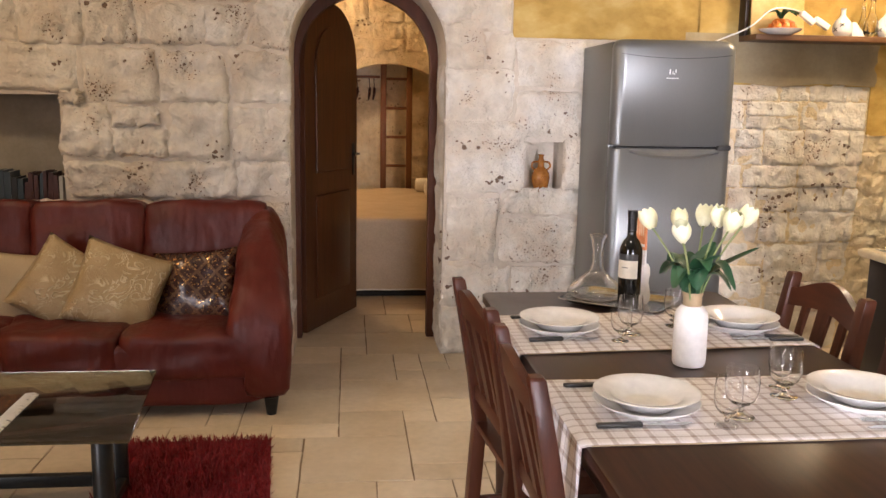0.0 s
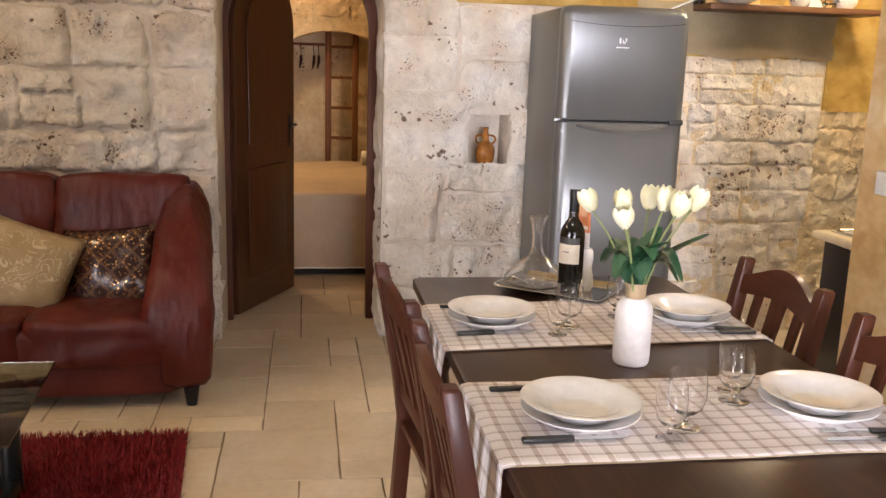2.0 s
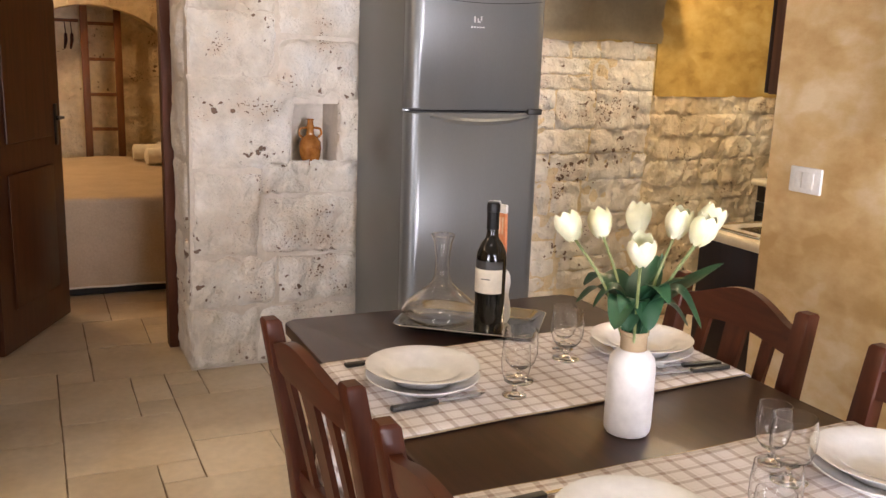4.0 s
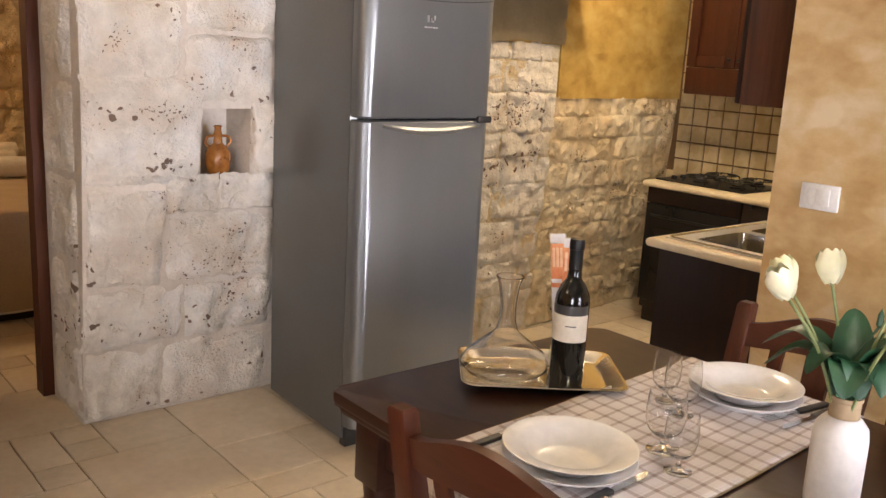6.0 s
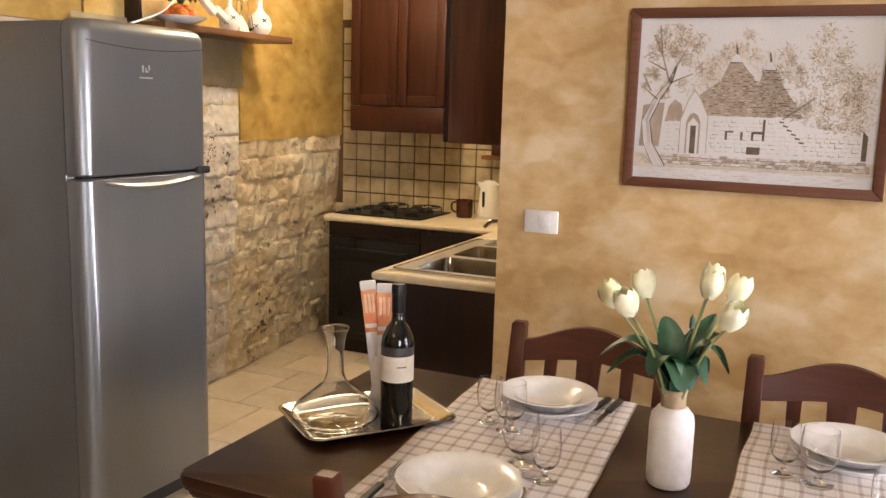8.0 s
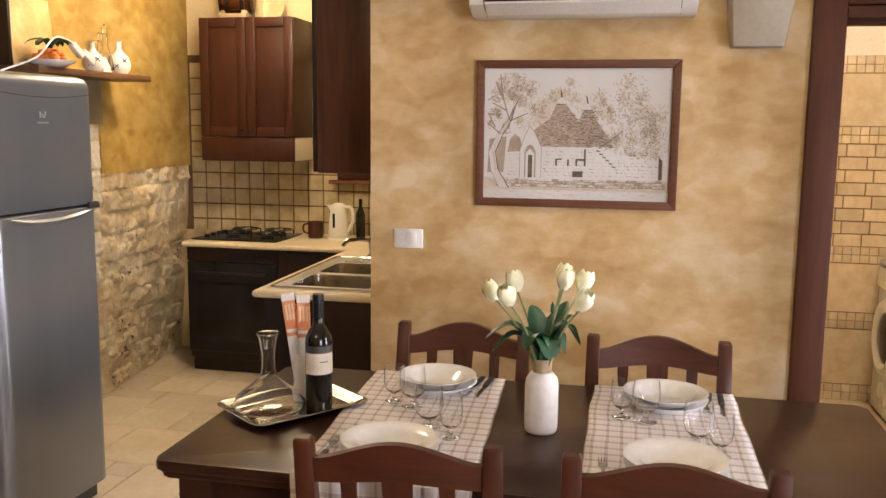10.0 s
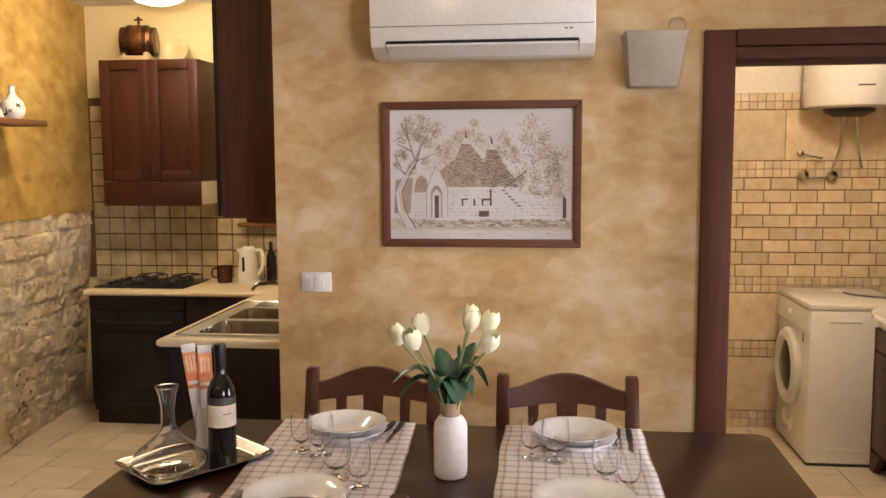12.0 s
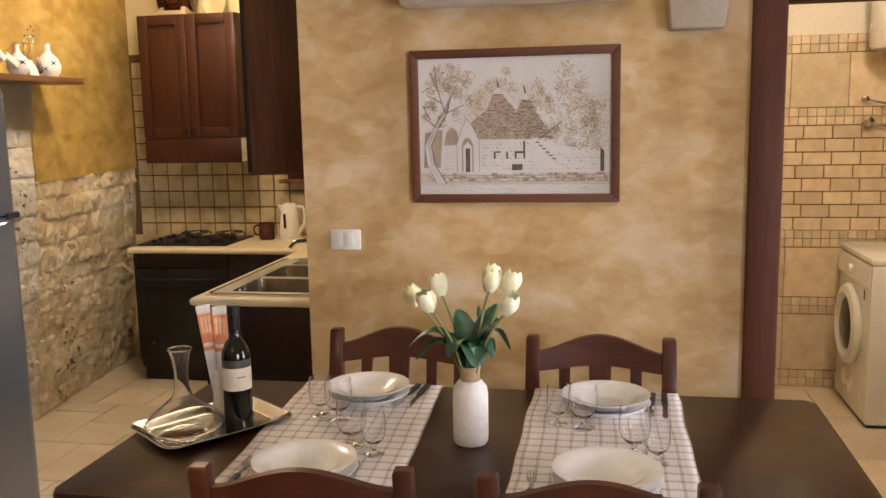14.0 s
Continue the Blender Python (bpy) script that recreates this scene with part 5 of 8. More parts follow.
def fridge_door(z0, z1, top_round):
    def side(z, inset):
        n, r = 8, 0.055
        pts = [(-hx + inset, -hy + 0.07)]
        for k in range(n + 1):
            a = radians(180 + 90 * k / n)
            pts.append((-hx + inset + r + r * math.cos(a), -hy + inset + r * 0.85 + r * 0.85 * math.sin(a)))
        for k in range(n + 1):
            a = radians(270 + 90 * k / n)
            pts.append((hx - inset - r + r * math.cos(a), -hy + inset + r * 0.85 + r * 0.85 * math.sin(a)))
        pts.append((hx - inset, -hy + 0.07))
        return [(x, y - 0.006 * (1 - (x / hx) ** 2), z) for x, y in pts]
    bm = bmesh.new()
    levels = [(z0, 0.006), (z0 + 0.006, 0.0), (z1 - 0.006, 0.0), (z1, 0.006)]
    if top_round:
        levels = [(z0, 0.006), (z0 + 0.006, 0.0), (z1 - 0.045, 0.0), (z1 - 0.03, 0.003), (z1 - 0.012, 0.012), (z1 - 0.003, 0.03), (z1, 0.05)]
    rings = [[bm.verts.new(p) for p in side(z, i)] for z, i in levels]
    for p, q in zip(rings, rings[1:]):
        for k in range(len(p)):
            bm.faces.new([p[k], p[(k + 1) % len(p)], q[(k + 1) % len(p)], q[k]])
    bm.faces.new(rings[0][::-1])
    bm.faces.new(rings[-1])
    return bm


upper = part("freezer_door", fridge_door(1.238, FZ, True), STEEL, fridge, sharp=50)
lower = part("fridge_door", fridge_door(0.085, 1.229, False), STEEL, fridge, sharp=50)
# black bar laid between the doors in place of the gap's shade
part("gap_shade_bar", boxed(-hx + 0.03, hx - 0.03, -hy + 0.035, -hy + 0.07, 1.2265, 1.2425), BLACK, fridge, "black bar for the shade in the gap between the doors")
bm = bmesh.new()
n = 20
up_l, lo_l = [], []
for k in range(n + 1):
    u = -1 + 2 * k / n
    x = u * (hx - 0.075) + 0.01
    sag = 0.03 * (1 - u * u)
    up_l.append([bm.verts.new((x, -hy - 0.004, 1.221 - sag * 0.55)), bm.verts.new((x, -hy - 0.013, 1.216 - sag * 0.75)), bm.verts.new((x, -hy - 0.003, 1.208 - sag))])
for p, q in zip(up_l, up_l[1:]):
    for k in range(2):
        bm.faces.new([p[k], p[k + 1], q[k + 1], q[k]])
part("handle_lip", bm, STEEL, lower, "curved steel handle lip")
bm = bmesh.new()
box(bm, hx - 0.075, hx - 0.01, -hy - 0.012, -hy + 0.02, 1.222, 1.247, 0.005)
part("hinge_cover", bm, RUBBER, fridge, "dark hinge cover")
bm = bmesh.new()
for x0, x1, z0, z1 in ((-0.036, -0.03, 1.574, 1.597), (-0.021, -0.018, 1.574, 1.59), (-0.008, -0.003, 1.582, 1.598), (-0.015, -0.01, 1.574, 1.58)):
    box(bm, x0, x1, -hy - 0.0085, -hy - 0.004, z0, z1, 0.0005)
for k in range(5):
    box(bm, -0.048 + 0.012 * k, -0.04 + 0.012 * k, -hy - 0.0085, -hy - 0.004, 1.554, 1.559, 0.0005)
part("maker_mark", bm, RIMSTEEL, upper, "small bright maker's mark")
# dark ribbon on the smooth door face, drawn as a crease's shade
bm = bmesh.new()
grid(bm, 16, 1, lambda u, v: Vector(((u * 2 - 1) * (hx - 0.03), -hy - 0.0068 * (1 - (u * 2 - 1) ** 2) - 0.0008, FZ - 0.07 - 0.018 * (1 - (u * 2 - 1) ** 2) + v * 0.0025)))
part("crease_shade_line", bm, RUBBER, upper, "fine dark line drawn for the shade of a crease")

# ---- jug in the niche ----
jug = thing("ceramic_jug", (1.375, 5.545, 0.938), "amber-glazed ceramic jug with two small handles, in the wall niche", "jug")
part("body", turned([(0, 0), (0.03, 0), (0.034, 0.006), (0.047, 0.04), (0.052, 0.075), (0.048, 0.105), (0.034, 0.125), (0.019, 0.138), (0.0165, 0.16), (0.02, 0.168), (0.014, 0.185), (0.013, 0.2), (0.018, 0.206), (0.014, 0.208), (0, 0.2)], 28), GLAZE, jug)
for s in (-1, 1):
    bm = bmesh.new()
    tube(bm, smooth_path([(s * 0.034, 0, 0.122), (s * 0.052, 0, 0.14), (s * 0.045, 0, 0.163), (s * 0.018, 0, 0.168)], 5), 0.0055, 8)
    part("handle", bm, GLAZE, jug)
for a in (-100, -80, -60):
    bm = bmesh.new()
    c, s = math.cos(radians(a)), math.sin(radians(a))
    lathe(bm, [(0, -0.011), (0.009, 0), (0, 0.011)], 8, 0.049 * c, 0.049 * s, Matrix.Translation((0, 0, 0.075 + 0.012 * math.sin(a))))
    part("relief_flower", bm, GLAZE, jug)

# ---- sofa ----
SX1, SX0 = 0.035, -2.07
sofa = thing("sofa", ((SX0 + SX1) / 2, 5.0, 0), "bordeaux leather three-seat sofa with gathered rounded arms", "sofa")
ox = (SX0 + SX1) / 2
I3 = Matrix.Identity(4)


def soft(name, w, d, h, x, y, z, power, wrinkle, seed, rx=0, rz=0, n=14, label=""):
    bm = bmesh.new()
    rounded_slab(bm, w, d, h, 0, pose(x, y, z, rx, 0, rz), n, wrinkle, seed, power)
    return part(name, bm, LEATHER, sofa, label, sharp=80)


soft("base", SX1 - SX0 - 0.2, 0.76, 0.30, 0, -0.005, 0.045, 14, 0.003, 1)
for k, cx in enumerate((-0.44, -0.98, -1.52)):
    soft("seat_cushion", 0.565 if k else 0.66, 0.69, 0.235, cx - ox + (0 if k else 0.05), -0.055, 0.165, 8.0, 0.02, 3 + k)
    soft("back_cushion", 0.555 if k else 0.62, 0.27, 0.54, cx - ox + (0 if k else 0.03), 0.27, 0.365, 10.0, 0.02, 13 + k, -9)
soft("back_frame", SX1 - SX0 - 0.3, 0.16, 0.74, 0, 0.37, 0.09, 8, 0.005, 30)
for s in (-1, 1):
    c = s * ((SX1 - SX0) / 2 - 0.135)
    bm = bmesh.new()

    def arm_at(u, v):
        t = v
        y = -0.40 + 0.82 * t
        a = 2 * math.pi * u
        ht = 0.47 + 0.405 * (1 - (1 - t) ** 2.6)
        if t > 0.97:
            ht -= 0.05
        ca, sa = math.cos(a), math.sin(a)
        p = 3.2 if sa > 0 else 3.2 + 4.0 * min(1.0, -sa * 2)
        k = (abs(ca) ** p + abs(sa) ** p) ** (-1 / p)
        hw, hh = 0.135, (ht - 0.08) / 2
        low = max(0.0, min(1.0, (-sa - 0.05) / 0.25))
        bulge = 1.0 + 0.06 * (1 - low) - (0.5 * low if ca * s < 0 else 0.0)
        x = c + ca * k * hw * bulge + (s * (0.014 - 0.085 * t) * min(1.0, abs(ca) * 2) if ca * s > 0 else 0.0)
        z = 0.08 + hh + sa * k * hh
        fold = 0.017 * (abs(math.sin(t * 17 + 3.0 * ca * s + 2.5 * noise.noise((ca, sa, t * 2)))) ** 0.6 - 0.6) * (0.3 + 0.7 * max(0, sa)) * (0.5 + 0.5 * math.sin(t * 9 + 1))
        w2 = 0.012 * noise.noise((ca * 2 + 7 * s, t * 6, sa * 3))
        cap = 1.0
        if t < 0.06:
            cap = 0.80 + 0.20 * math.sin(math.pi / 2 * t / 0.06)
        return Vector((c + (x - c) * cap + ca * (fold + w2), y + (0.0), (z - 0.08 - hh) * cap + 0.08 + hh + sa * (fold + w2)))
    vs = grid(bm, 36, 44, arm_at)
    bm.faces.new([v for v in vs[0][:-1]])
    bm.faces.new([v for v in vs[-1][:-1]][::-1])
    bmesh.ops.remove_doubles(bm, verts=bm.verts, dist=0.0005)
    arm = part("arm", bm, LEATHER, sofa, sharp=80)
    # front panel of the arm
    for yy in (-0.35, 0.33):
        part("foot", turned([(0, 0), (0.022, 0), (0.03, 0.05), (0.034, 0.085), (0, 0.085)], 16, c + s * (0.055 if yy < 0 else -0.06), yy), BLACK, sofa, "black conical foot")


def cushion(name, place, w, h, t, rx, ry, rz, material, label, seed):
    ob = thing(name, place, label, "cushion", "cushions on the sofa")
    bm = pillow(bmesh.new(), w, h, t, pose(0, 0, 0, rx, ry, rz), 0.012, 0.12, 20, seed)
    part("cover", bm, material, ob, sharp=80)
    return ob


cushion("scatter_cushion", (-0.775, 4.93, 0.53), 0.41, 0.41, 0.15, -22, 20, 6, SATIN, "champagne satin cushion with embroidered flowers, leaning", 2)
cushion("scatter_cushion", (-1.04, 5.0, 0.525), 0.39, 0.39, 0.14, -20, 32, 0, SATIN, "champagne satin cushion with embroidered flowers, leaning", 5)
cushion("scatter_cushion", (-1.32, 5.05, 0.51), 0.42, 0.36, 0.14, -18, 6, 0, BEIGE, "plain beige cotton cushion", 8)
cushion("scatter_cushion", (-0.43, 5.03, 0.51), 0.42, 0.38, 0.13, -16, -6, -8, SEQUIN, "dark brown cushion sewn with bronze sequins", 11)

# ---- coffee table and rug ----
ct = thing("coffee_table", (-0.985, 3.67, 0), "glass-topped coffee table on a black metal base", "table")


def corner_slab(bm, pts, z0, z1, bevel):
    return prism(bm, pts, 2, z0, z1, bevel)


part("glass_top", corner_slab(bmesh.new(), [(-0.62, -0.35), (0.635, -0.35), (0.572, 0.342), (-0.62, 0.342)], 0.408, 0.420, 0.003), TABLEGLASS, ct, "greenish bevelled glass top")
for sx, sy in ((-0.45, -0.16), (-0.45, 0.2), (0.50, -0.16), (0.455, 0.2)):
    bm = bmesh.new()
    lathe(bm, [(0, 0), (0.036, 0), (0.04, 0.006), (0.04, 0.02), (0.034, 0.026), (0.034, 0.385), (0.03, 0.392), (0.03, 0.4075), (0, 0.4075)], 20, sx, sy)
    part("leg", bm, BLACKMETAL, ct)
for sy in (-0.16, 0.2):
    part("base_rail", boxed(-0.42, 0.44, sy - 0.018, sy + 0.018, 0.03, 0.075, 0.004), BLACKMETAL, ct)
for sx in (-0.45, 0.475):
    part("cross_rail", boxed(sx - 0.018, sx + 0.018, -0.127, 0.167, 0.034, 0.071, 0.004), BLACKMETAL, ct)
doily = thing("table_mat", (-1.015, 3.57, 0.4215), "dark patterned mat with a white fringe on the glass table", "table mat")
bm = bmesh.new()
grid(bm, 20, 12, lambda u, v: Vector(((u - 0.5) * 0.44, (v - 0.5) * 0.34, 0.004 + 0.003 * noise.noise((u * 5, v * 5, 3.0)))))
part("woven_centre", bm, SEQUIN, doily)
for s, ln in ((0.22, 0.045),):
    bm = bmesh.new()
    rr = random.Random(4)
    for k in range(60):
        y = -0.17 + 0.34 * k / 59
        tube(bm, [(s, y, 0.005), (s + ln * 0.6, y + rr.uniform(-0.006, 0.006), 0.007), (s + ln, y + rr.uniform(-0.01, 0.01), 0.002)], 0.0022, 4)
    part("fringe", bm, TOWEL, doily, "white cotton fringe")

rug_x0, rug_x1, rug_y0, rug_y1 = -0.65, -0.02, 3.06, 4.31
bm = bmesh.new()
box(bm, rug_x0, rug_x1, rug_y0, rug_y1, 0.001, 0.012)
rr = random.Random(9)
for k in range(15000):
    x, y = rr.uniform(rug_x0, rug_x1), rr.uniform(rug_y0, rug_y1)
    a = rr.uniform(0, 2 * math.pi)
    ln, lean = rr.uniform(0.03, 0.05), rr.uniform(0.1, 0.85)
    c, s = math.cos(a), math.sin(a)
    tip = (x + c * ln * lean, y + s * ln * lean, 0.012 + ln * math.sqrt(max(0.05, 1 - lean * lean)) * 0.8)
    wd = rr.uniform(0.0015, 0.003)
    vs = [bm.verts.new(p) for p in ((x - s * wd, y + c * wd, 0.008), (x + s * wd, y - c * wd, 0.008), ((x + tip[0]) / 2 + s * wd, (y + tip[1]) / 2 - c * wd, tip[2] * 0.65), tip, ((x + tip[0]) / 2 - s * wd, (y + tip[1]) / 2 + c * wd, tip[2] * 0.65))]
    bm.faces.new(vs)
for v in bm.verts:
    v.co.x += (rug_y1 - v.co.y) * 0.078
me = bpy.data.meshes.new("shag_rug")
bm.to_mesh(me)
bm.free()
me.materials.append(SHAG)
tagged(new("shag_rug", me), "bright red shaggy rug with a long pile, on the tiles", "rug", kind="")

# ---- books in the long niche ----
rr = random.Random(3)
x = -1.19
book_cols = [surf("book_cover", c, tuple(v * 1.3 for v in c), 9.0, 0.55, 0, 0.05, 60.0) for c in ((0.02, 0.022, 0.03), (0.012, 0.012, 0.013), (0.34, 0.32, 0.29), (0.05, 0.014, 0.012), (0.025, 0.04, 0.055))]
while x > -2.1:
    wd, ht = rr.uniform(0.015, 0.035), rr.uniform(0.09, 0.155)
    bk = thing("book", (x - wd / 2, 5.62, 0.88), "book with a worn cover standing in the wall niche", "book", "books in the niche")
    cov = book_cols[rr.randrange(5)]
    m = pose(0, 0, 0, 0, rr.uniform(-5, 5) if rr.random() < 0.4 else 0, 0)
    bm = bmesh.new()
    box(bm, -wd / 2, -wd / 2 + 0.002, -0.07, 0.07, 0.001, ht, 0, 2, m)
    box(bm, wd / 2 - 0.002, wd / 2, -0.07, 0.07, 0.001, ht, 0, 2, m)
    box(bm, -wd / 2, wd / 2, -0.073, -0.07, 0.001, ht, 0, 2, m)
    part("cover", bm, cov, bk)
    part("pages", boxed(-wd / 2 + 0.0025, wd / 2 - 0.0025, -0.068, 0.066, 0.004, ht - 0.004, 0, 2, m), PAPER, bk)
    x -= wd + rr.uniform(0.001, 0.006)

# ---- picture, switch, air conditioner, corbel lamp on the dining wall ----
PY0, PY1, PZ0, PZ1 = 2.517, 3.259, 1.262, 1.804
pic = thing("framed_picture", (DINE - 0.001, (PY0 + PY1) / 2, (PZ0 + PZ1) / 2), "sepia drawing of cone-roofed stone houses in a brown frame", "picture")
pw, ph, fb = (PY1 - PY0) / 2, (PZ1 - PZ0) / 2, 0.03
for s in (-1, 1):
    bm = bmesh.new()
    prism(bm, [(s * pw, -ph), (s * pw, ph), (s * (pw - fb), ph - fb), (s * (pw - fb), -ph + fb)], 0, -0.028, 0.0, 0.004)
    part("frame_stile", bm, FRAMEWOOD, pic)
    bm = bmesh.new()
    prism(bm, [(-pw, s * ph), (pw, s * ph), (pw - fb, s * (ph - fb)), (-pw + fb, s * (ph - fb))], 0, -0.028, 0.0, 0.004)
    part("frame_rail", bm, FRAMEWOOD, pic)
part("canvas", boxed(-0.012, -0.002, -pw + fb - 0.002, pw - fb + 0.002, -ph + fb - 0.002, ph - fb + 0.002), PAPER, pic, "off-white drawing paper")
# the drawing: u runs across (0 to 1 from the kitchen side), v up
UW, VH = 2 * (pw - fb), 2 * (ph - fb)


def ink(bm, u0, v0, u1, v1, wd, lay=0):
    a, b = Vector((pw - fb - u0 * UW, -ph + fb + v0 * VH)), Vector((pw - fb - u1 * UW, -ph + fb + v1 * VH))
    d = b - a
    if d.length < 1e-5:
        return
    n = Vector((-d.y, d.x)).normalized() * wd / 2
    x = -0.0125 - 0.0004 * lay
    bm.faces.new([bm.verts.new((x, p.x, p.y)) for p in (a - n, a + n, b + n * 0.6, b - n * 0.6)])


def wash(bm, pts, lay=0):
    x = -0.0125 - 0.0004 * lay
    bm.faces.new([bm.verts.new((x, pw - fb - u * UW, -ph + fb + v * VH)) for u, v in pts])


rr = random.Random(21)
pale, mid_w, dark, light = bmesh.new(), bmesh.new(), bmesh.new(), bmesh.new()


def foliage_cloud(cu, cv, su, sv, n, tone):
    """Loose scribbled leaves in clumps, with gaps."""
    clumps = [(rr.gauss(cu, su * 0.55), rr.gauss(cv, sv * 0.55), rr.uniform(0.25, 0.6)) for _ in range(max(4, n // 45))]
    for k in range(n):
        a_u, a_v, sz = clumps[rr.randrange(len(clumps))]
        u, v = rr.gauss(a_u, su * 0.22 * sz * 2), rr.gauss(a_v, sv * 0.22 * sz * 2)
        if not (0.012 < u < 0.975 and 0.12 < v < 0.965):
            continue
        a, ln, t = rr.uniform(0, 6.28), rr.uniform(0.008, 0.02), rr.random()
        b = pale if t < tone else mid_w if t < tone + 0.22 else dark
        wd = 0.006 if b is pale else 0.0026 if b is mid_w else 0.0014
        ink(b, u, v, min(0.99, max(0.01, u + ln * math.cos(a))), v + ln * math.sin(a) * 1.3, wd, 0.3 + (0.0 if b is pale else 1.0) + rr.random() * 0.4)


# sky haze and woods behind the roofs
foliage_cloud(0.33, 0.66, 0.10, 0.16, 500, 0.78)
foliage_cloud(0.48, 0.78, 0.07, 0.10, 260, 0.8)
foliage_cloud(0.62, 0.68, 0.07, 0.12, 360, 0.75)
foliage_cloud(0.79, 0.66, 0.11, 0.20, 800, 0.62)
foliage_cloud(0.90, 0.52, 0.08, 0.20, 700, 0.6)
foliage_cloud(0.76, 0.44, 0.07, 0.10, 360, 0.6)
foliage_cloud(0.17, 0.55, 0.05, 0.1, 200, 0.6)
# ground and garden wall
wash(pale, [(0.0, 0.07), (1.0, 0.07), (1.0, 0.15), (0.0, 0.16)], 0.1)
for k in range(160):
    u, v = rr.uniform(0.02, 0.95), rr.uniform(0.01, 0.1)
    ink(pale, u, v, u + rr.uniform(0.01, 0.04), v + rr.uniform(-0.006, 0.006), 0.0022, 1)
for row in range(3):
    u = 0.12
    while u < 0.97:
        wd = rr.uniform(0.02, 0.05)
        v0 = 0.095 + row * 0.022 + rr.uniform(-0.003, 0.003)
        wash((pale, light, mid_w)[rr.randrange(3)], [(u, v0), (u + wd * 0.9, v0), (u + wd * 0.85, v0 + 0.018), (u + 0.004, v0 + 0.018)], 1.0)
        ink(dark, u, v0, u + wd * 0.85, v0, 0.0018, 2)
        u += wd
# house front
wash(light, [(0.13, 0.165), (0.97, 0.165), (0.97, 0.30), (0.72, 0.36), (0.62, 0.40), (0.13, 0.36)], 1.6)
for row in range(8):
    u = 0.135 + 0.01 * (row % 2)
    top = 0.185 + row * 0.026
    while u < (0.96 if row < 5 else 0.62):
        wd = rr.uniform(0.02, 0.045)
        b = (pale, pale, mid_w)[rr.randrange(3)]
        ink(b, u, top, u + wd * rr.uniform(0.4, 0.8), top + rr.uniform(-0.003, 0.003), 0.0024, 2.2)
        if rr.random() < 0.5:
            ink(b, u, top, u, top + 0.022, 0.0016, 2.2)
        u += wd
# low vault left of the gable
wash(mid_w, [(0.13, 0.36), (0.215, 0.36), (0.2, 0.47), (0.17, 0.5), (0.145, 0.46)], 1.4)
# cones with pale caps
for base_line, lay in ((((0.52, 0.42), (0.705, 0.40), (0.69, 0.46), (0.635, 0.56), (0.585, 0.665), (0.56, 0.70), (0.535, 0.665), (0.50, 0.55)), 1.8), (((0.31, 0.405), (0.60, 0.405), (0.555, 0.52), (0.49, 0.65), (0.445, 0.73), (0.395, 0.73), (0.36, 0.62), (0.275, 0.53)), 2.4)):
    wash(mid_w, base_line, lay)
    us, vs_ = [p[0] for p in base_line], [p[1] for p in base_line]
    for k in range(520):
        u, v = rr.uniform(min(us), max(us)), rr.uniform(min(vs_), max(vs_))
        inside = False
        for (ua, va), (ub, vb) in zip(base_line, base_line[1:] + base_line[:1]):
            if (va > v) != (vb > v) and u < (ub - ua) * (v - va) / (vb - va) + ua:
                inside = not inside
        if inside:
            v = round(v / 0.014) * 0.014
            shade = (u - min(us)) / (max(us) - min(us)) + (v - 0.4) * 0.8
            ink(dark if rr.random() < 0.35 + 0.5 * shade * 0.6 else pale, u, v, u + rr.uniform(0.008, 0.02), v + rr.uniform(-0.003, 0.003), 0.0024, lay + 0.5)
for ua, va, r in ((0.42, 0.73, 0.028), (0.56, 0.685, 0.022)):
    wash(light, [(ua - r, va), (ua + r, va), (ua + 0.006, va + 0.055), (ua - 0.004, va + 0.055)], 3.4)
    ink(dark, ua + 0.002, va + 0.05, ua - 0.004, va + 0.105, 0.006, 3.6)
    ink(dark, ua - r, va, ua + r, va, 0.003, 3.6)
# gable with the arched door
wash(light, [(0.20, 0.165), (0.32, 0.165), (0.315, 0.40), (0.285, 0.50), (0.255, 0.56), (0.23, 0.50), (0.20, 0.38)], 3.4)
for (ua, va), (ub, vb) in zip(((0.20, 0.165), (0.20, 0.38), (0.23, 0.50), (0.255, 0.56), (0.285, 0.50), (0.318, 0.40)), ((0.20, 0.38), (0.23, 0.50), (0.255, 0.56), (0.285, 0.50), (0.318, 0.40), (0.318, 0.165))):
    ink(mid_w, ua, va, ub, vb, 0.003, 3.7)
wash(mid_w, [(0.225, 0.165), (0.288, 0.165), (0.288, 0.36), (0.275, 0.405), (0.256, 0.42), (0.238, 0.405), (0.225, 0.36)], 3.8)
wash(light, [(0.233, 0.165), (0.28, 0.165), (0.28, 0.35), (0.256, 0.39), (0.233, 0.35)], 4.1)
wash(dark, [(0.246, 0.165), (0.27, 0.165), (0.27, 0.34), (0.246, 0.34)], 4.4)
# niches, chimney and the outside stair
for u0, u1, v0, v1 in ((0.395, 0.405, 0.26, 0.31), (0.395, 0.43, 0.305, 0.315), (0.46, 0.47, 0.26, 0.31), (0.505, 0.515, 0.26, 0.31), (0.505, 0.55, 0.3, 0.315), (0.55, 0.56, 0.26, 0.39), (0.49, 0.545, 0.175, 0.22)):
    wash(dark, [(u0, v0), (u1, v0), (u1, v1), (u0, v1)], 3)
for k in range(6):
    ink(dark, 0.615 + 0.017 * k, 0.38 - 0.024 * k, 0.635 + 0.017 * k, 0.375 - 0.024 * k, 0.0055, 3)
for k in range(22):
    t = k / 21
    ink(dark, 0.625 + 0.12 * t, 0.40 + 0.13 * t, 0.635 + 0.12 * t, 0.395 + 0.13 * t, 0.003, 3)
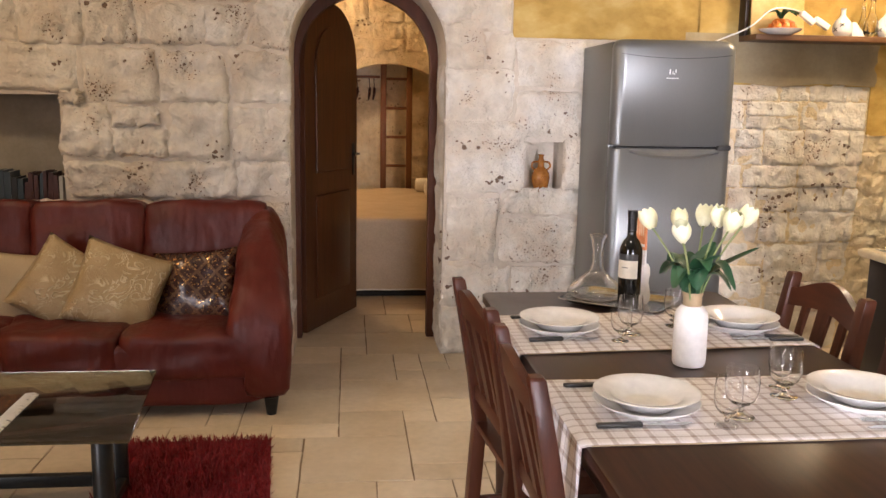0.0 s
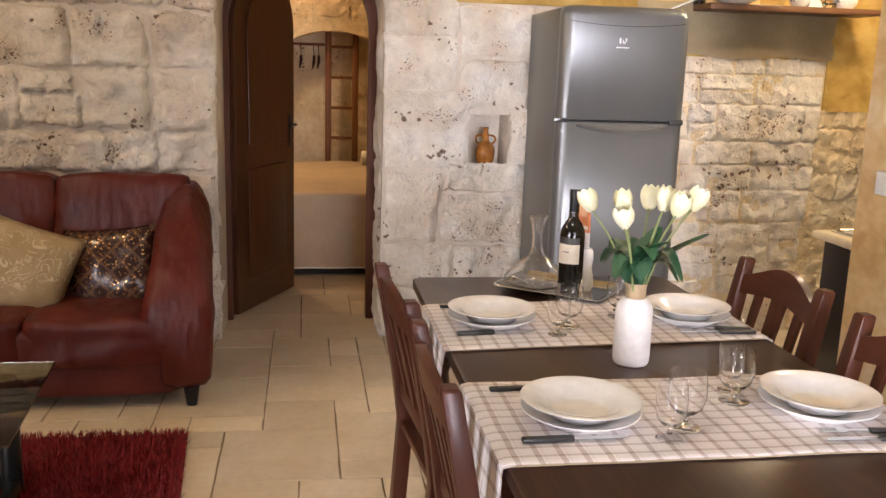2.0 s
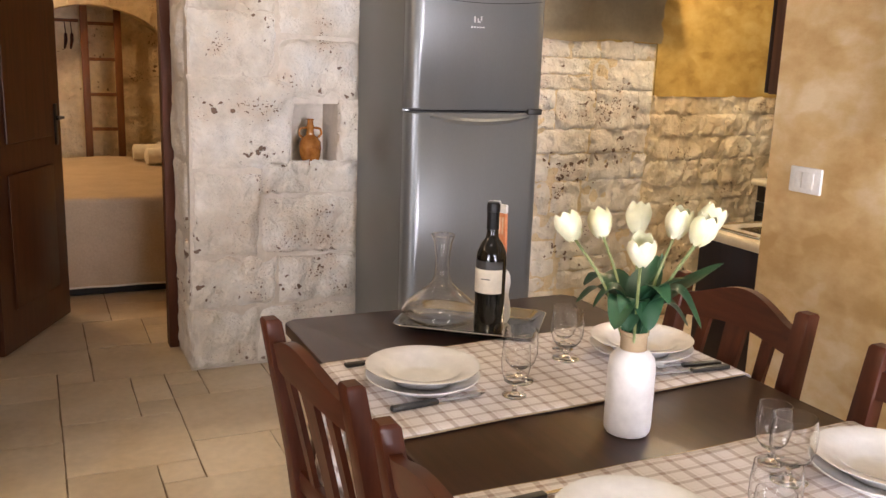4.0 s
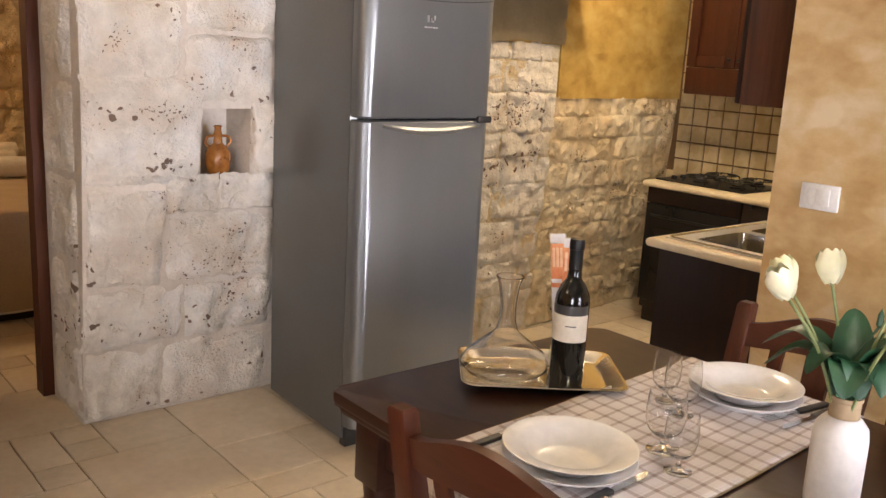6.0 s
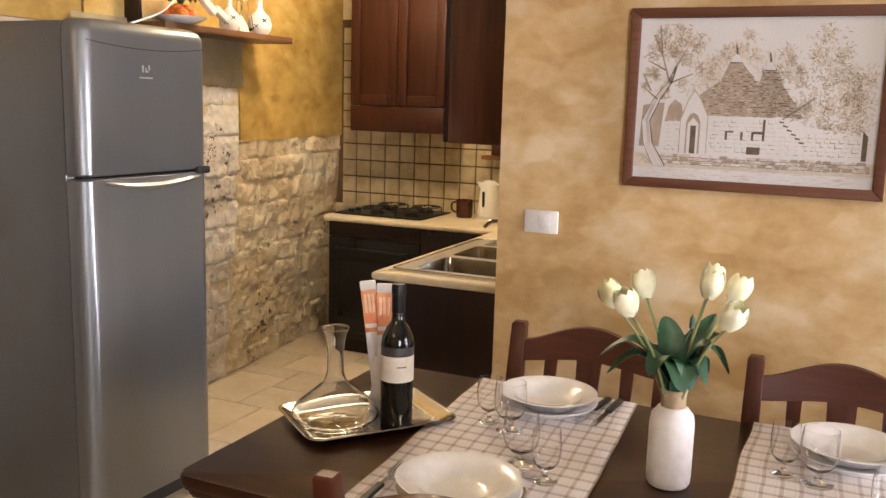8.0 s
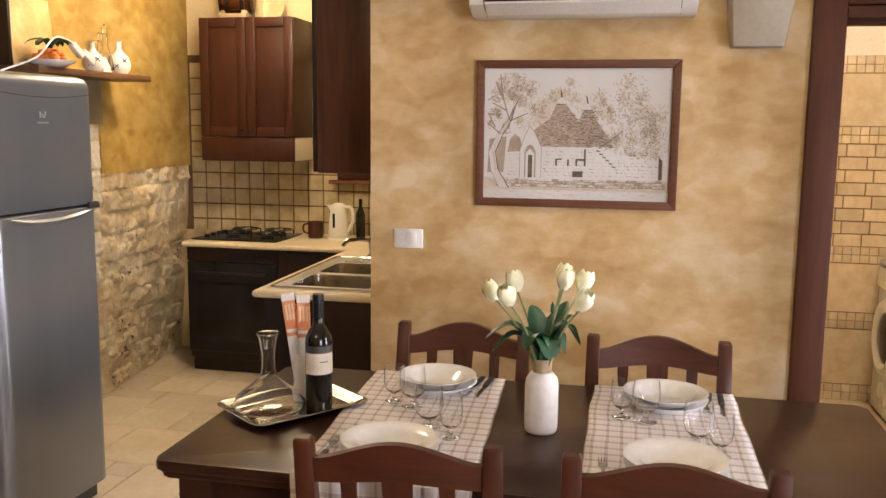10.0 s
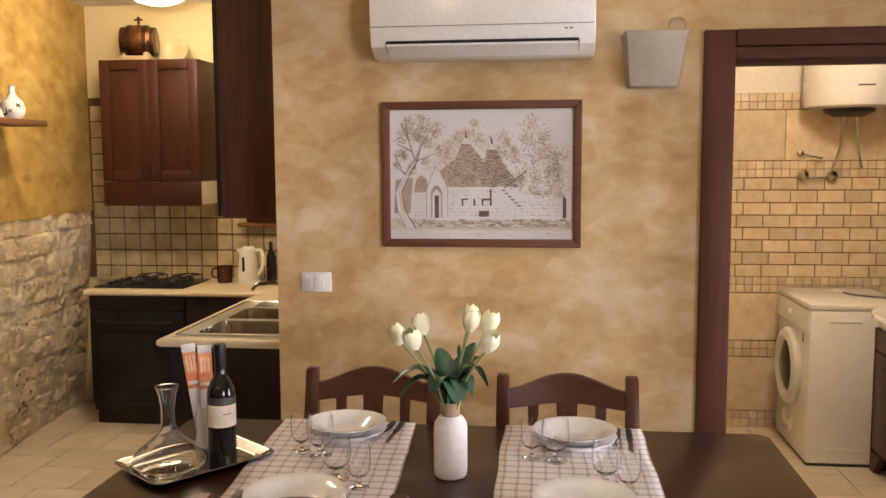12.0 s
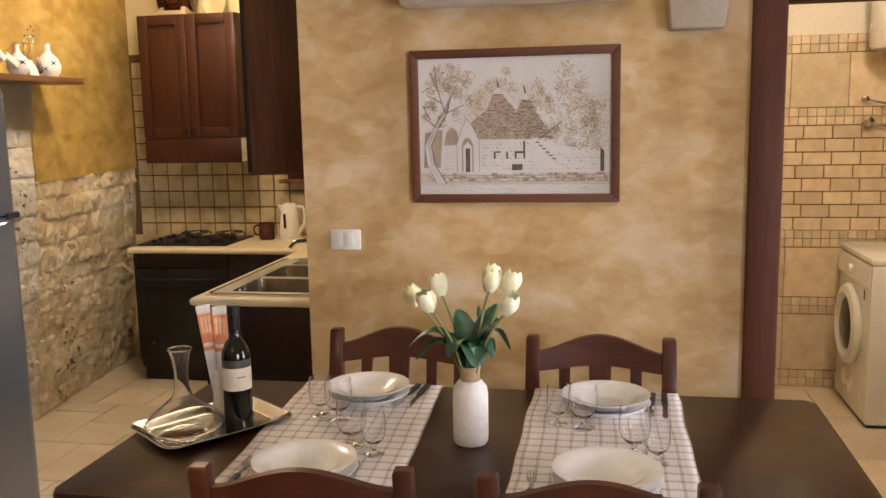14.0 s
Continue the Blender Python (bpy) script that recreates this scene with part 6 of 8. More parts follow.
# the old tree in front
trunk = ((0.115, 0.08, 0.055), (0.06, 0.22, 0.042), (0.045, 0.36, 0.036), (0.09, 0.50, 0.03), (0.14, 0.60, 0.018), (0.165, 0.70, 0.008))
wash(mid_w, [(0.02, 0.2), (0.11, 0.2), (0.125, 0.48), (0.03, 0.46)], 1.2)
for (ua, va, wa), (ub, vb, wb) in zip(trunk, trunk[1:]):
    wash(light, [(ua - wa / 2, va), (ua + wa / 2, va), (ub + wb / 2, vb), (ub - wb / 2, vb)], 3.2)
    ink(dark, ua - wa / 2, va, ub - wb / 2, vb, 0.002, 3.5)
    ink(dark, ua + wa / 2, va, ub + wb / 2, vb, 0.004, 3.5)
    for k in range(5):
        o = rr.uniform(-0.4, 0.4)
        ink(pale, ua + wa * o, va, ub + wb * o, vb, 0.0025, 3.4)
for ua, va, ub, vb in ((0.14, 0.6, 0.10, 0.78), (0.10, 0.78, 0.085, 0.95), (0.10, 0.78, 0.06, 0.9), (0.09, 0.5, 0.02, 0.58), (0.14, 0.6, 0.24, 0.66), (0.12, 0.68, 0.04, 0.74), (0.165, 0.7, 0.2, 0.8), (0.06, 0.55, 0.02, 0.66)):
    ink(mid_w, ua, va, ub, vb, 0.0055, 3.3)
    ink(dark, ua + 0.003, va, ub + 0.003, vb, 0.0015, 3.5)
foliage_cloud(0.12, 0.85, 0.09, 0.12, 520, 0.62)
foliage_cloud(0.22, 0.80, 0.06, 0.12, 330, 0.6)
foliage_cloud(0.05, 0.64, 0.04, 0.1, 220, 0.6)
for k in range(260):
    u, v = rr.uniform(0.66, 0.98), rr.uniform(0.33, 0.72)
    ink(pale, u, v, u + rr.uniform(0.004, 0.016), v + rr.uniform(-0.02, 0.02), 0.006, 1.1)
for k in range(200):
    u, v = rr.uniform(0.2, 0.62), rr.uniform(0.5, 0.78)
    ink(pale, u, v, u + rr.uniform(-0.008, 0.008), v + rr.uniform(0.01, 0.04), 0.005, 0.8)
for k in range(120):
    u = rr.uniform(0.02, 0.97)
    ink(mid_w, u, rr.uniform(0.09, 0.15), u + rr.uniform(0.01, 0.04), rr.uniform(0.09, 0.15), 0.002, 2.4)
wash(dark, [(0.945, 0.165), (0.965, 0.165), (0.965, 0.31), (0.945, 0.34)], 3)
for nm, b, mt in (("pale_wash", pale, SEPIA_PALE), ("sepia_wash", mid_w, SEPIA), ("ink_drawing", dark, SEPIA_DARK), ("bare_paper_area", light, PAPER)):
    me = bpy.data.meshes.new(nm)
    b.to_mesh(me)
    b.free()
    me.materials.append(mt)
    ob = new(nm, me)
    ob.parent = pic

sw = thing("light_switch", (DINE - 0.001, 3.524, 1.122), "white plastic light switch plate on the ochre wall", "switch")
part("plate", boxed(-0.01, 0.0, -0.0585, 0.0585, -0.038, 0.038, 0.004), WHITEPLASTIC, sw)
part("rocker", boxed(-0.014, -0.0105, -0.033, 0.008, -0.024, 0.024, 0.002), WHITEPLASTIC, sw)
part("blank", boxed(-0.012, -0.0105, 0.011, 0.033, -0.024, 0.024, 0.002), WHITEPLASTIC, sw)

ac = thing("air_conditioner", (DINE - 0.001, 2.873, 1.95), "white wall-mounted air conditioner above the picture", "air conditioner")
bm = bmesh.new()
prism(bm, [(0.0, 0.0), (-0.11, 0.002), (-0.175, 0.035), (-0.188, 0.085), (-0.2, 0.16), (-0.195, 0.25), (-0.17, 0.272), (0.0, 0.272)], 1, -0.393, 0.393, 0.006)
part("casing", bm, ENAMEL, ac)
bm = bmesh.new()
box(bm, -0.1965, -0.19, -0.386, 0.386, 0.102, 0.1035)
part("panel_seam", bm, STEEL_SIDE, ac, "grey seam")
# dark strips on the closed casing give the shade beside the louvre
for s in (-1, 1):
    bm = bmesh.new()
    prism(bm, [(-0.1, -0.001), (-0.177, 0.034), (-0.188, 0.05), (-0.18, 0.05), (-0.1, 0.003)], 1, s * 0.3375 - 0.0012, s * 0.3375 + 0.0012)
    part("louvre_shade_strip", bm, RUBBER, ac, "thin dark strip for the shade in the gap beside the louvre")

# black wedge stands for the shade inside the outlet slot
bm = bmesh.new()
prism(bm, [(-0.178, 0.0445), (-0.1895, 0.0515), (-0.184, 0.0545)], 1, -0.335, 0.335)
part("slot_shade_strip", bm, BLACK, ac, "black strip for the shade in the air outlet slot")
bm = bmesh.new()
prism(bm, [(-0.12, 0.004), (-0.183, 0.036), (-0.176, 0.038), (-0.115, 0.006)], 1, -0.335, 0.335, 0.002)
part("louvre", bm, WHITEPLASTIC, ac, "hinged louvre")
bm = bmesh.new()
box(bm, -0.1905, -0.18, -0.315, -0.305, 0.084, 0.089)
box(bm, -0.1905, -0.18, -0.298, -0.288, 0.084, 0.089)
part("indicator", bm, STEEL_SIDE, ac)

BULBGLASS = clear_glass("frosted_bulb_glass", (0.9, 0.88, 0.84), 0.25)
cor = thing("stone_wall_lamp", (DINE - 0.001, 2.267, 1.841), "pale carved stone bracket lamp with a round bulb on top", "wall lamp")
bm = bmesh.new()
lo = [bm.verts.new(p) for p in ((0, -0.085, 0), (-0.09, -0.08, 0), (-0.09, 0.088, 0), (0, 0.092, 0))]
mi = [bm.verts.new(p) for p in ((0, -0.105, 0.17), (-0.15, -0.1, 0.17), (-0.15, 0.106, 0.17), (0, 0.11, 0.17))]
hi = [bm.verts.new(p) for p in ((0, -0.112, 0.188), (-0.156, -0.108, 0.188), (-0.156, 0.112, 0.188), (0, 0.116, 0.188))]
for p, q in ((lo, mi), (mi, hi)):
    for k in range(4):
        bm.faces.new([p[k], p[(k + 1) % 4], q[(k + 1) % 4], q[k]])
bm.faces.new(lo[::-1])
bm.faces.new(hi)
bmesh.ops.bevel(bm, geom=list(bm.edges), offset=0.006, segments=2, affect="EDGES", profile=0.5)
part("bracket", bm, CORBEL_SHADED, cor)
part("globe_bulb", turned([(0, 0.183), (0.012, 0.185), (0.013, 0.19), (0.02, 0.194), (0.028, 0.202), (0.031, 0.213), (0.029, 0.224), (0.022, 0.234), (0.012, 0.24), (0, 0.242)], 20, -0.07, -0.075), BULBGLASS, cor, "unlit opal globe bulb")


# ---- kitchen ----
CT = 0.834
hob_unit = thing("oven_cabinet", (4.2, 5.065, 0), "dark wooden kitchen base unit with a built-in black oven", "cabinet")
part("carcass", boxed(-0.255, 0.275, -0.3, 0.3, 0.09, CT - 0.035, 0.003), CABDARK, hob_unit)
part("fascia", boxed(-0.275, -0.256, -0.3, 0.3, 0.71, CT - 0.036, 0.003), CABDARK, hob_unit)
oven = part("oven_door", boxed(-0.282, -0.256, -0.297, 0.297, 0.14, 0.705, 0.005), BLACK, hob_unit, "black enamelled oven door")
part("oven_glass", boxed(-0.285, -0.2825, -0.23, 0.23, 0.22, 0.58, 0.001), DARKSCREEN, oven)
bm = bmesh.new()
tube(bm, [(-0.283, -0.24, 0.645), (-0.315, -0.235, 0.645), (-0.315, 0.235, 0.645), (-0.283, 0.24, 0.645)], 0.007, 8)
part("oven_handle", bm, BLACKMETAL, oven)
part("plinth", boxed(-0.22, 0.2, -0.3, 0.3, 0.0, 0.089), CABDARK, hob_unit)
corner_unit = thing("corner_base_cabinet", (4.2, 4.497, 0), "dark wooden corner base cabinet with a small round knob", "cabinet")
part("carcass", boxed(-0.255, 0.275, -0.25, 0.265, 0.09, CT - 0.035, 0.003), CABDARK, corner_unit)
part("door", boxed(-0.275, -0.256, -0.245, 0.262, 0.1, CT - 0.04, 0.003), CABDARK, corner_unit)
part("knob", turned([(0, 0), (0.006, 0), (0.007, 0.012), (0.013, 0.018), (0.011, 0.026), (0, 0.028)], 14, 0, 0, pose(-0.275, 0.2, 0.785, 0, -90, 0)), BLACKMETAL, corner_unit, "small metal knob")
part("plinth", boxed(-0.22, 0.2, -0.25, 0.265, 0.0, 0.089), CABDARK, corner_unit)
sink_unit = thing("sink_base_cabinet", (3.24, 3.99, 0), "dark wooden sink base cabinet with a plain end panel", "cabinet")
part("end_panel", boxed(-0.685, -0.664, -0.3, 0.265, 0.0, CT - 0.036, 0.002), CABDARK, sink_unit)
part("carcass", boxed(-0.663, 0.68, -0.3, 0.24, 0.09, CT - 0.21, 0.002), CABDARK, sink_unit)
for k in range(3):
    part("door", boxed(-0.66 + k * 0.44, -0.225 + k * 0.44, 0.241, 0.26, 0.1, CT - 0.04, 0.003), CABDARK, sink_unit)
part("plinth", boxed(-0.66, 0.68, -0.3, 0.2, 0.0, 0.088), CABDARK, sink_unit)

# worktop in an L, cut out for the sink
worktop = thing("worktop", (3.5, 4.4, CT - 0.034), "cream laminate kitchen worktop with a pale front edge", "worktop")
SKX0, SKX1, SKY0, SKY1 = 2.59, 3.50, 3.75, 4.235
bm = bmesh.new()
for x0, x1, y0, y1 in ((2.53, SKX0, 3.69, 4.285), (SKX1, 3.9, 3.69, 4.285), (SKX0, SKX1, 3.69, SKY0), (SKX0, SKX1, SKY1, 4.285), (3.9, 4.477, 3.69, 5.375)):
    box(bm, x0 - 3.5, x1 - 3.5, y0 - 4.4, y1 - 4.4, 0.0, 0.034)
bmesh.ops.remove_doubles(bm, verts=bm.verts, dist=0.0005)
part("top", bm, WORKTOP, worktop)
bm = bmesh.new()
tube(bm, [(-0.97, -0.71, 0.017), (-0.972, -0.117, 0.017), (0.394, -0.117, 0.017)], 0.0165, 10)
tube(bm, [(0.398, -0.11, 0.017), (0.398, 0.975, 0.017)], 0.0165, 10)
part("front_edge", bm, WORKTOP, worktop)

sink = thing("kitchen_sink", (3.07, 3.975, CT), "stainless steel double-bowl sink set into the worktop", "sink")
bm = bmesh.new()
ox, oy = 3.07, 3.975


def bowl(bm, x0, x1, y0, y1, deep):
    a = [bm.verts.new((p[0] + (x0 + x1) / 2, p[1] + (y0 + y1) / 2, 0.004)) for p in rounded_rect((x1 - x0) / 2, (y1 - y0) / 2, 0.04, 4)]
    b = [bm.verts.new((p[0] + (x0 + x1) / 2, p[1] + (y0 + y1) / 2, -deep + 0.02)) for p in rounded_rect((x1 - x0) / 2 - 0.012, (y1 - y0) / 2 - 0.012, 0.04, 4)]
    c = [bm.verts.new((p[0] + (x0 + x1) / 2, p[1] + (y0 + y1) / 2, -deep)) for p in rounded_rect((x1 - x0) / 2 - 0.035, (y1 - y0) / 2 - 0.035, 0.03, 4)]
    for p, q in ((a, b), (b, c)):
        for k in range(len(p)):
            bm.faces.new([p[k], p[(k + 1) % len(p)], q[(k + 1) % len(p)], q[k]])
    bm.faces.new(c)


for x0, x1 in ((2.65, 2.96), (3.01, 3.32)):
    g = bmesh.new()
    bowl(g, x0 - ox, x1 - ox, 3.80 - oy, 4.17 - oy, 0.15)
    part("bowl", g, CHROME, sink)
bm = bmesh.new()
for x0, x1, y0, y1 in ((2.575, 2.65, 3.735, 4.25), (2.96, 3.01, 3.80, 4.17), (3.32, 3.515, 3.80, 4.17), (2.65, 3.515, 3.735, 3.80), (2.65, 3.515, 4.17, 4.25)):
    box(bm, x0 - ox, x1 - ox, y0 - oy, y1 - oy, 0.001, 0.005)
part("rim", bm, RIMSTEEL, sink, "bright steel rim and drainer")
# bead added round the rim so that lamp highlights show along it
bm = bmesh.new()
tube(bm, [(p[0] + 3.045 - ox, p[1] + 3.9925 - oy, 0.006) for p in rounded_rect(0.462, 0.25, 0.03, 4) + rounded_rect(0.462, 0.25, 0.03, 4)[:1]], 0.0055, 8)
part("rim_glint_bead", bm, CHROME, sink, "polished bead added to catch the lamp's highlight")
for k in range(5):
    part("drainer_rib", boxed(3.345 - ox + 0.03 * k, 3.357 - ox + 0.03 * k, 3.82 - oy, 4.15 - oy, 0.005, 0.009, 0.002), CHROME, sink)
tap = thing("kitchen_tap", (3.55, 4.06, CT), "chrome mixer tap with a curved spout", "tap")
part("spout", tube(bmesh.new(), smooth_path([(0, 0, 0), (0, 0, 0.07), (-0.01, 0.02, 0.1), (-0.07, 0.1, 0.105), (-0.1, 0.13, 0.075)], 5), 0.011, 10), CHROME, tap)
part("lever", boxed(-0.012, 0.012, -0.05, 0.012, 0.1, 0.112, 0.004), CHROME, tap)
part("collar", turned([(0, 0), (0.024, 0), (0.022, 0.02), (0, 0.02)], 18), CHROME, tap)

hob = thing("gas_hob", (4.19, 5.075, CT), "four-burner gas hob with black cast-iron grates", "hob")
part("plate", boxed(-0.215, 0.215, -0.285, 0.285, 0.001, 0.009, 0.003), BLACK, hob, "dark enamelled hob plate")
for sx in (-0.1, 0.1):
    for sy in (-0.17, 0.06):
        bn = part("burner", turned([(0, 0.009), (0.045, 0.009), (0.045, 0.018), (0.032, 0.02), (0.03, 0.028), (0, 0.03)], 18, sx, sy), BLACK, hob)
for sy in (-0.17, 0.06):
    bm = bmesh.new()
    for sx in (-0.1, 0.1):
        for k in range(4):
            a = k * math.pi / 2 + math.pi / 4
            c, s = math.cos(a), math.sin(a)
            tube(bm, [(sx + 0.03 * c, sy + 0.03 * s, 0.043), (sx + 0.085 * c, sy + 0.085 * s, 0.043), (sx + 0.1 * c, sy + 0.1 * s, 0.034), (sx + 0.1 * c, sy + 0.1 * s, 0.008)], 0.0045, 6)
        tube(bm, [(sx + 0.085 * math.cos(k * math.pi / 8), sy + 0.085 * math.sin(k * math.pi / 8), 0.043) for k in range(17)], 0.0035, 6)
    part("grate", bm, BLACKMETAL, hob, "black cast-iron grate")
for k in range(4):
    part("control_knob", turned([(0, 0.009), (0.017, 0.009), (0.015, 0.026), (0, 0.028)], 14, -0.13 + k * 0.085, 0.22), BLACK, hob)

kettle = thing("electric_kettle", (4.27, 4.49, CT), "cream plastic electric kettle with a dark water gauge", "kettle")
part("base", turned([(0, 0), (0.07, 0), (0.072, 0.015), (0.06, 0.02), (0, 0.02)], 24), WHITEPLASTIC, kettle)
part("body", turned([(0, 0.02), (0.066, 0.02), (0.068, 0.04), (0.06, 0.12), (0.05, 0.2), (0.045, 0.215), (0.03, 0.228), (0, 0.23)], 28), WHITEPLASTIC, kettle)
part("handle", tube(bmesh.new(), smooth_path([(-0.01, -0.045, 0.205), (-0.01, -0.09, 0.2), (-0.01, -0.098, 0.12), (-0.01, -0.062, 0.05)], 6), 0.0105, 8), WHITEPLASTIC, kettle)
part("spout", prism(bmesh.new(), [(0.045, 0.17), (0.075, 0.215), (0.04, 0.215)], 0, -0.018, 0.018, 0.004), WHITEPLASTIC, kettle)
bm = bmesh.new()
box(bm, -0.065, -0.058, -0.008, 0.008, 0.08, 0.17, 0.003, 2, pose(0.003, 0.012, 0, 0, -2, 0))
part("water_gauge", bm, DARKSCREEN, kettle, "dark water gauge")
mug = thing("mug", (4.28, 4.65, CT), "dark brown mug on the worktop", "mug")
part("cup", turned([(0, 0.001), (0.045, 0.001), (0.048, 0.01), (0.05, 0.105), (0.046, 0.105), (0.044, 0.012), (0, 0.01)], 24), surf("dark_brown_glaze", (0.05, 0.012, 0.008), (0.09, 0.024, 0.014), 10, 0.25), mug)
part("handle", tube(bmesh.new(), smooth_path([(0, 0.046, 0.09), (0, 0.08, 0.08), (0, 0.08, 0.04), (0, 0.047, 0.025)], 5), 0.006, 8), MAHOGANY, mug)


def panel_door(name, x, y0, y1, z0, z1, material, parent):
    """A frame-and-panel cupboard door facing -x."""
    d = part(name, boxed(x - 0.006, x, y0 + 0.002, y1 - 0.002, z0 + 0.002, z1 - 0.002, 0.001), material, parent)
    b = 0.062
    for a0, a1, c0, c1 in ((y0, y0 + b, z0, z1), (y1 - b, y1, z0, z1), (y0 + b, y1 - b, z0, z0 + b), (y0 + b, y1 - b, z1 - b, z1)):
        part("door_rail", boxed(x - 0.02, x - 0.0065, a0 + 0.001, a1 - 0.001, c0 + 0.001, c1 - 0.001, 0.004), material, d)
    return d


wall_cab = thing("wall_cabinet", (4.31, 5.045, 1.322), "cherry-stained wall cabinet with two panelled doors above the hob", "cabinet")
part("carcass", boxed(-0.148, 0.168, -0.31, 0.312, 0.15, 0.885, 0.002), CABWOOD, wall_cab)
for y0, y1, ky in ((-0.31, -0.001, -0.03), (0.001, 0.312, 0.03)):
    dr = panel_door("cupboard_door", -0.149, y0, y1, 0.152, 0.885, CABWOOD, wall_cab)
    part("knob", turned([(0, 0), (0.005, 0), (0.006, 0.01), (0.011, 0.016), (0.009, 0.022), (0, 0.024)], 12, 0, 0, pose(-0.169, ky, 0.195, 0, -90, 0)), BLACKMETAL, dr, "small round knob")
part("hood_visor", boxed(-0.165, -0.147, -0.31, 0.312, 0.0, 0.148, 0.003), CABWOOD, wall_cab, "wooden extractor visor")
part("hood_body", boxed(-0.146, 0.165, -0.308, 0.31, 0.005, 0.147, 0.003), WHITEPLASTIC, wall_cab, "white extractor hood body")
cab2 = thing("tall_wall_cabinet", (3.0, 3.86, 1.352), "dark wooden wall cabinet hung over the sink, seen from its end", "cabinet")
part("carcass", boxed(-0.43, 0.6, -0.17, 0.145, 0.0, 1.13, 0.003), DOORWOOD, cab2)
for k in range(2):
    part("cupboard_door", boxed(-0.428 + 0.516 * k, 0.084 + 0.514 * k, 0.146, 0.166, 0.003, 1.125, 0.004), CABDARK, cab2)

keg = thing("small_barrel", (4.3, 5.165, 2.209), "small glossy brown barrel lying on a pale cradle on the cabinet", "barrel")
KEG = pose(0, 0, 0.122, 90, 0, 12)
part("staves", turned([(0, -0.104), (0.076, -0.104), (0.083, -0.1), (0.098, -0.055), (0.104, 0.0), (0.098, 0.055), (0.083, 0.1), (0.076, 0.104), (0, 0.104)], 40, 0, 0, KEG), STAVEWOOD, keg, "varnished brown staves", sharp=50)
for z, w, r0 in ((-0.09, 0.012, 0.0865), (-0.048, 0.013, 0.1), (0.048, 0.013, 0.1), (0.09, 0.012, 0.0865)):
    part("hoop", turned([(r0 - 0.006, z - w), (r0 + 0.003, z - w), (r0 + 0.004, z), (r0 + 0.003, z + w), (r0 - 0.006, z + w)], 40, 0, 0, KEG), HOOPMETAL, keg, "dark metal hoop", sharp=40)
bm = bmesh.new()
lathe(bm, [(0, 0.222), (0.009, 0.234), (0.007, 0.258), (0.011, 0.262), (0.009, 0.274), (0, 0.277)], 14)
box(bm, -0.006, 0.006, -0.026, 0.026, 0.252, 0.262, 0.003)
part("tap", bm, HOOPMETAL, keg, "small dark brass tap")
for y in (-0.07, 0.07):
    part("cradle", boxed(-0.075, 0.075, y - 0.014, y + 0.014, 0.0, 0.052, 0.006), BEIGE, keg, "pale cradle foot")
part("cradle_rail", boxed(-0.088, -0.072, -0.095, 0.095, 0.0, 0.03, 0.004), BEIGE, keg, "pale cradle rail")
dish = thing("small_plate", (4.36, 4.945, 2.209), "small pale plate standing on the cabinet", "plate")
part("plate_disc", turned([(0, 0.0), (0.05, 0.0), (0.072, 0.008), (0.073, 0.011), (0.05, 0.005), (0, 0.005)], 28, 0, 0, pose(0, 0, 0.074, 0, -78, 0)), KTILE, dish)

lamp = thing("ceiling_lamp", (4.0, 4.9, 2.59), "round opal glass ceiling lamp, lit warm", "ceiling lamp")
part("backplate", turned([(0, -0.012), (0.17, -0.012), (0.17, 0.0), (0, 0.0)], 32), ENAMEL, lamp)
part("diffuser", turned([(0.0, -0.092), (0.06, -0.09), (0.12, -0.072), (0.17, -0.038), (0.19, -0.013), (0.0, -0.013)], 36), LAMPGLASS, lamp, "glowing opal glass bowl")

# unseen copy of the kitchen lamp, added for the entry bulb
copy_thing(lamp, pose(3.08, 4.6, 2.59))
copy_thing(lamp, pose(-1.9, 3.9, TOP))
# unseen fixture made up for the fill over the table
copy_thing(lamp, pose(0.6, 2.35, TOP))

sill = tagged(new("window_3"), "small wooden kitchen window frame with a pale sill", "window", kind="structure")
part("window_sill", boxed(KBACK - 0.09, KBACK + 0.004, 4.1, 4.6, 1.175, 1.198, 0.004), LADDERWOOD, sill, "pale wooden sill")
part("window_frame", boxed(KBACK - 0.03, KBACK + 0.004, 4.14, 4.56, 1.2, 1.26, 0.004), CABWOOD, sill)
dbot = thing("dark_bottle", (4.38, 4.38, CT), "dark bottle beside the kettle", "bottle")
part("glass_body", turned([(0, 0), (0.03, 0), (0.031, 0.15), (0.012, 0.2), (0.012, 0.25), (0, 0.25)], 18), BOTTLEGLASS, dbot)

# ---- shelf over the fridge ----
shelf = thing("wall_shelf", (2.89, 5.33, 1.774), "brown wooden wall shelf carrying bottles and a fruit basket", "shelf")
part("board", boxed(-0.47, 0.456, -0.1, 0.12, 0.0, 0.03, 0.003), SHELFWOOD, shelf)
part("end_upright", boxed(-0.472, -0.452, 0.04, 0.12, 0.031, 0.5, 0.003), CABDARK, shelf, "dark upright board at the end")
SZ = 1.8045
pict = thing("fruit_picture", (2.60, 5.38, SZ), "small warm-coloured printed panel leaning on the shelf", "picture")
part("picture_board", boxed(-0.14, 0.16, 0.0, 0.012, 0.0, 0.32, 0.002, 2, pose(0, 0, 0, -6, 0, 0)), surf("warm_printed_panel", (0.55, 0.34, 0.1), (0.75, 0.55, 0.25), 9.0, 0.6), pict)
bas = thing("fruit_basket", (2.575, 5.28, SZ), "low dish heaped with small orange fruit and green leaves", "fruit basket")
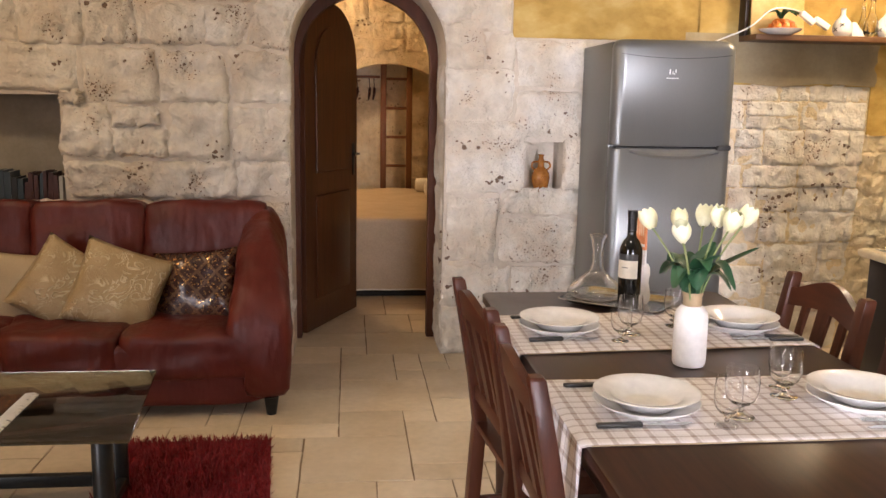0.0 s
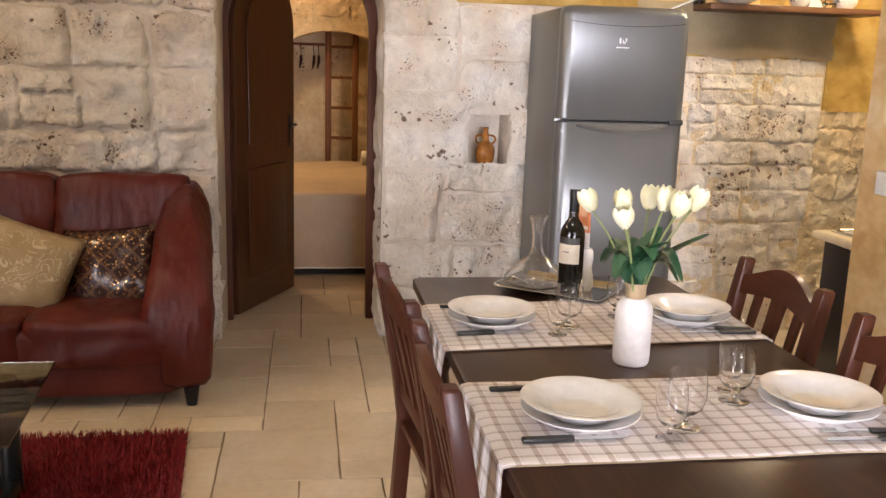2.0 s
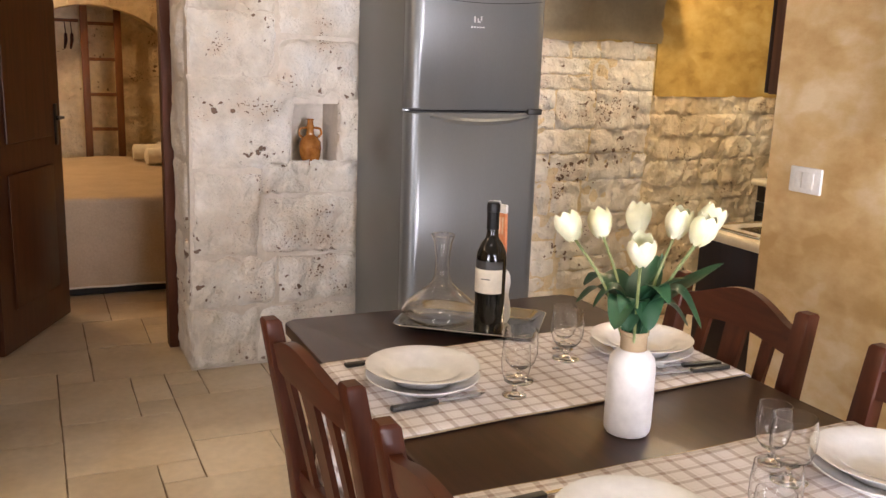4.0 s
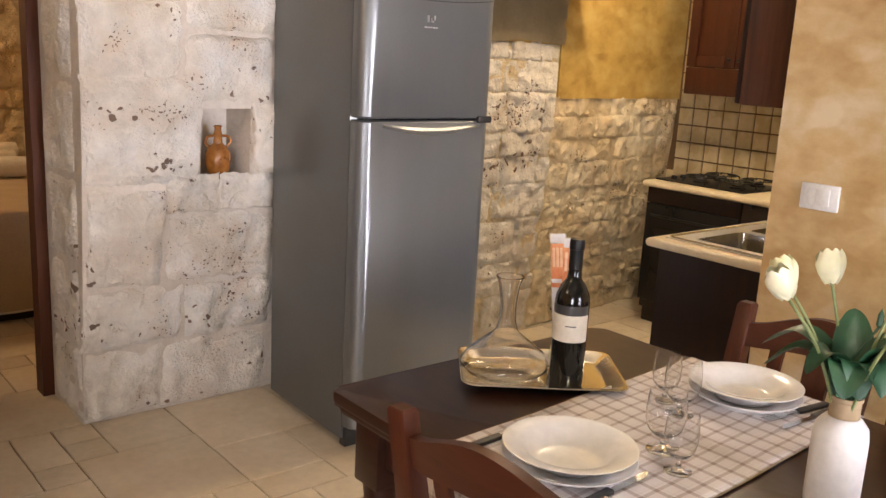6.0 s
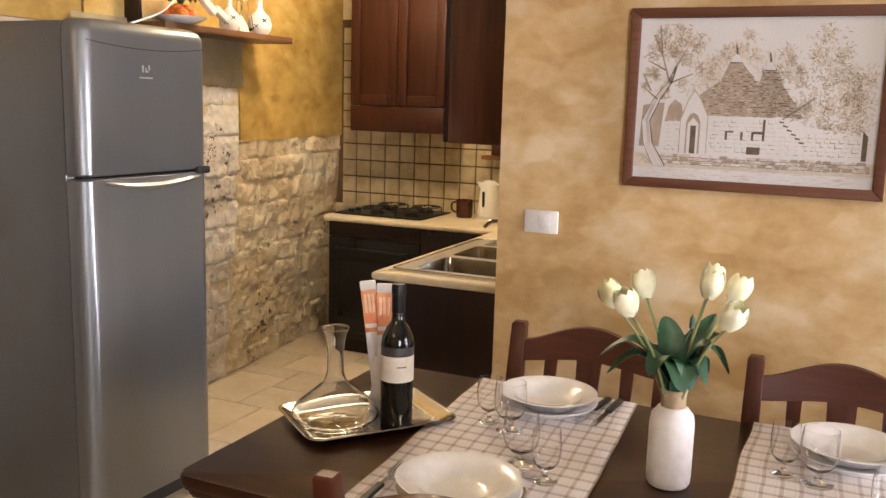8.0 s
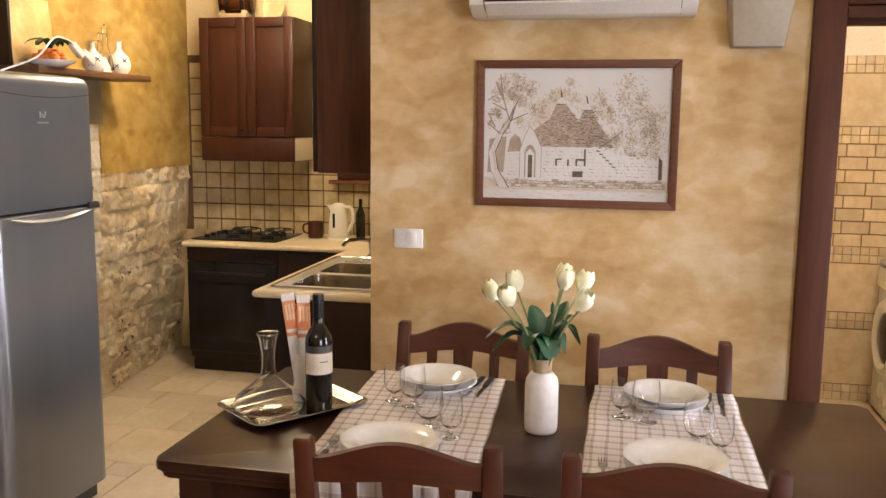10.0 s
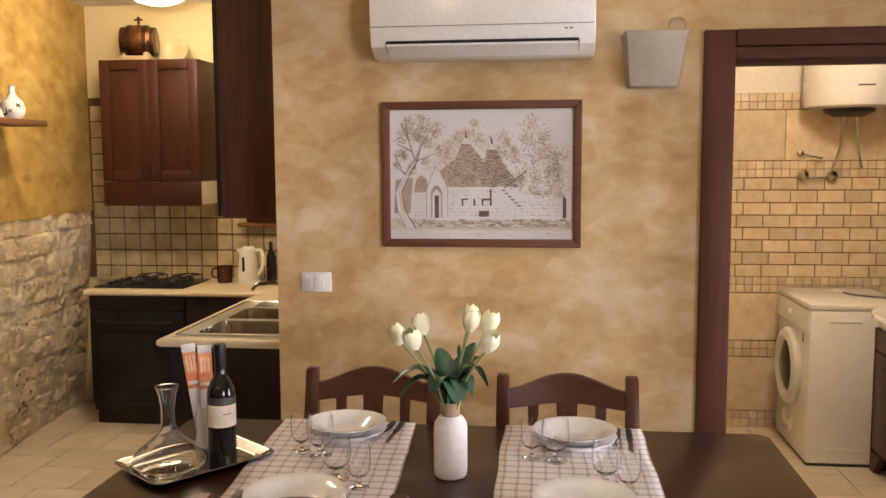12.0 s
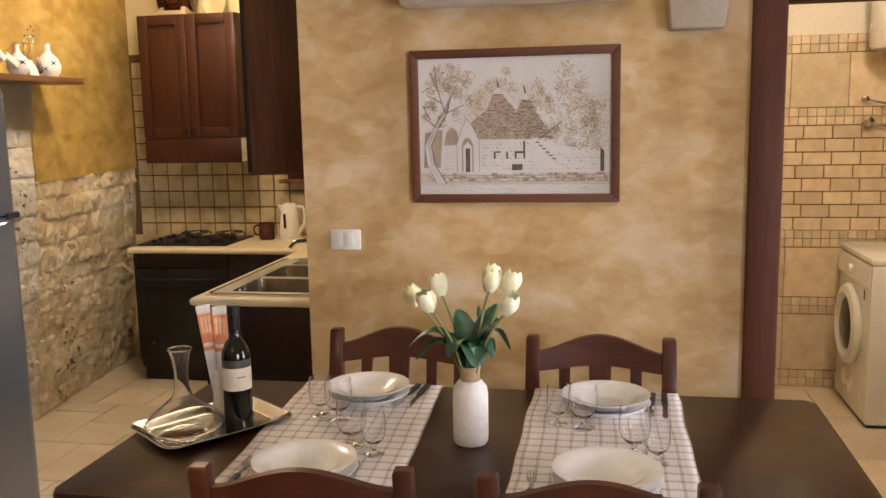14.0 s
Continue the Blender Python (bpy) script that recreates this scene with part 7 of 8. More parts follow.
part("dish", turned([(0, 0.0), (0.05, 0.0), (0.1, 0.02), (0.11, 0.03), (0.1, 0.028), (0, 0.01)], 24), PORCELAIN, bas)
rr = random.Random(5)
for k in range(22):
    a, r = rr.uniform(0, 6.28), rr.uniform(0, 0.075)
    z = 0.035 + 0.05 * (1 - r / 0.08) * rr.uniform(0.5, 1.1)
    part("fruit", turned([(0, -0.02), (0.014, -0.015), (0.02, 0), (0.014, 0.015), (0, 0.02)], 10, r * math.cos(a), r * math.sin(a), Matrix.Translation((0, 0, z))), FRUIT, bas)
for k in range(12):
    a = rr.uniform(0, 6.28)
    bm = bmesh.new()
    c, s = math.cos(a), math.sin(a)
    blade_leaf(bm, [(0, 0, 0.07), (0.035 * c, 0.035 * s, 0.12), (0.08 * c, 0.08 * s, 0.115), (0.105 * c, 0.105 * s, 0.10)], 0.016, k)
    part("leaf", bm, LEAF, bas, sharp=80)
cable = thing("power_cable", (2.35, 5.3, SZ), "white cable with plugs trailing off the shelf", "cable")
part("flex", tube(bmesh.new(), smooth_path([(-0.2, 0.02, -0.075), (-0.1, -0.03, -0.03), (0.02, -0.1, 0.03), (0.13, -0.11, 0.12), (0.25, -0.09, 0.125), (0.33, -0.08, 0.1)], 6), 0.0042, 7), WHITEPLASTIC, cable)
for dx, dz, t in ((0.34, 0.085, 35), (0.42, 0.06, 30)):
    part("plug", boxed(-0.045, 0.045, -0.016, 0.016, -0.016, 0.016, 0.006, 2, pose(dx, -0.075, dz, 0, t, 0)), WHITEPLASTIC, cable)


def flask(place, s, label, mat_, cross):
    f = thing("flask", place, label, "bottle", "bottles on the shelf")
    part("vessel", turned([(0, 0.0), (0.035 * s, 0.0), (0.056 * s, 0.028 * s), (0.06 * s, 0.055 * s), (0.048 * s, 0.092 * s), (0.022 * s, 0.118 * s), (0.014 * s, 0.135 * s), (0.014 * s, 0.165 * s), (0.02 * s, 0.172 * s), (0.012 * s, 0.172 * s), (0, 0.16 * s)], 24), mat_, f)
    if cross:
        for ang, zz in ((-120, 0.07), (-160, 0.042)):
            c_, s_ = math.cos(radians(ang)), math.sin(radians(ang))
            m = pose(0.0575 * s * c_, 0.0575 * s * s_, zz * s, 0, 0, ang + 90)
            bm = bmesh.new()
            box(bm, -0.014, 0.014, -0.003, 0.003, -0.0018, 0.0018, 0, 2, m @ pose(0, 0, 0, 0, 40, 0))
            box(bm, -0.014, 0.014, -0.003, 0.003, -0.0018, 0.0018, 0, 2, m @ pose(0, 0, 0, 0, -40, 0))
            part("painted_cross", bm, RUBBER, f, "dark painted cross")


flask((3.205, 5.33, SZ), 1.0, "round white ceramic flask with painted crosses", CERAMIC, True)
flask((2.93, 5.30, SZ), 0.85, "round white ceramic flask with painted crosses", CERAMIC, True)
for x, s in ((3.08, 1.0), (3.13, 1.25)):
    gl = thing("glass_carafe", (x, 5.36, SZ), "slim clear glass bottle with a stopper, on the shelf", "bottle", "bottles on the shelf")
    part("vessel", turned([(0, 0), (0.03 * s, 0), (0.034 * s, 0.03), (0.026 * s, 0.07 * s), (0.012 * s, 0.11 * s), (0.011 * s, 0.16 * s), (0.016 * s, 0.165 * s), (0.009 * s, 0.165 * s), (0.009 * s, 0.11 * s), (0.022 * s, 0.07 * s), (0.029 * s, 0.03), (0, 0.006)], 20), GLASS, gl, sharp=60)
    part("stopper", turned([(0, 0.166 * s), (0.008 * s, 0.166 * s), (0.014 * s, 0.185 * s), (0, 0.205 * s)], 14), GLASS, gl)
crd = thing("white_card_box", (3.0, 5.3, SZ), "small folded white box on the shelf", "box")
part("box_body", prism(bmesh.new(), [(-0.03, 0.0), (0.045, 0.0), (0.03, 0.03), (-0.01, 0.075), (-0.03, 0.075)], 1, -0.03, 0.03, 0.002), WHITEPLASTIC, crd)


# ---- bathroom ----
washer = thing("washing_machine", (3.91, 1.055, 0), "white front-loading washing machine with a round door", "washing machine")
part("casing", boxed(-0.3, 0.3, -0.25, 0.25, 0.015, 0.815, 0.012), ENAMEL, washer)
part("worktop_lid", boxed(-0.3, 0.3, -0.255, 0.255, 0.8155, 0.85, 0.012), ENAMEL, washer)
bm = bmesh.new()
prism(bm, [(0.251, 0.70), (0.262, 0.705), (0.258, 0.79), (0.251, 0.812)], 0, -0.295, 0.295, 0.003)
part("control_panel", bm, WHITEPLASTIC, washer)
part("dial", turned([(0, 0), (0.026, 0), (0.024, 0.018), (0, 0.02)], 18, 0, 0, pose(0.02, 0.261, 0.752, -90, 0, 0)), WHITEPLASTIC, washer)
door_w = part("porthole_ring", turned([(0.125, 0.0), (0.205, 0.0), (0.212, 0.015), (0.2, 0.035), (0.165, 0.045), (0.14, 0.03), (0.13, 0.005)], 40, 0, 0, pose(0.02, 0.251, 0.46, -90, 0, 0)), WHITEPLASTIC, washer, "white plastic door ring")
part("porthole_glass", turned([(0, 0.0), (0.13, 0.004), (0.137, 0.022), (0.1, 0.034), (0, 0.04)], 32, 0, 0, pose(0.02, 0.251, 0.46, -90, 0, 0)), DARKSCREEN, door_w, "dark curved glass")
part("drawer_mark", boxed(-0.2, -0.19, 0.2515, 0.2545, 0.63, 0.68, 0.001), RUBBER, washer)
bm = bmesh.new()
box(bm, -0.304, -0.3005, -0.15, 0.16, 0.08, 0.1, 0.001)
box(bm, -0.304, -0.3005, -0.16, -0.135, 0.08, 0.76, 0.001)
box(bm, -0.304, -0.3005, 0.0, 0.15, 0.755, 0.765, 0.001)
part("side_pressing", bm, ENAMEL, washer)
part("foot", boxed(-0.29, 0.29, -0.24, 0.24, 0.0, 0.0148), RUBBER, washer, "dark base")
hose = thing("washer_hose", (3.9, 0.9, 0.851), "thin grey hose lying on the washing machine", "hose")
part("tube", tube(bmesh.new(), smooth_path([(0.1, 0.12, 0.006), (0.02, 0.1, 0.006), (-0.05, 0.02, 0.006), (-0.12, -0.08, 0.006), (-0.2, -0.12, 0.006)], 6), 0.0055, 6), STEEL_SIDE, hose)

vanity = thing("vanity_unit", (3.06, 0.845, 0), "dark wooden bathroom vanity on bracket feet", "vanity")
part("carcass", boxed(-0.52, 0.52, -0.155, 0.13, 0.1, 0.74, 0.004), DOORWOOD, vanity)
part("side_panel", boxed(0.5205, 0.532, -0.155, 0.15, 0.0, 0.74, 0.003), DOORWOOD, vanity)
for k in range(4):
    d = part("door", boxed(-0.515 + 0.259 * k, -0.262 + 0.259 * k, 0.1305, 0.148, 0.12, 0.62, 0.003), DOORWOOD, vanity)
    part("door_panel", boxed(-0.46 + 0.259 * k, -0.317 + 0.259 * k, 0.1485, 0.156, 0.18, 0.56, 0.006), DOORWOOD, d)
part("drawer_front", boxed(-0.515, 0.515, 0.1305, 0.148, 0.63, 0.735, 0.003), DOORWOOD, vanity)
part("bracket_foot", prism(bmesh.new(), [(0.532, 0.0), (0.48, 0.0), (0.43, 0.07), (0.40, 0.099), (0.532, 0.099)], 1, 0.12, 0.149, 0.002), DOORWOOD, vanity)
basin = thing("wash_basin", (3.06, 0.845, 0.741), "white ceramic wash basin with a bowed front, on the vanity", "basin")
bm = bmesh.new()
rows = []
for s, z in ((0.55, 0.0), (0.72, 0.03), (0.93, 0.07), (1.0, 0.1), (1.0, 0.115), (0.95, 0.118), (0.8, 0.1), (0.6, 0.05), (0.0, 0.03)):
    ring = []
    for k in range(40):
        a = 2 * math.pi * k / 40
        x, y = 0.56 * math.cos(a), (0.30 if math.sin(a) > 0 else 0.15) * math.sin(a)
        ring.append(bm.verts.new((x * s * (1 if s > 0.9 else 0.95), y * s, z)) if s else bm.verts.new((0.0005 * math.cos(a), 0.0005 * math.sin(a), z)))
    rows.append(ring)
for p, q in zip(rows, rows[1:]):
    for k in range(40):
        bm.faces.new([p[k], p[(k + 1) % 40], q[(k + 1) % 40], q[k]])
part("bowl", bm, ENAMEL, basin)
part("back_ledge", boxed(-0.56, 0.56, -0.155, -0.03, 0.1, 0.13, 0.01), ENAMEL, basin)

boiler = thing("water_heater", (4.08, 1.005, 1.86), "white cylindrical wall-hung water heater with copper pipes below", "water heater")
part("tank", turned([(0, 0.0), (0.19, 0.0), (0.225, 0.008), (0.235, 0.025), (0.235, 0.6), (0.2, 0.63), (0, 0.64)], 48), ENAMEL, boiler)
part("bottom_cap", turned([(0, -0.045), (0.08, -0.045), (0.13, -0.02), (0.135, -0.001), (0, -0.001)], 28), RUBBER, boiler, "dark plastic bottom cap")
part("maker_mark", boxed(-0.2385, -0.235, -0.05, 0.035, 0.105, 0.113), STEEL_SIDE, boiler, "small grey mark")
for pts in ([(0.0, 0.02, -0.03), (0.03, 0.03, -0.2), (0.12, 0.04, -0.33), (0.2, 0.03, -0.37)], [(0.0, -0.04, -0.03), (0.03, -0.06, -0.12), (0.12, -0.1, -0.24), (0.2, -0.15, -0.33)], [(0.2, 0.04, -0.375), (0.18, 0.1, -0.39), (0.2, 0.17, -0.37)], [(0.2, 0.2, -0.24), (0.16, 0.14, -0.26), (0.17, 0.08, -0.27)]):
    part("pipe", tube(bmesh.new(), smooth_path(pts, 6), 0.006, 8), CHROME, boiler, "flexible steel pipe")
for y, z, q in ((0.18, -0.365, 1.0), (0.02, -0.37, 1.0), (0.2, -0.24, 0.6)):
    part("valve", turned([(r * q, h) for r, h in [(0, 0), (0.022, 0), (0.024, 0.02), (0.031, 0.024), (0.028, 0.045), (0, 0.05)]], 16, 0, 0, pose(0.212, y, z, 0, -90, 0)), CHROME, boiler, "round chrome valve")
cabm = thing("bathroom_cabinet", (3.4, 0.70, 1.47), "reddish wooden bathroom cabinet on the tiled wall", "cabinet")
part("carcass", boxed(-0.3, 0.3, -0.015, 0.1, 0.0, 0.56, 0.004), CABWOOD, cabm)
part("door_leaf", boxed(-0.295, 0.295, 0.1005, 0.118, 0.005, 0.555, 0.004), CABWOOD, cabm)
tow = thing("towel_bar", (3.55, 0.70, 1.22), "short brown wooden shelf on the tiled wall", "shelf")
part("board", boxed(-0.2, 0.2, -0.015, 0.09, 0.0, 0.018, 0.003), CABWOOD, tow)
sock = thing("wall_socket", (3.74, 0.696, 1.13), "white plastic wall socket on the tiles", "socket")
part("plate", boxed(-0.04, 0.04, -0.01, 0.006, -0.055, 0.055, 0.003), WHITEPLASTIC, sock)
for zz in (-0.016, 0.016):
    part("outlet", boxed(-0.014, 0.014, 0.0065, 0.009, zz - 0.013, zz + 0.013, 0.001), WHITEPAPER, sock)

# ---- bedroom ----
bed = thing("bed", (0.75, 8.05, 0), "wide bed with a pale cover hanging to the floor", "bed")
# base coloured dark to give the strip of shadow below the cover
part("base", boxed(-0.88, 0.88, -1.0, 1.0, 0.0, 0.3, 0.01), RUBBER, bed, "dark base")
bm = bmesh.new()


def cover_at(u, v):
    s = v * 1.62
    x = -0.94 + 1.88 * u
    w2 = 0.012 * math.sin(u * 40) * 0.5 + 0.01 * noise.noise((u * 8, v * 3, 1.0))
    if s < 0.5:
        return Vector((x, -1.035 + w2 * (0.5 - s) * 2 - 0.02 * (0.5 - s), 0.06 + s))
    if s < 0.56:
        a = (s - 0.5) / 0.06 * math.pi / 2
        return Vector((x, -1.035 + 0.035 * (1 - math.cos(a)), 0.56 + 0.02 * math.sin(a)))
    return Vector((x, -1.0 + (s - 0.56) / 1.06 * 2.0, 0.58 + 0.012 * noise.noise((u * 5, s * 4, 2.0))))


grid(bm, 60, 60, cover_at)
part("cover", bm, BEDCOVER, bed, sharp=80)
bm = bmesh.new()
tube(bm, [(-0.94 + 1.88 * k / 40, -1.047 + 0.006 * math.sin(k), 0.058) for k in range(41)], 0.006, 5)
part("hem", bm, TOWEL, bed, "white hem")
rr = random.Random(8)
for x, y, ln in ((1.12, 8.75, 0.4), (1.17, 8.5, 0.38), (1.25, 8.15, 0.32), (1.3, 8.95, 0.36)):
    tw = thing("rolled_towel", (x, y, 0.585), "white towel rolled up on the bed", "towel", "towels on the bed", rr.uniform(-8, 8))
    prof = [(0, -ln / 2), (0.035, -ln / 2), (0.06, -ln / 2 + 0.01), (0.064, 0), (0.06, ln / 2 - 0.01), (0.035, ln / 2), (0, ln / 2)]
    part("roll", turned(prof, 22, 0, 0, pose(0, 0, 0.064, 0, 90, 0)), TOWEL, tw)
lad = thing("wooden_ladder", (0.775, 9.36, 0), "orange pine ladder leaning in the alcove", "ladder")
for x in (-0.125, 0.125):
    part("stile", boxed(x - 0.028, x + 0.028, -0.02, 0.02, 0.0, 1.84, 0.004), LADDERWOOD, lad)
for k in range(6):
    part("rung", boxed(-0.096, 0.096, -0.012, 0.012, 0.205 + 0.278 * k, 0.232 + 0.278 * k, 0.004), LADDERWOOD, lad)
rack = thing("coat_rack", (0.49, BED_Y + 0.376, 1.49), "thin wooden rail with reddish pegs on the alcove wall", "coat rack")
part("rail", boxed(-0.17, 0.13, -0.03, 0.0, 0.125, 0.15, 0.003), LADDERWOOD, rack)
for x in (-0.095, 0.025, 0.07):
    bm = bmesh.new()
    tube(bm, [(x, -0.012, 0.125), (x + 0.006, -0.03, 0.03)], 0.004, 6)
    tube(bm, [(x + 0.006, -0.03, 0.035), (x + 0.004, -0.036, -0.02), (x - 0.008, -0.045, -0.085)], [0.012, 0.014, 0.007], 8)
    part("peg", bm, CABWOOD, rack, "dark reddish peg")


# ---- stones of the walls ----
# whitewashed blocks left of the arch, course by course
for z0, z1, cuts, seed in ((2.42, 2.74, (-2.2, -1.75, -1.3, -0.95, -0.55, -0.1, 0.3), 700),
                           (2.12, 2.41, (-2.2, -1.85, -1.5, -1.16, -0.78, -0.45, -0.08), 720),
                           (1.91, 2.11, (-2.2, -1.9, -1.6, -1.31, -0.97, -0.81, -0.45, -0.06), 740),
                           (1.685, 1.905, (-2.2, -1.8, -1.35, -1.02, -0.77, -0.41, -0.17, 0.0), 760),
                           (0.90, 1.1, (-1.15, -0.49, -0.28, 0.02), 800),
                           (0.62, 0.89, (-1.3, -0.95, -0.6, -0.3, 0.0), 820),
                           (0.32, 0.61, (-1.2, -0.75, -0.35, 0.0), 840),
                           (0.01, 0.31, (-1.2, -0.8, -0.4, -0.05), 860)):
    cuts = [min(c, ARCH_L - 0.002) if z1 < 2.0 else c for c in cuts]
    cuts[-1] = ARCH_L - 0.002 if z1 < 2.0 else cuts[-1]
    lay_course(z0, z1, cuts, north_face, wall_north, STONE, 0.04, seed, 0.003, 1.3)
for x0, x1, z0, z1, seed in ((-2.2, -1.055, 1.455, 1.68, 901), (-1.045, -0.66, 1.38, 1.68, 902), (-0.645, -0.31, 1.41, 1.675, 903), (-0.295, -0.003, 1.385, 1.67, 904), (-1.165, -1.045, 1.395, 1.45, 905),
                             (-1.155, -0.91, 1.115, 1.39, 906), (-0.90, -0.66, 1.275, 1.375, 907), (-0.90, -0.63, 1.115, 1.27, 908), (-0.615, -0.31, 1.105, 1.4, 909), (-0.30, -0.003, 1.11, 1.38, 910),
                             (-2.2, -1.7, 0.45, 0.87, 911), (-1.7, -1.31, 0.45, 0.87, 912)):
    lay_stone(x0, x1, z0, z1, north_face, wall_north, STONE, 0.042, seed, 0.003, 1.3)
# blocks between the arch and the fridge
for x0, x1, z0, z1, seed in ((0.832, 1.195, 1.325, 1.595, 921), (1.205, 1.57, 1.245, 1.5, 922), (0.832, 1.272, 0.925, 1.315, 923), (1.488, 1.6, 0.96, 1.24, 924), (0.832, 1.13, 0.535, 0.915, 925), (1.14, 1.355, 0.815, 0.955, 926),
                             (1.36, 1.6, 0.82, 0.955, 927), (1.14, 1.6, 0.535, 0.805, 928), (0.832, 1.21, 0.3, 0.525, 929), (1.22, 1.6, 0.3, 0.525, 930), (0.832, 1.12, 0.005, 0.292, 931), (1.13, 1.6, 0.005, 0.292, 932),
                             (0.832, 1.03, 1.605, 1.79, 933), (1.04, 1.2, 1.605, 1.79, 934), (1.205, 1.6, 1.51, 1.76, 935), (0.96, 1.17, 1.8, 2.02, 936), (0.82, 1.17, 2.25, 2.6, 937), (0.9, 1.17, 2.03, 2.24, 938),
                             (1.61, 2.2, 1.2, 1.6, 939), (1.61, 2.2, 0.6, 1.19, 940)):
    lay_stone(x0, x1, z0, z1, north_face, wall_north, STONE, 0.028, seed, 0.003, 0.9)
# voussoirs round the arch
for k in range(9):
    a0, a1 = math.pi * k / 9, math.pi * (k + 1) / 9
    am = (a0 + a1) / 2
    r = ARCH_R0 + 0.105
    ob = new("stone", stone_mesh(0.158, 0.2, 0.03, 1000 + k, STONE, 0.7))
    ob.matrix_world = pose(ARCH_X + r * math.cos(am), NORTH, SPRING + r * math.sin(am), 0, 90 - math.degrees(am), 0)
    ob.parent = wall_north
# stones in the door reveal
for k, (z0, z1) in enumerate(((0.01, 0.3), (0.31, 0.62), (0.63, 0.95), (0.96, 1.3), (1.31, 1.63))):
    ob = new("stone", stone_mesh(0.32, z1 - z0 - 0.01, 0.012, 1020 + k, STONE, 0.6))
    ob.matrix_world = pose(ARCH_R - 0.001, 5.72, (z0 + z1) / 2, 0, 0, -90)
    ob.parent = wall_north
# rubble of the kitchen wall
random_courses(2.2, 3.228, 0.0, 1.555, 0.12, 0.24, 0.16, 0.36, kitchen_face, wall_kitchen, STONE, 0.014, 1100, 0.75)
random_courses(3.238, 4.44, 0.0, 1.285, 0.08, 0.17, 0.08, 0.24, kitchen_face, wall_kitchen, RUBBLE, 0.012, 1500, 0.95)
# bedroom stones
random_courses(-0.6, ALC_L, 0.5, 2.7, 0.24, 0.3, 0.25, 0.45, bed_face, wall_bed, RUBBLE, 0.02, 1900, 0.8)
random_courses(ALC_L + 0.1, 2.2, 1.86, 2.7, 0.24, 0.3, 0.25, 0.45, bed_face, wall_bed, RUBBLE, 0.02, 1950, 0.8)
random_courses(ALC_R + 0.02, 2.2, 0.5, 1.85, 0.24, 0.3, 0.25, 0.45, bed_face, wall_bed, RUBBLE, 0.02, 2000, 0.8)

# ---- wall tiles ----
tile_cache = {}


def wall_tile(a, b, depth, material, bev=0.002):
    """A thin tile in the yz plane, its face towards -x."""
    key = (round(a, 3), round(b, 3), material.name)
    if key not in tile_cache:
        bm = bmesh.new()
        o = [(-a / 2, -b / 2), (a / 2, -b / 2), (a / 2, b / 2), (-a / 2, b / 2)]
        back = [bm.verts.new((0, p, q)) for p, q in o]
        mid = [bm.verts.new((-depth + bev, p, q)) for p, q in o]
        front = [bm.verts.new((-depth, p * (1 - 2 * bev / a), q * (1 - 2 * bev / b))) for p, q in o]
        for p, q in ((back, mid), (mid, front)):
            for k in range(4):
                bm.faces.new([p[k], p[(k + 1) % 4], q[(k + 1) % 4], q[k]])
        bm.faces.new(front)
        tile_cache[key] = finish(bm, "tile", material)
    return tile_cache[key]


def set_tile(me, parent, m):
    ob = new("tile", me)
    ob.matrix_world = m
    ob.parent = parent


kb = new("splashback_grout", finish(boxed(KBACK - 0.001, KBACK + 0.005, 3.7, 5.7, CT, 2.005), "splashback_grout", KGROUT))
tagged(kb, "brown grout between cream square tiles", "tiling", kind="structure")
for i in range(13):
    for j in range(11):
        y, z = 5.5535 - i * 0.1045, 0.8607 + j * 0.1045
        if z > 1.99:
            continue
        set_tile(wall_tile(0.0962, 0.0962, 0.007, KTILE), kb, pose(KBACK - 0.001, y, z))

bb = new("bathroom_grout", finish(boxed(BBACK - 0.001, BBACK + 0.005, 0.68, 2.3, 0.0, 1.965), "bathroom_grout", BGROUT))
tagged(bb, "brown grout between tumbled beige tiles", "tiling", kind="structure")
bs = new("bathroom_side_grout", finish(boxed(2.6, BBACK - 0.002, 0.674, 0.679, 0.0, 1.965), "bathroom_side_grout", BGROUT))
tagged(bs, "brown grout between tumbled beige tiles", "tiling", kind="structure")


def lay_band(z0, kind, origin_y, y_end, place):
    if kind == "mosaic":
        for r in range(2):
            y = origin_y + 0.024
            while y < y_end:
                place(y, z0 + 0.024 + r * 0.0475, 0.0445, 0.0445)
                y += 0.0475
    elif kind == "brick":
        for r in range(8):
            y = origin_y + (0.0375 if r % 2 else 0.075) - 0.075
            while y < y_end + 0.07:
                place(y + 0.0375, z0 + 0.0362 + r * 0.0725, 0.1438, 0.0665)
                y += 0.15
    else:
        y = origin_y + 0.15
        while y < y_end + 0.14:
            place(y, z0 + kind / 2, 0.297, kind - 0.004)
            y += 0.3


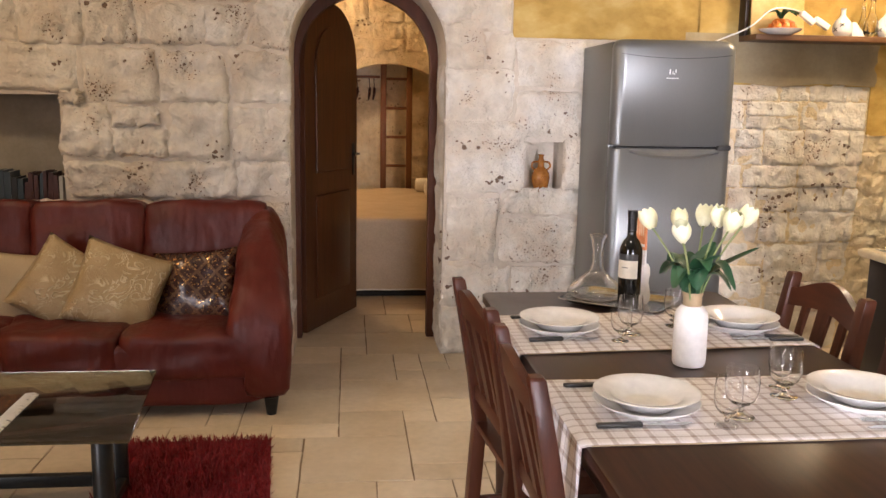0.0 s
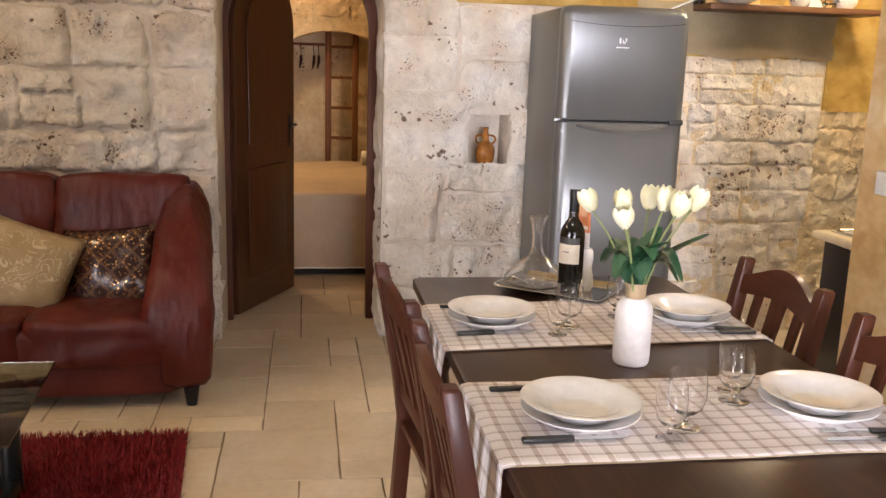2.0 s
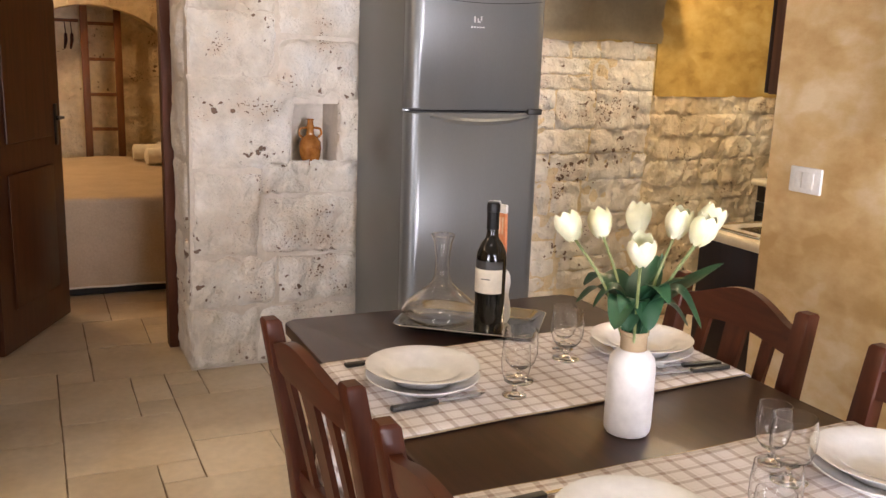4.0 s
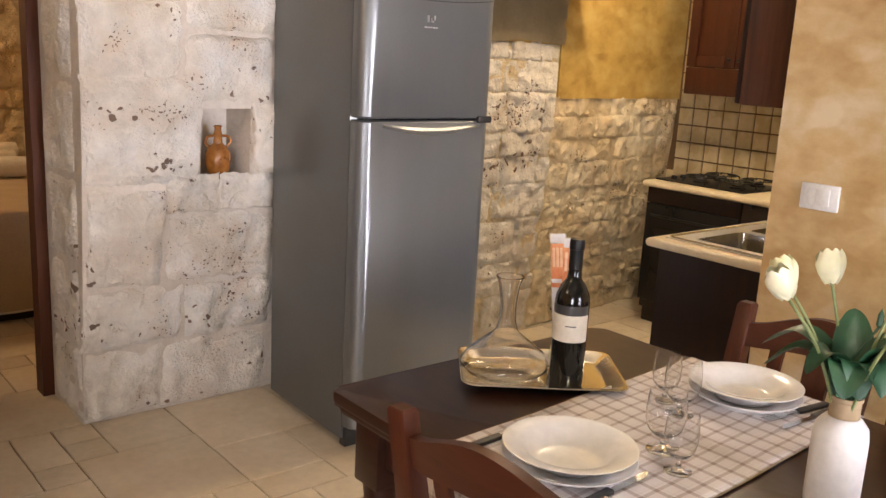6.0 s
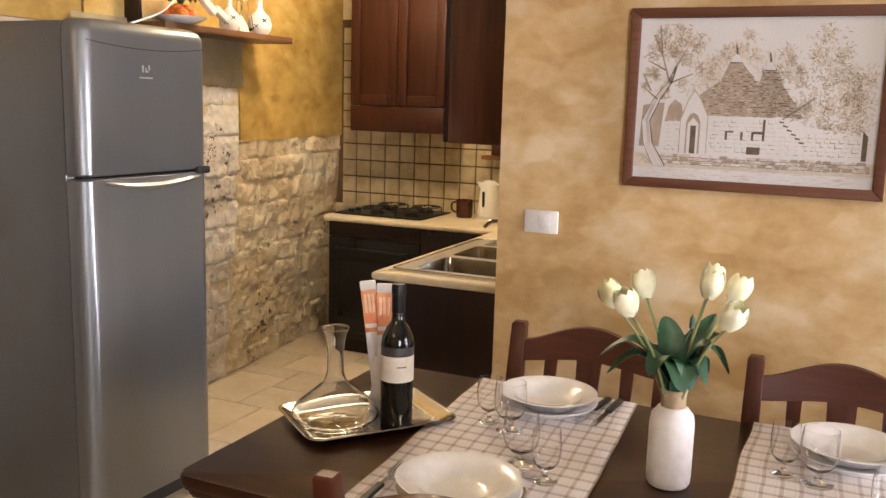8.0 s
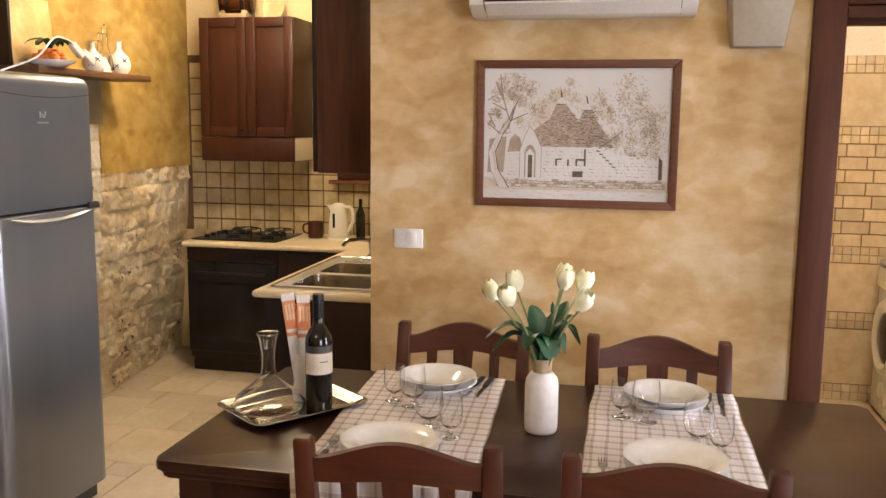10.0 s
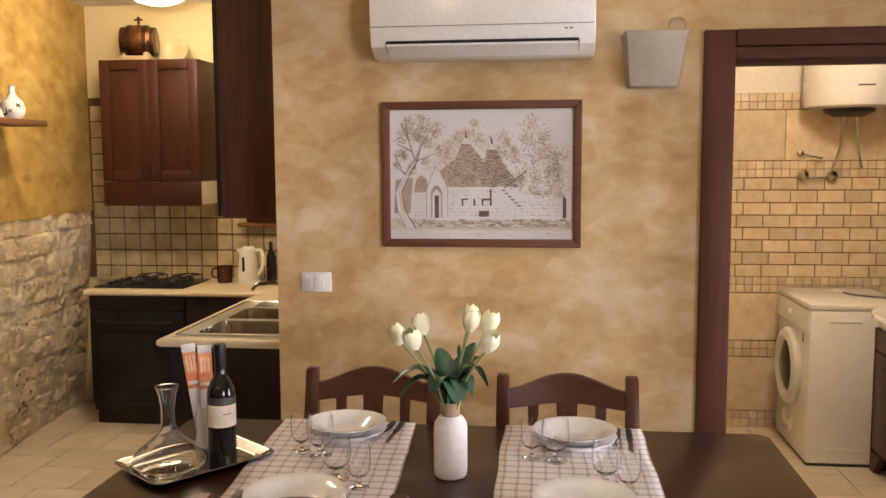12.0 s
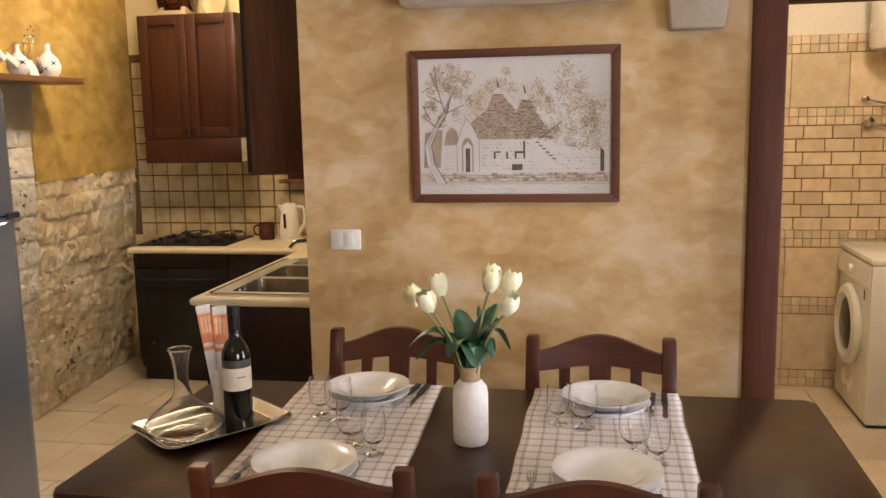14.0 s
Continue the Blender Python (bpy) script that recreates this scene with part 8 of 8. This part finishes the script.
BANDS = ((0.0, "mosaic"), (0.097, 0.325), (0.424, "mosaic"), (0.521, 0.283), (0.806, "mosaic"), (0.9, "brick"), (1.481, "mosaic"), (1.577, 0.292), (1.87, "mosaic"))
for z0, kind in BANDS:
    def back_tile(y, z, a, b):
        if 0.675 < y < 2.1 and not (z < 0.78 and y < 1.05):
            set_tile(wall_tile(a, b, 0.006, BTILE), bb, pose(BBACK - 0.001, y, z))
    lay_band(z0, kind, 0.68, 2.05, back_tile)
verts, faces = [], []
for z0, kind in BANDS:
    def side_tile(y, z, a, b):
        x = BBACK - (y - 0.68)
        if x < 2.7 or z < 0.78:
            return
        n = len(verts)
        verts.extend(((x - a / 2, 0.6792, z - b / 2), (x + a / 2, 0.6792, z - b / 2), (x + a / 2, 0.6792, z + b / 2), (x - a / 2, 0.6792, z + b / 2)))
        verts.extend(((x - a / 2 + 0.002, 0.685, z - b / 2 + 0.002), (x + a / 2 - 0.002, 0.685, z - b / 2 + 0.002), (x + a / 2 - 0.002, 0.685, z + b / 2 - 0.002), (x - a / 2 + 0.002, 0.685, z + b / 2 - 0.002)))
        for k in range(4):
            faces.append((n + k, n + (k + 1) % 4, n + 4 + (k + 1) % 4, n + 4 + k))
        faces.append((n + 4, n + 5, n + 6, n + 7))
    lay_band(z0, kind, 0.68, 2.28, side_tile)
me = bpy.data.meshes.new("side_tiles")
me.from_pydata(verts, [], faces)
me.materials.append(BTILE)
st = new("side_tiles", me)
st.parent = bs
st["kind"] = "stuff"

# ---- floor tiles in a random modular bond ----
floor = bpy.data.objects["floor"]
UX, UY, FX, FY = 0.147, 0.1525, 0.118, 3.895
taken = set()
laid = []


def put_tile(i, j, a, b):
    cells = [(i + p, j + q) for p in range(a) for q in range(b)]
    if any(c in taken for c in cells):
        return False
    taken.update(cells)
    laid.append((i, j, a, b))
    return True


for t in ((0, 0, 3, 3), (1, 3, 2, 2), (1, 5, 3, 3), (3, 4, 1, 1), (3, 1, 3, 3), (4, 6, 3, 3), (4, 9, 1, 1), (5, 9, 2, 2), (6, 5, 1, 1), (4, 4, 2, 2), (7, 6, 2, 2), (7, 8, 3, 3), (-1, 3, 2, 1), (-2, 4, 3, 3), (1, 8, 2, 3), (3, 8, 1, 1), (2, 11, 3, 3)):
    put_tile(*t)
rr = random.Random(31)
I0, I1, J0, J1 = int((WEST - FX) / UX) - 1, int((4.5 - FX) / UX) + 1, int((SOUTH - FY) / UY) - 1, int((9.2 - FY) / UY) + 1
for j in range(J0, J1):
    for i in range(I0, I1):
        if (i, j) in taken:
            continue
        sizes = [(3, 3), (2, 3), (3, 2), (2, 2), (2, 1), (1, 2), (1, 1)]
        weights = [4, 3, 4, 3, 1.2, 0.8, 0.6]
        order = sorted(range(7), key=lambda k: -weights[k] * rr.random())
        for k in order:
            if put_tile(i, j, *sizes[k]):
                break
        else:
            put_tile(i, j, 1, 1)
floor_cache = {}


def floor_tile_mesh(a, b, var):
    key = (a, b, var)
    if key not in floor_cache:
        w, d = a * UX - 0.006, b * UY - 0.006
        r2 = random.Random(a * 100 + b * 10 + var)
        o = []
        for (xa, ya), (xb, yb) in zip(((0, 0), (w, 0), (w, d), (0, d)), ((w, 0), (w, d), (0, d), (0, 0))):
            n = max(2, int(math.hypot(xb - xa, yb - ya) / 0.1))
            for k in range(n):
                t = k / n
                o.append((xa + (xb - xa) * t + r2.uniform(-0.0022, 0.0022), ya + (yb - ya) * t + r2.uniform(-0.0022, 0.0022)))
        vs = [(x, y, -0.006) for x, y in o] + [(x, y, -0.002) for x, y in o]
        vs += [(x + (w / 2 - x) * 0.008 * 3 / a, y + (d / 2 - y) * 0.008 * 3 / b, 0.0) for x, y in o]
        n = len(o)
        fs = []
        for lv in (0, 1):
            for k in range(n):
                fs.append((lv * n + k, lv * n + (k + 1) % n, (lv + 1) * n + (k + 1) % n, (lv + 1) * n + k))
        fs.append(tuple(range(2 * n, 3 * n)))
        floor_cache[key] = (vs, fs)
    return floor_cache[key]


mesh_cache = {}
far_v, far_f = [], []
count = 0
for i, j, a, b in laid:
    x, y, var = FX + i * UX + 0.003, FY + j * UY + 0.003, (i * 7 + j * 3) % 4
    vs, fs = floor_tile_mesh(a, b, var)
    near = -0.9 < x < 2.1 and 2.4 < y < 6.6 or 2.2 < x < 3.9 and 0.9 < y < 2.0 or 2.2 < x < 3.9 and 4.2 < y < 5.6
    if near and count < 298:
        if (a, b, var) not in mesh_cache:
            me = bpy.data.meshes.new("floor_tile")
            me.from_pydata(vs, [], fs)
            me.materials.append(TILE)
            mesh_cache[(a, b, var)] = me
        ob = new("floor_tile", mesh_cache[(a, b, var)])
        ob.location = (x, y, 0)
        ob.parent = floor
        count += 1
    else:
        n = len(far_v)
        far_v.extend((p + x, q + y, r) for p, q, r in vs)
        far_f.extend(tuple(n + k for k in f) for f in fs)
me = bpy.data.meshes.new("far_floor_tiles")
me.from_pydata(far_v, [], far_f)
me.materials.append(TILE)
ff = new("far_floor_tiles", me)
ff.parent = floor
ff["kind"] = "stuff"
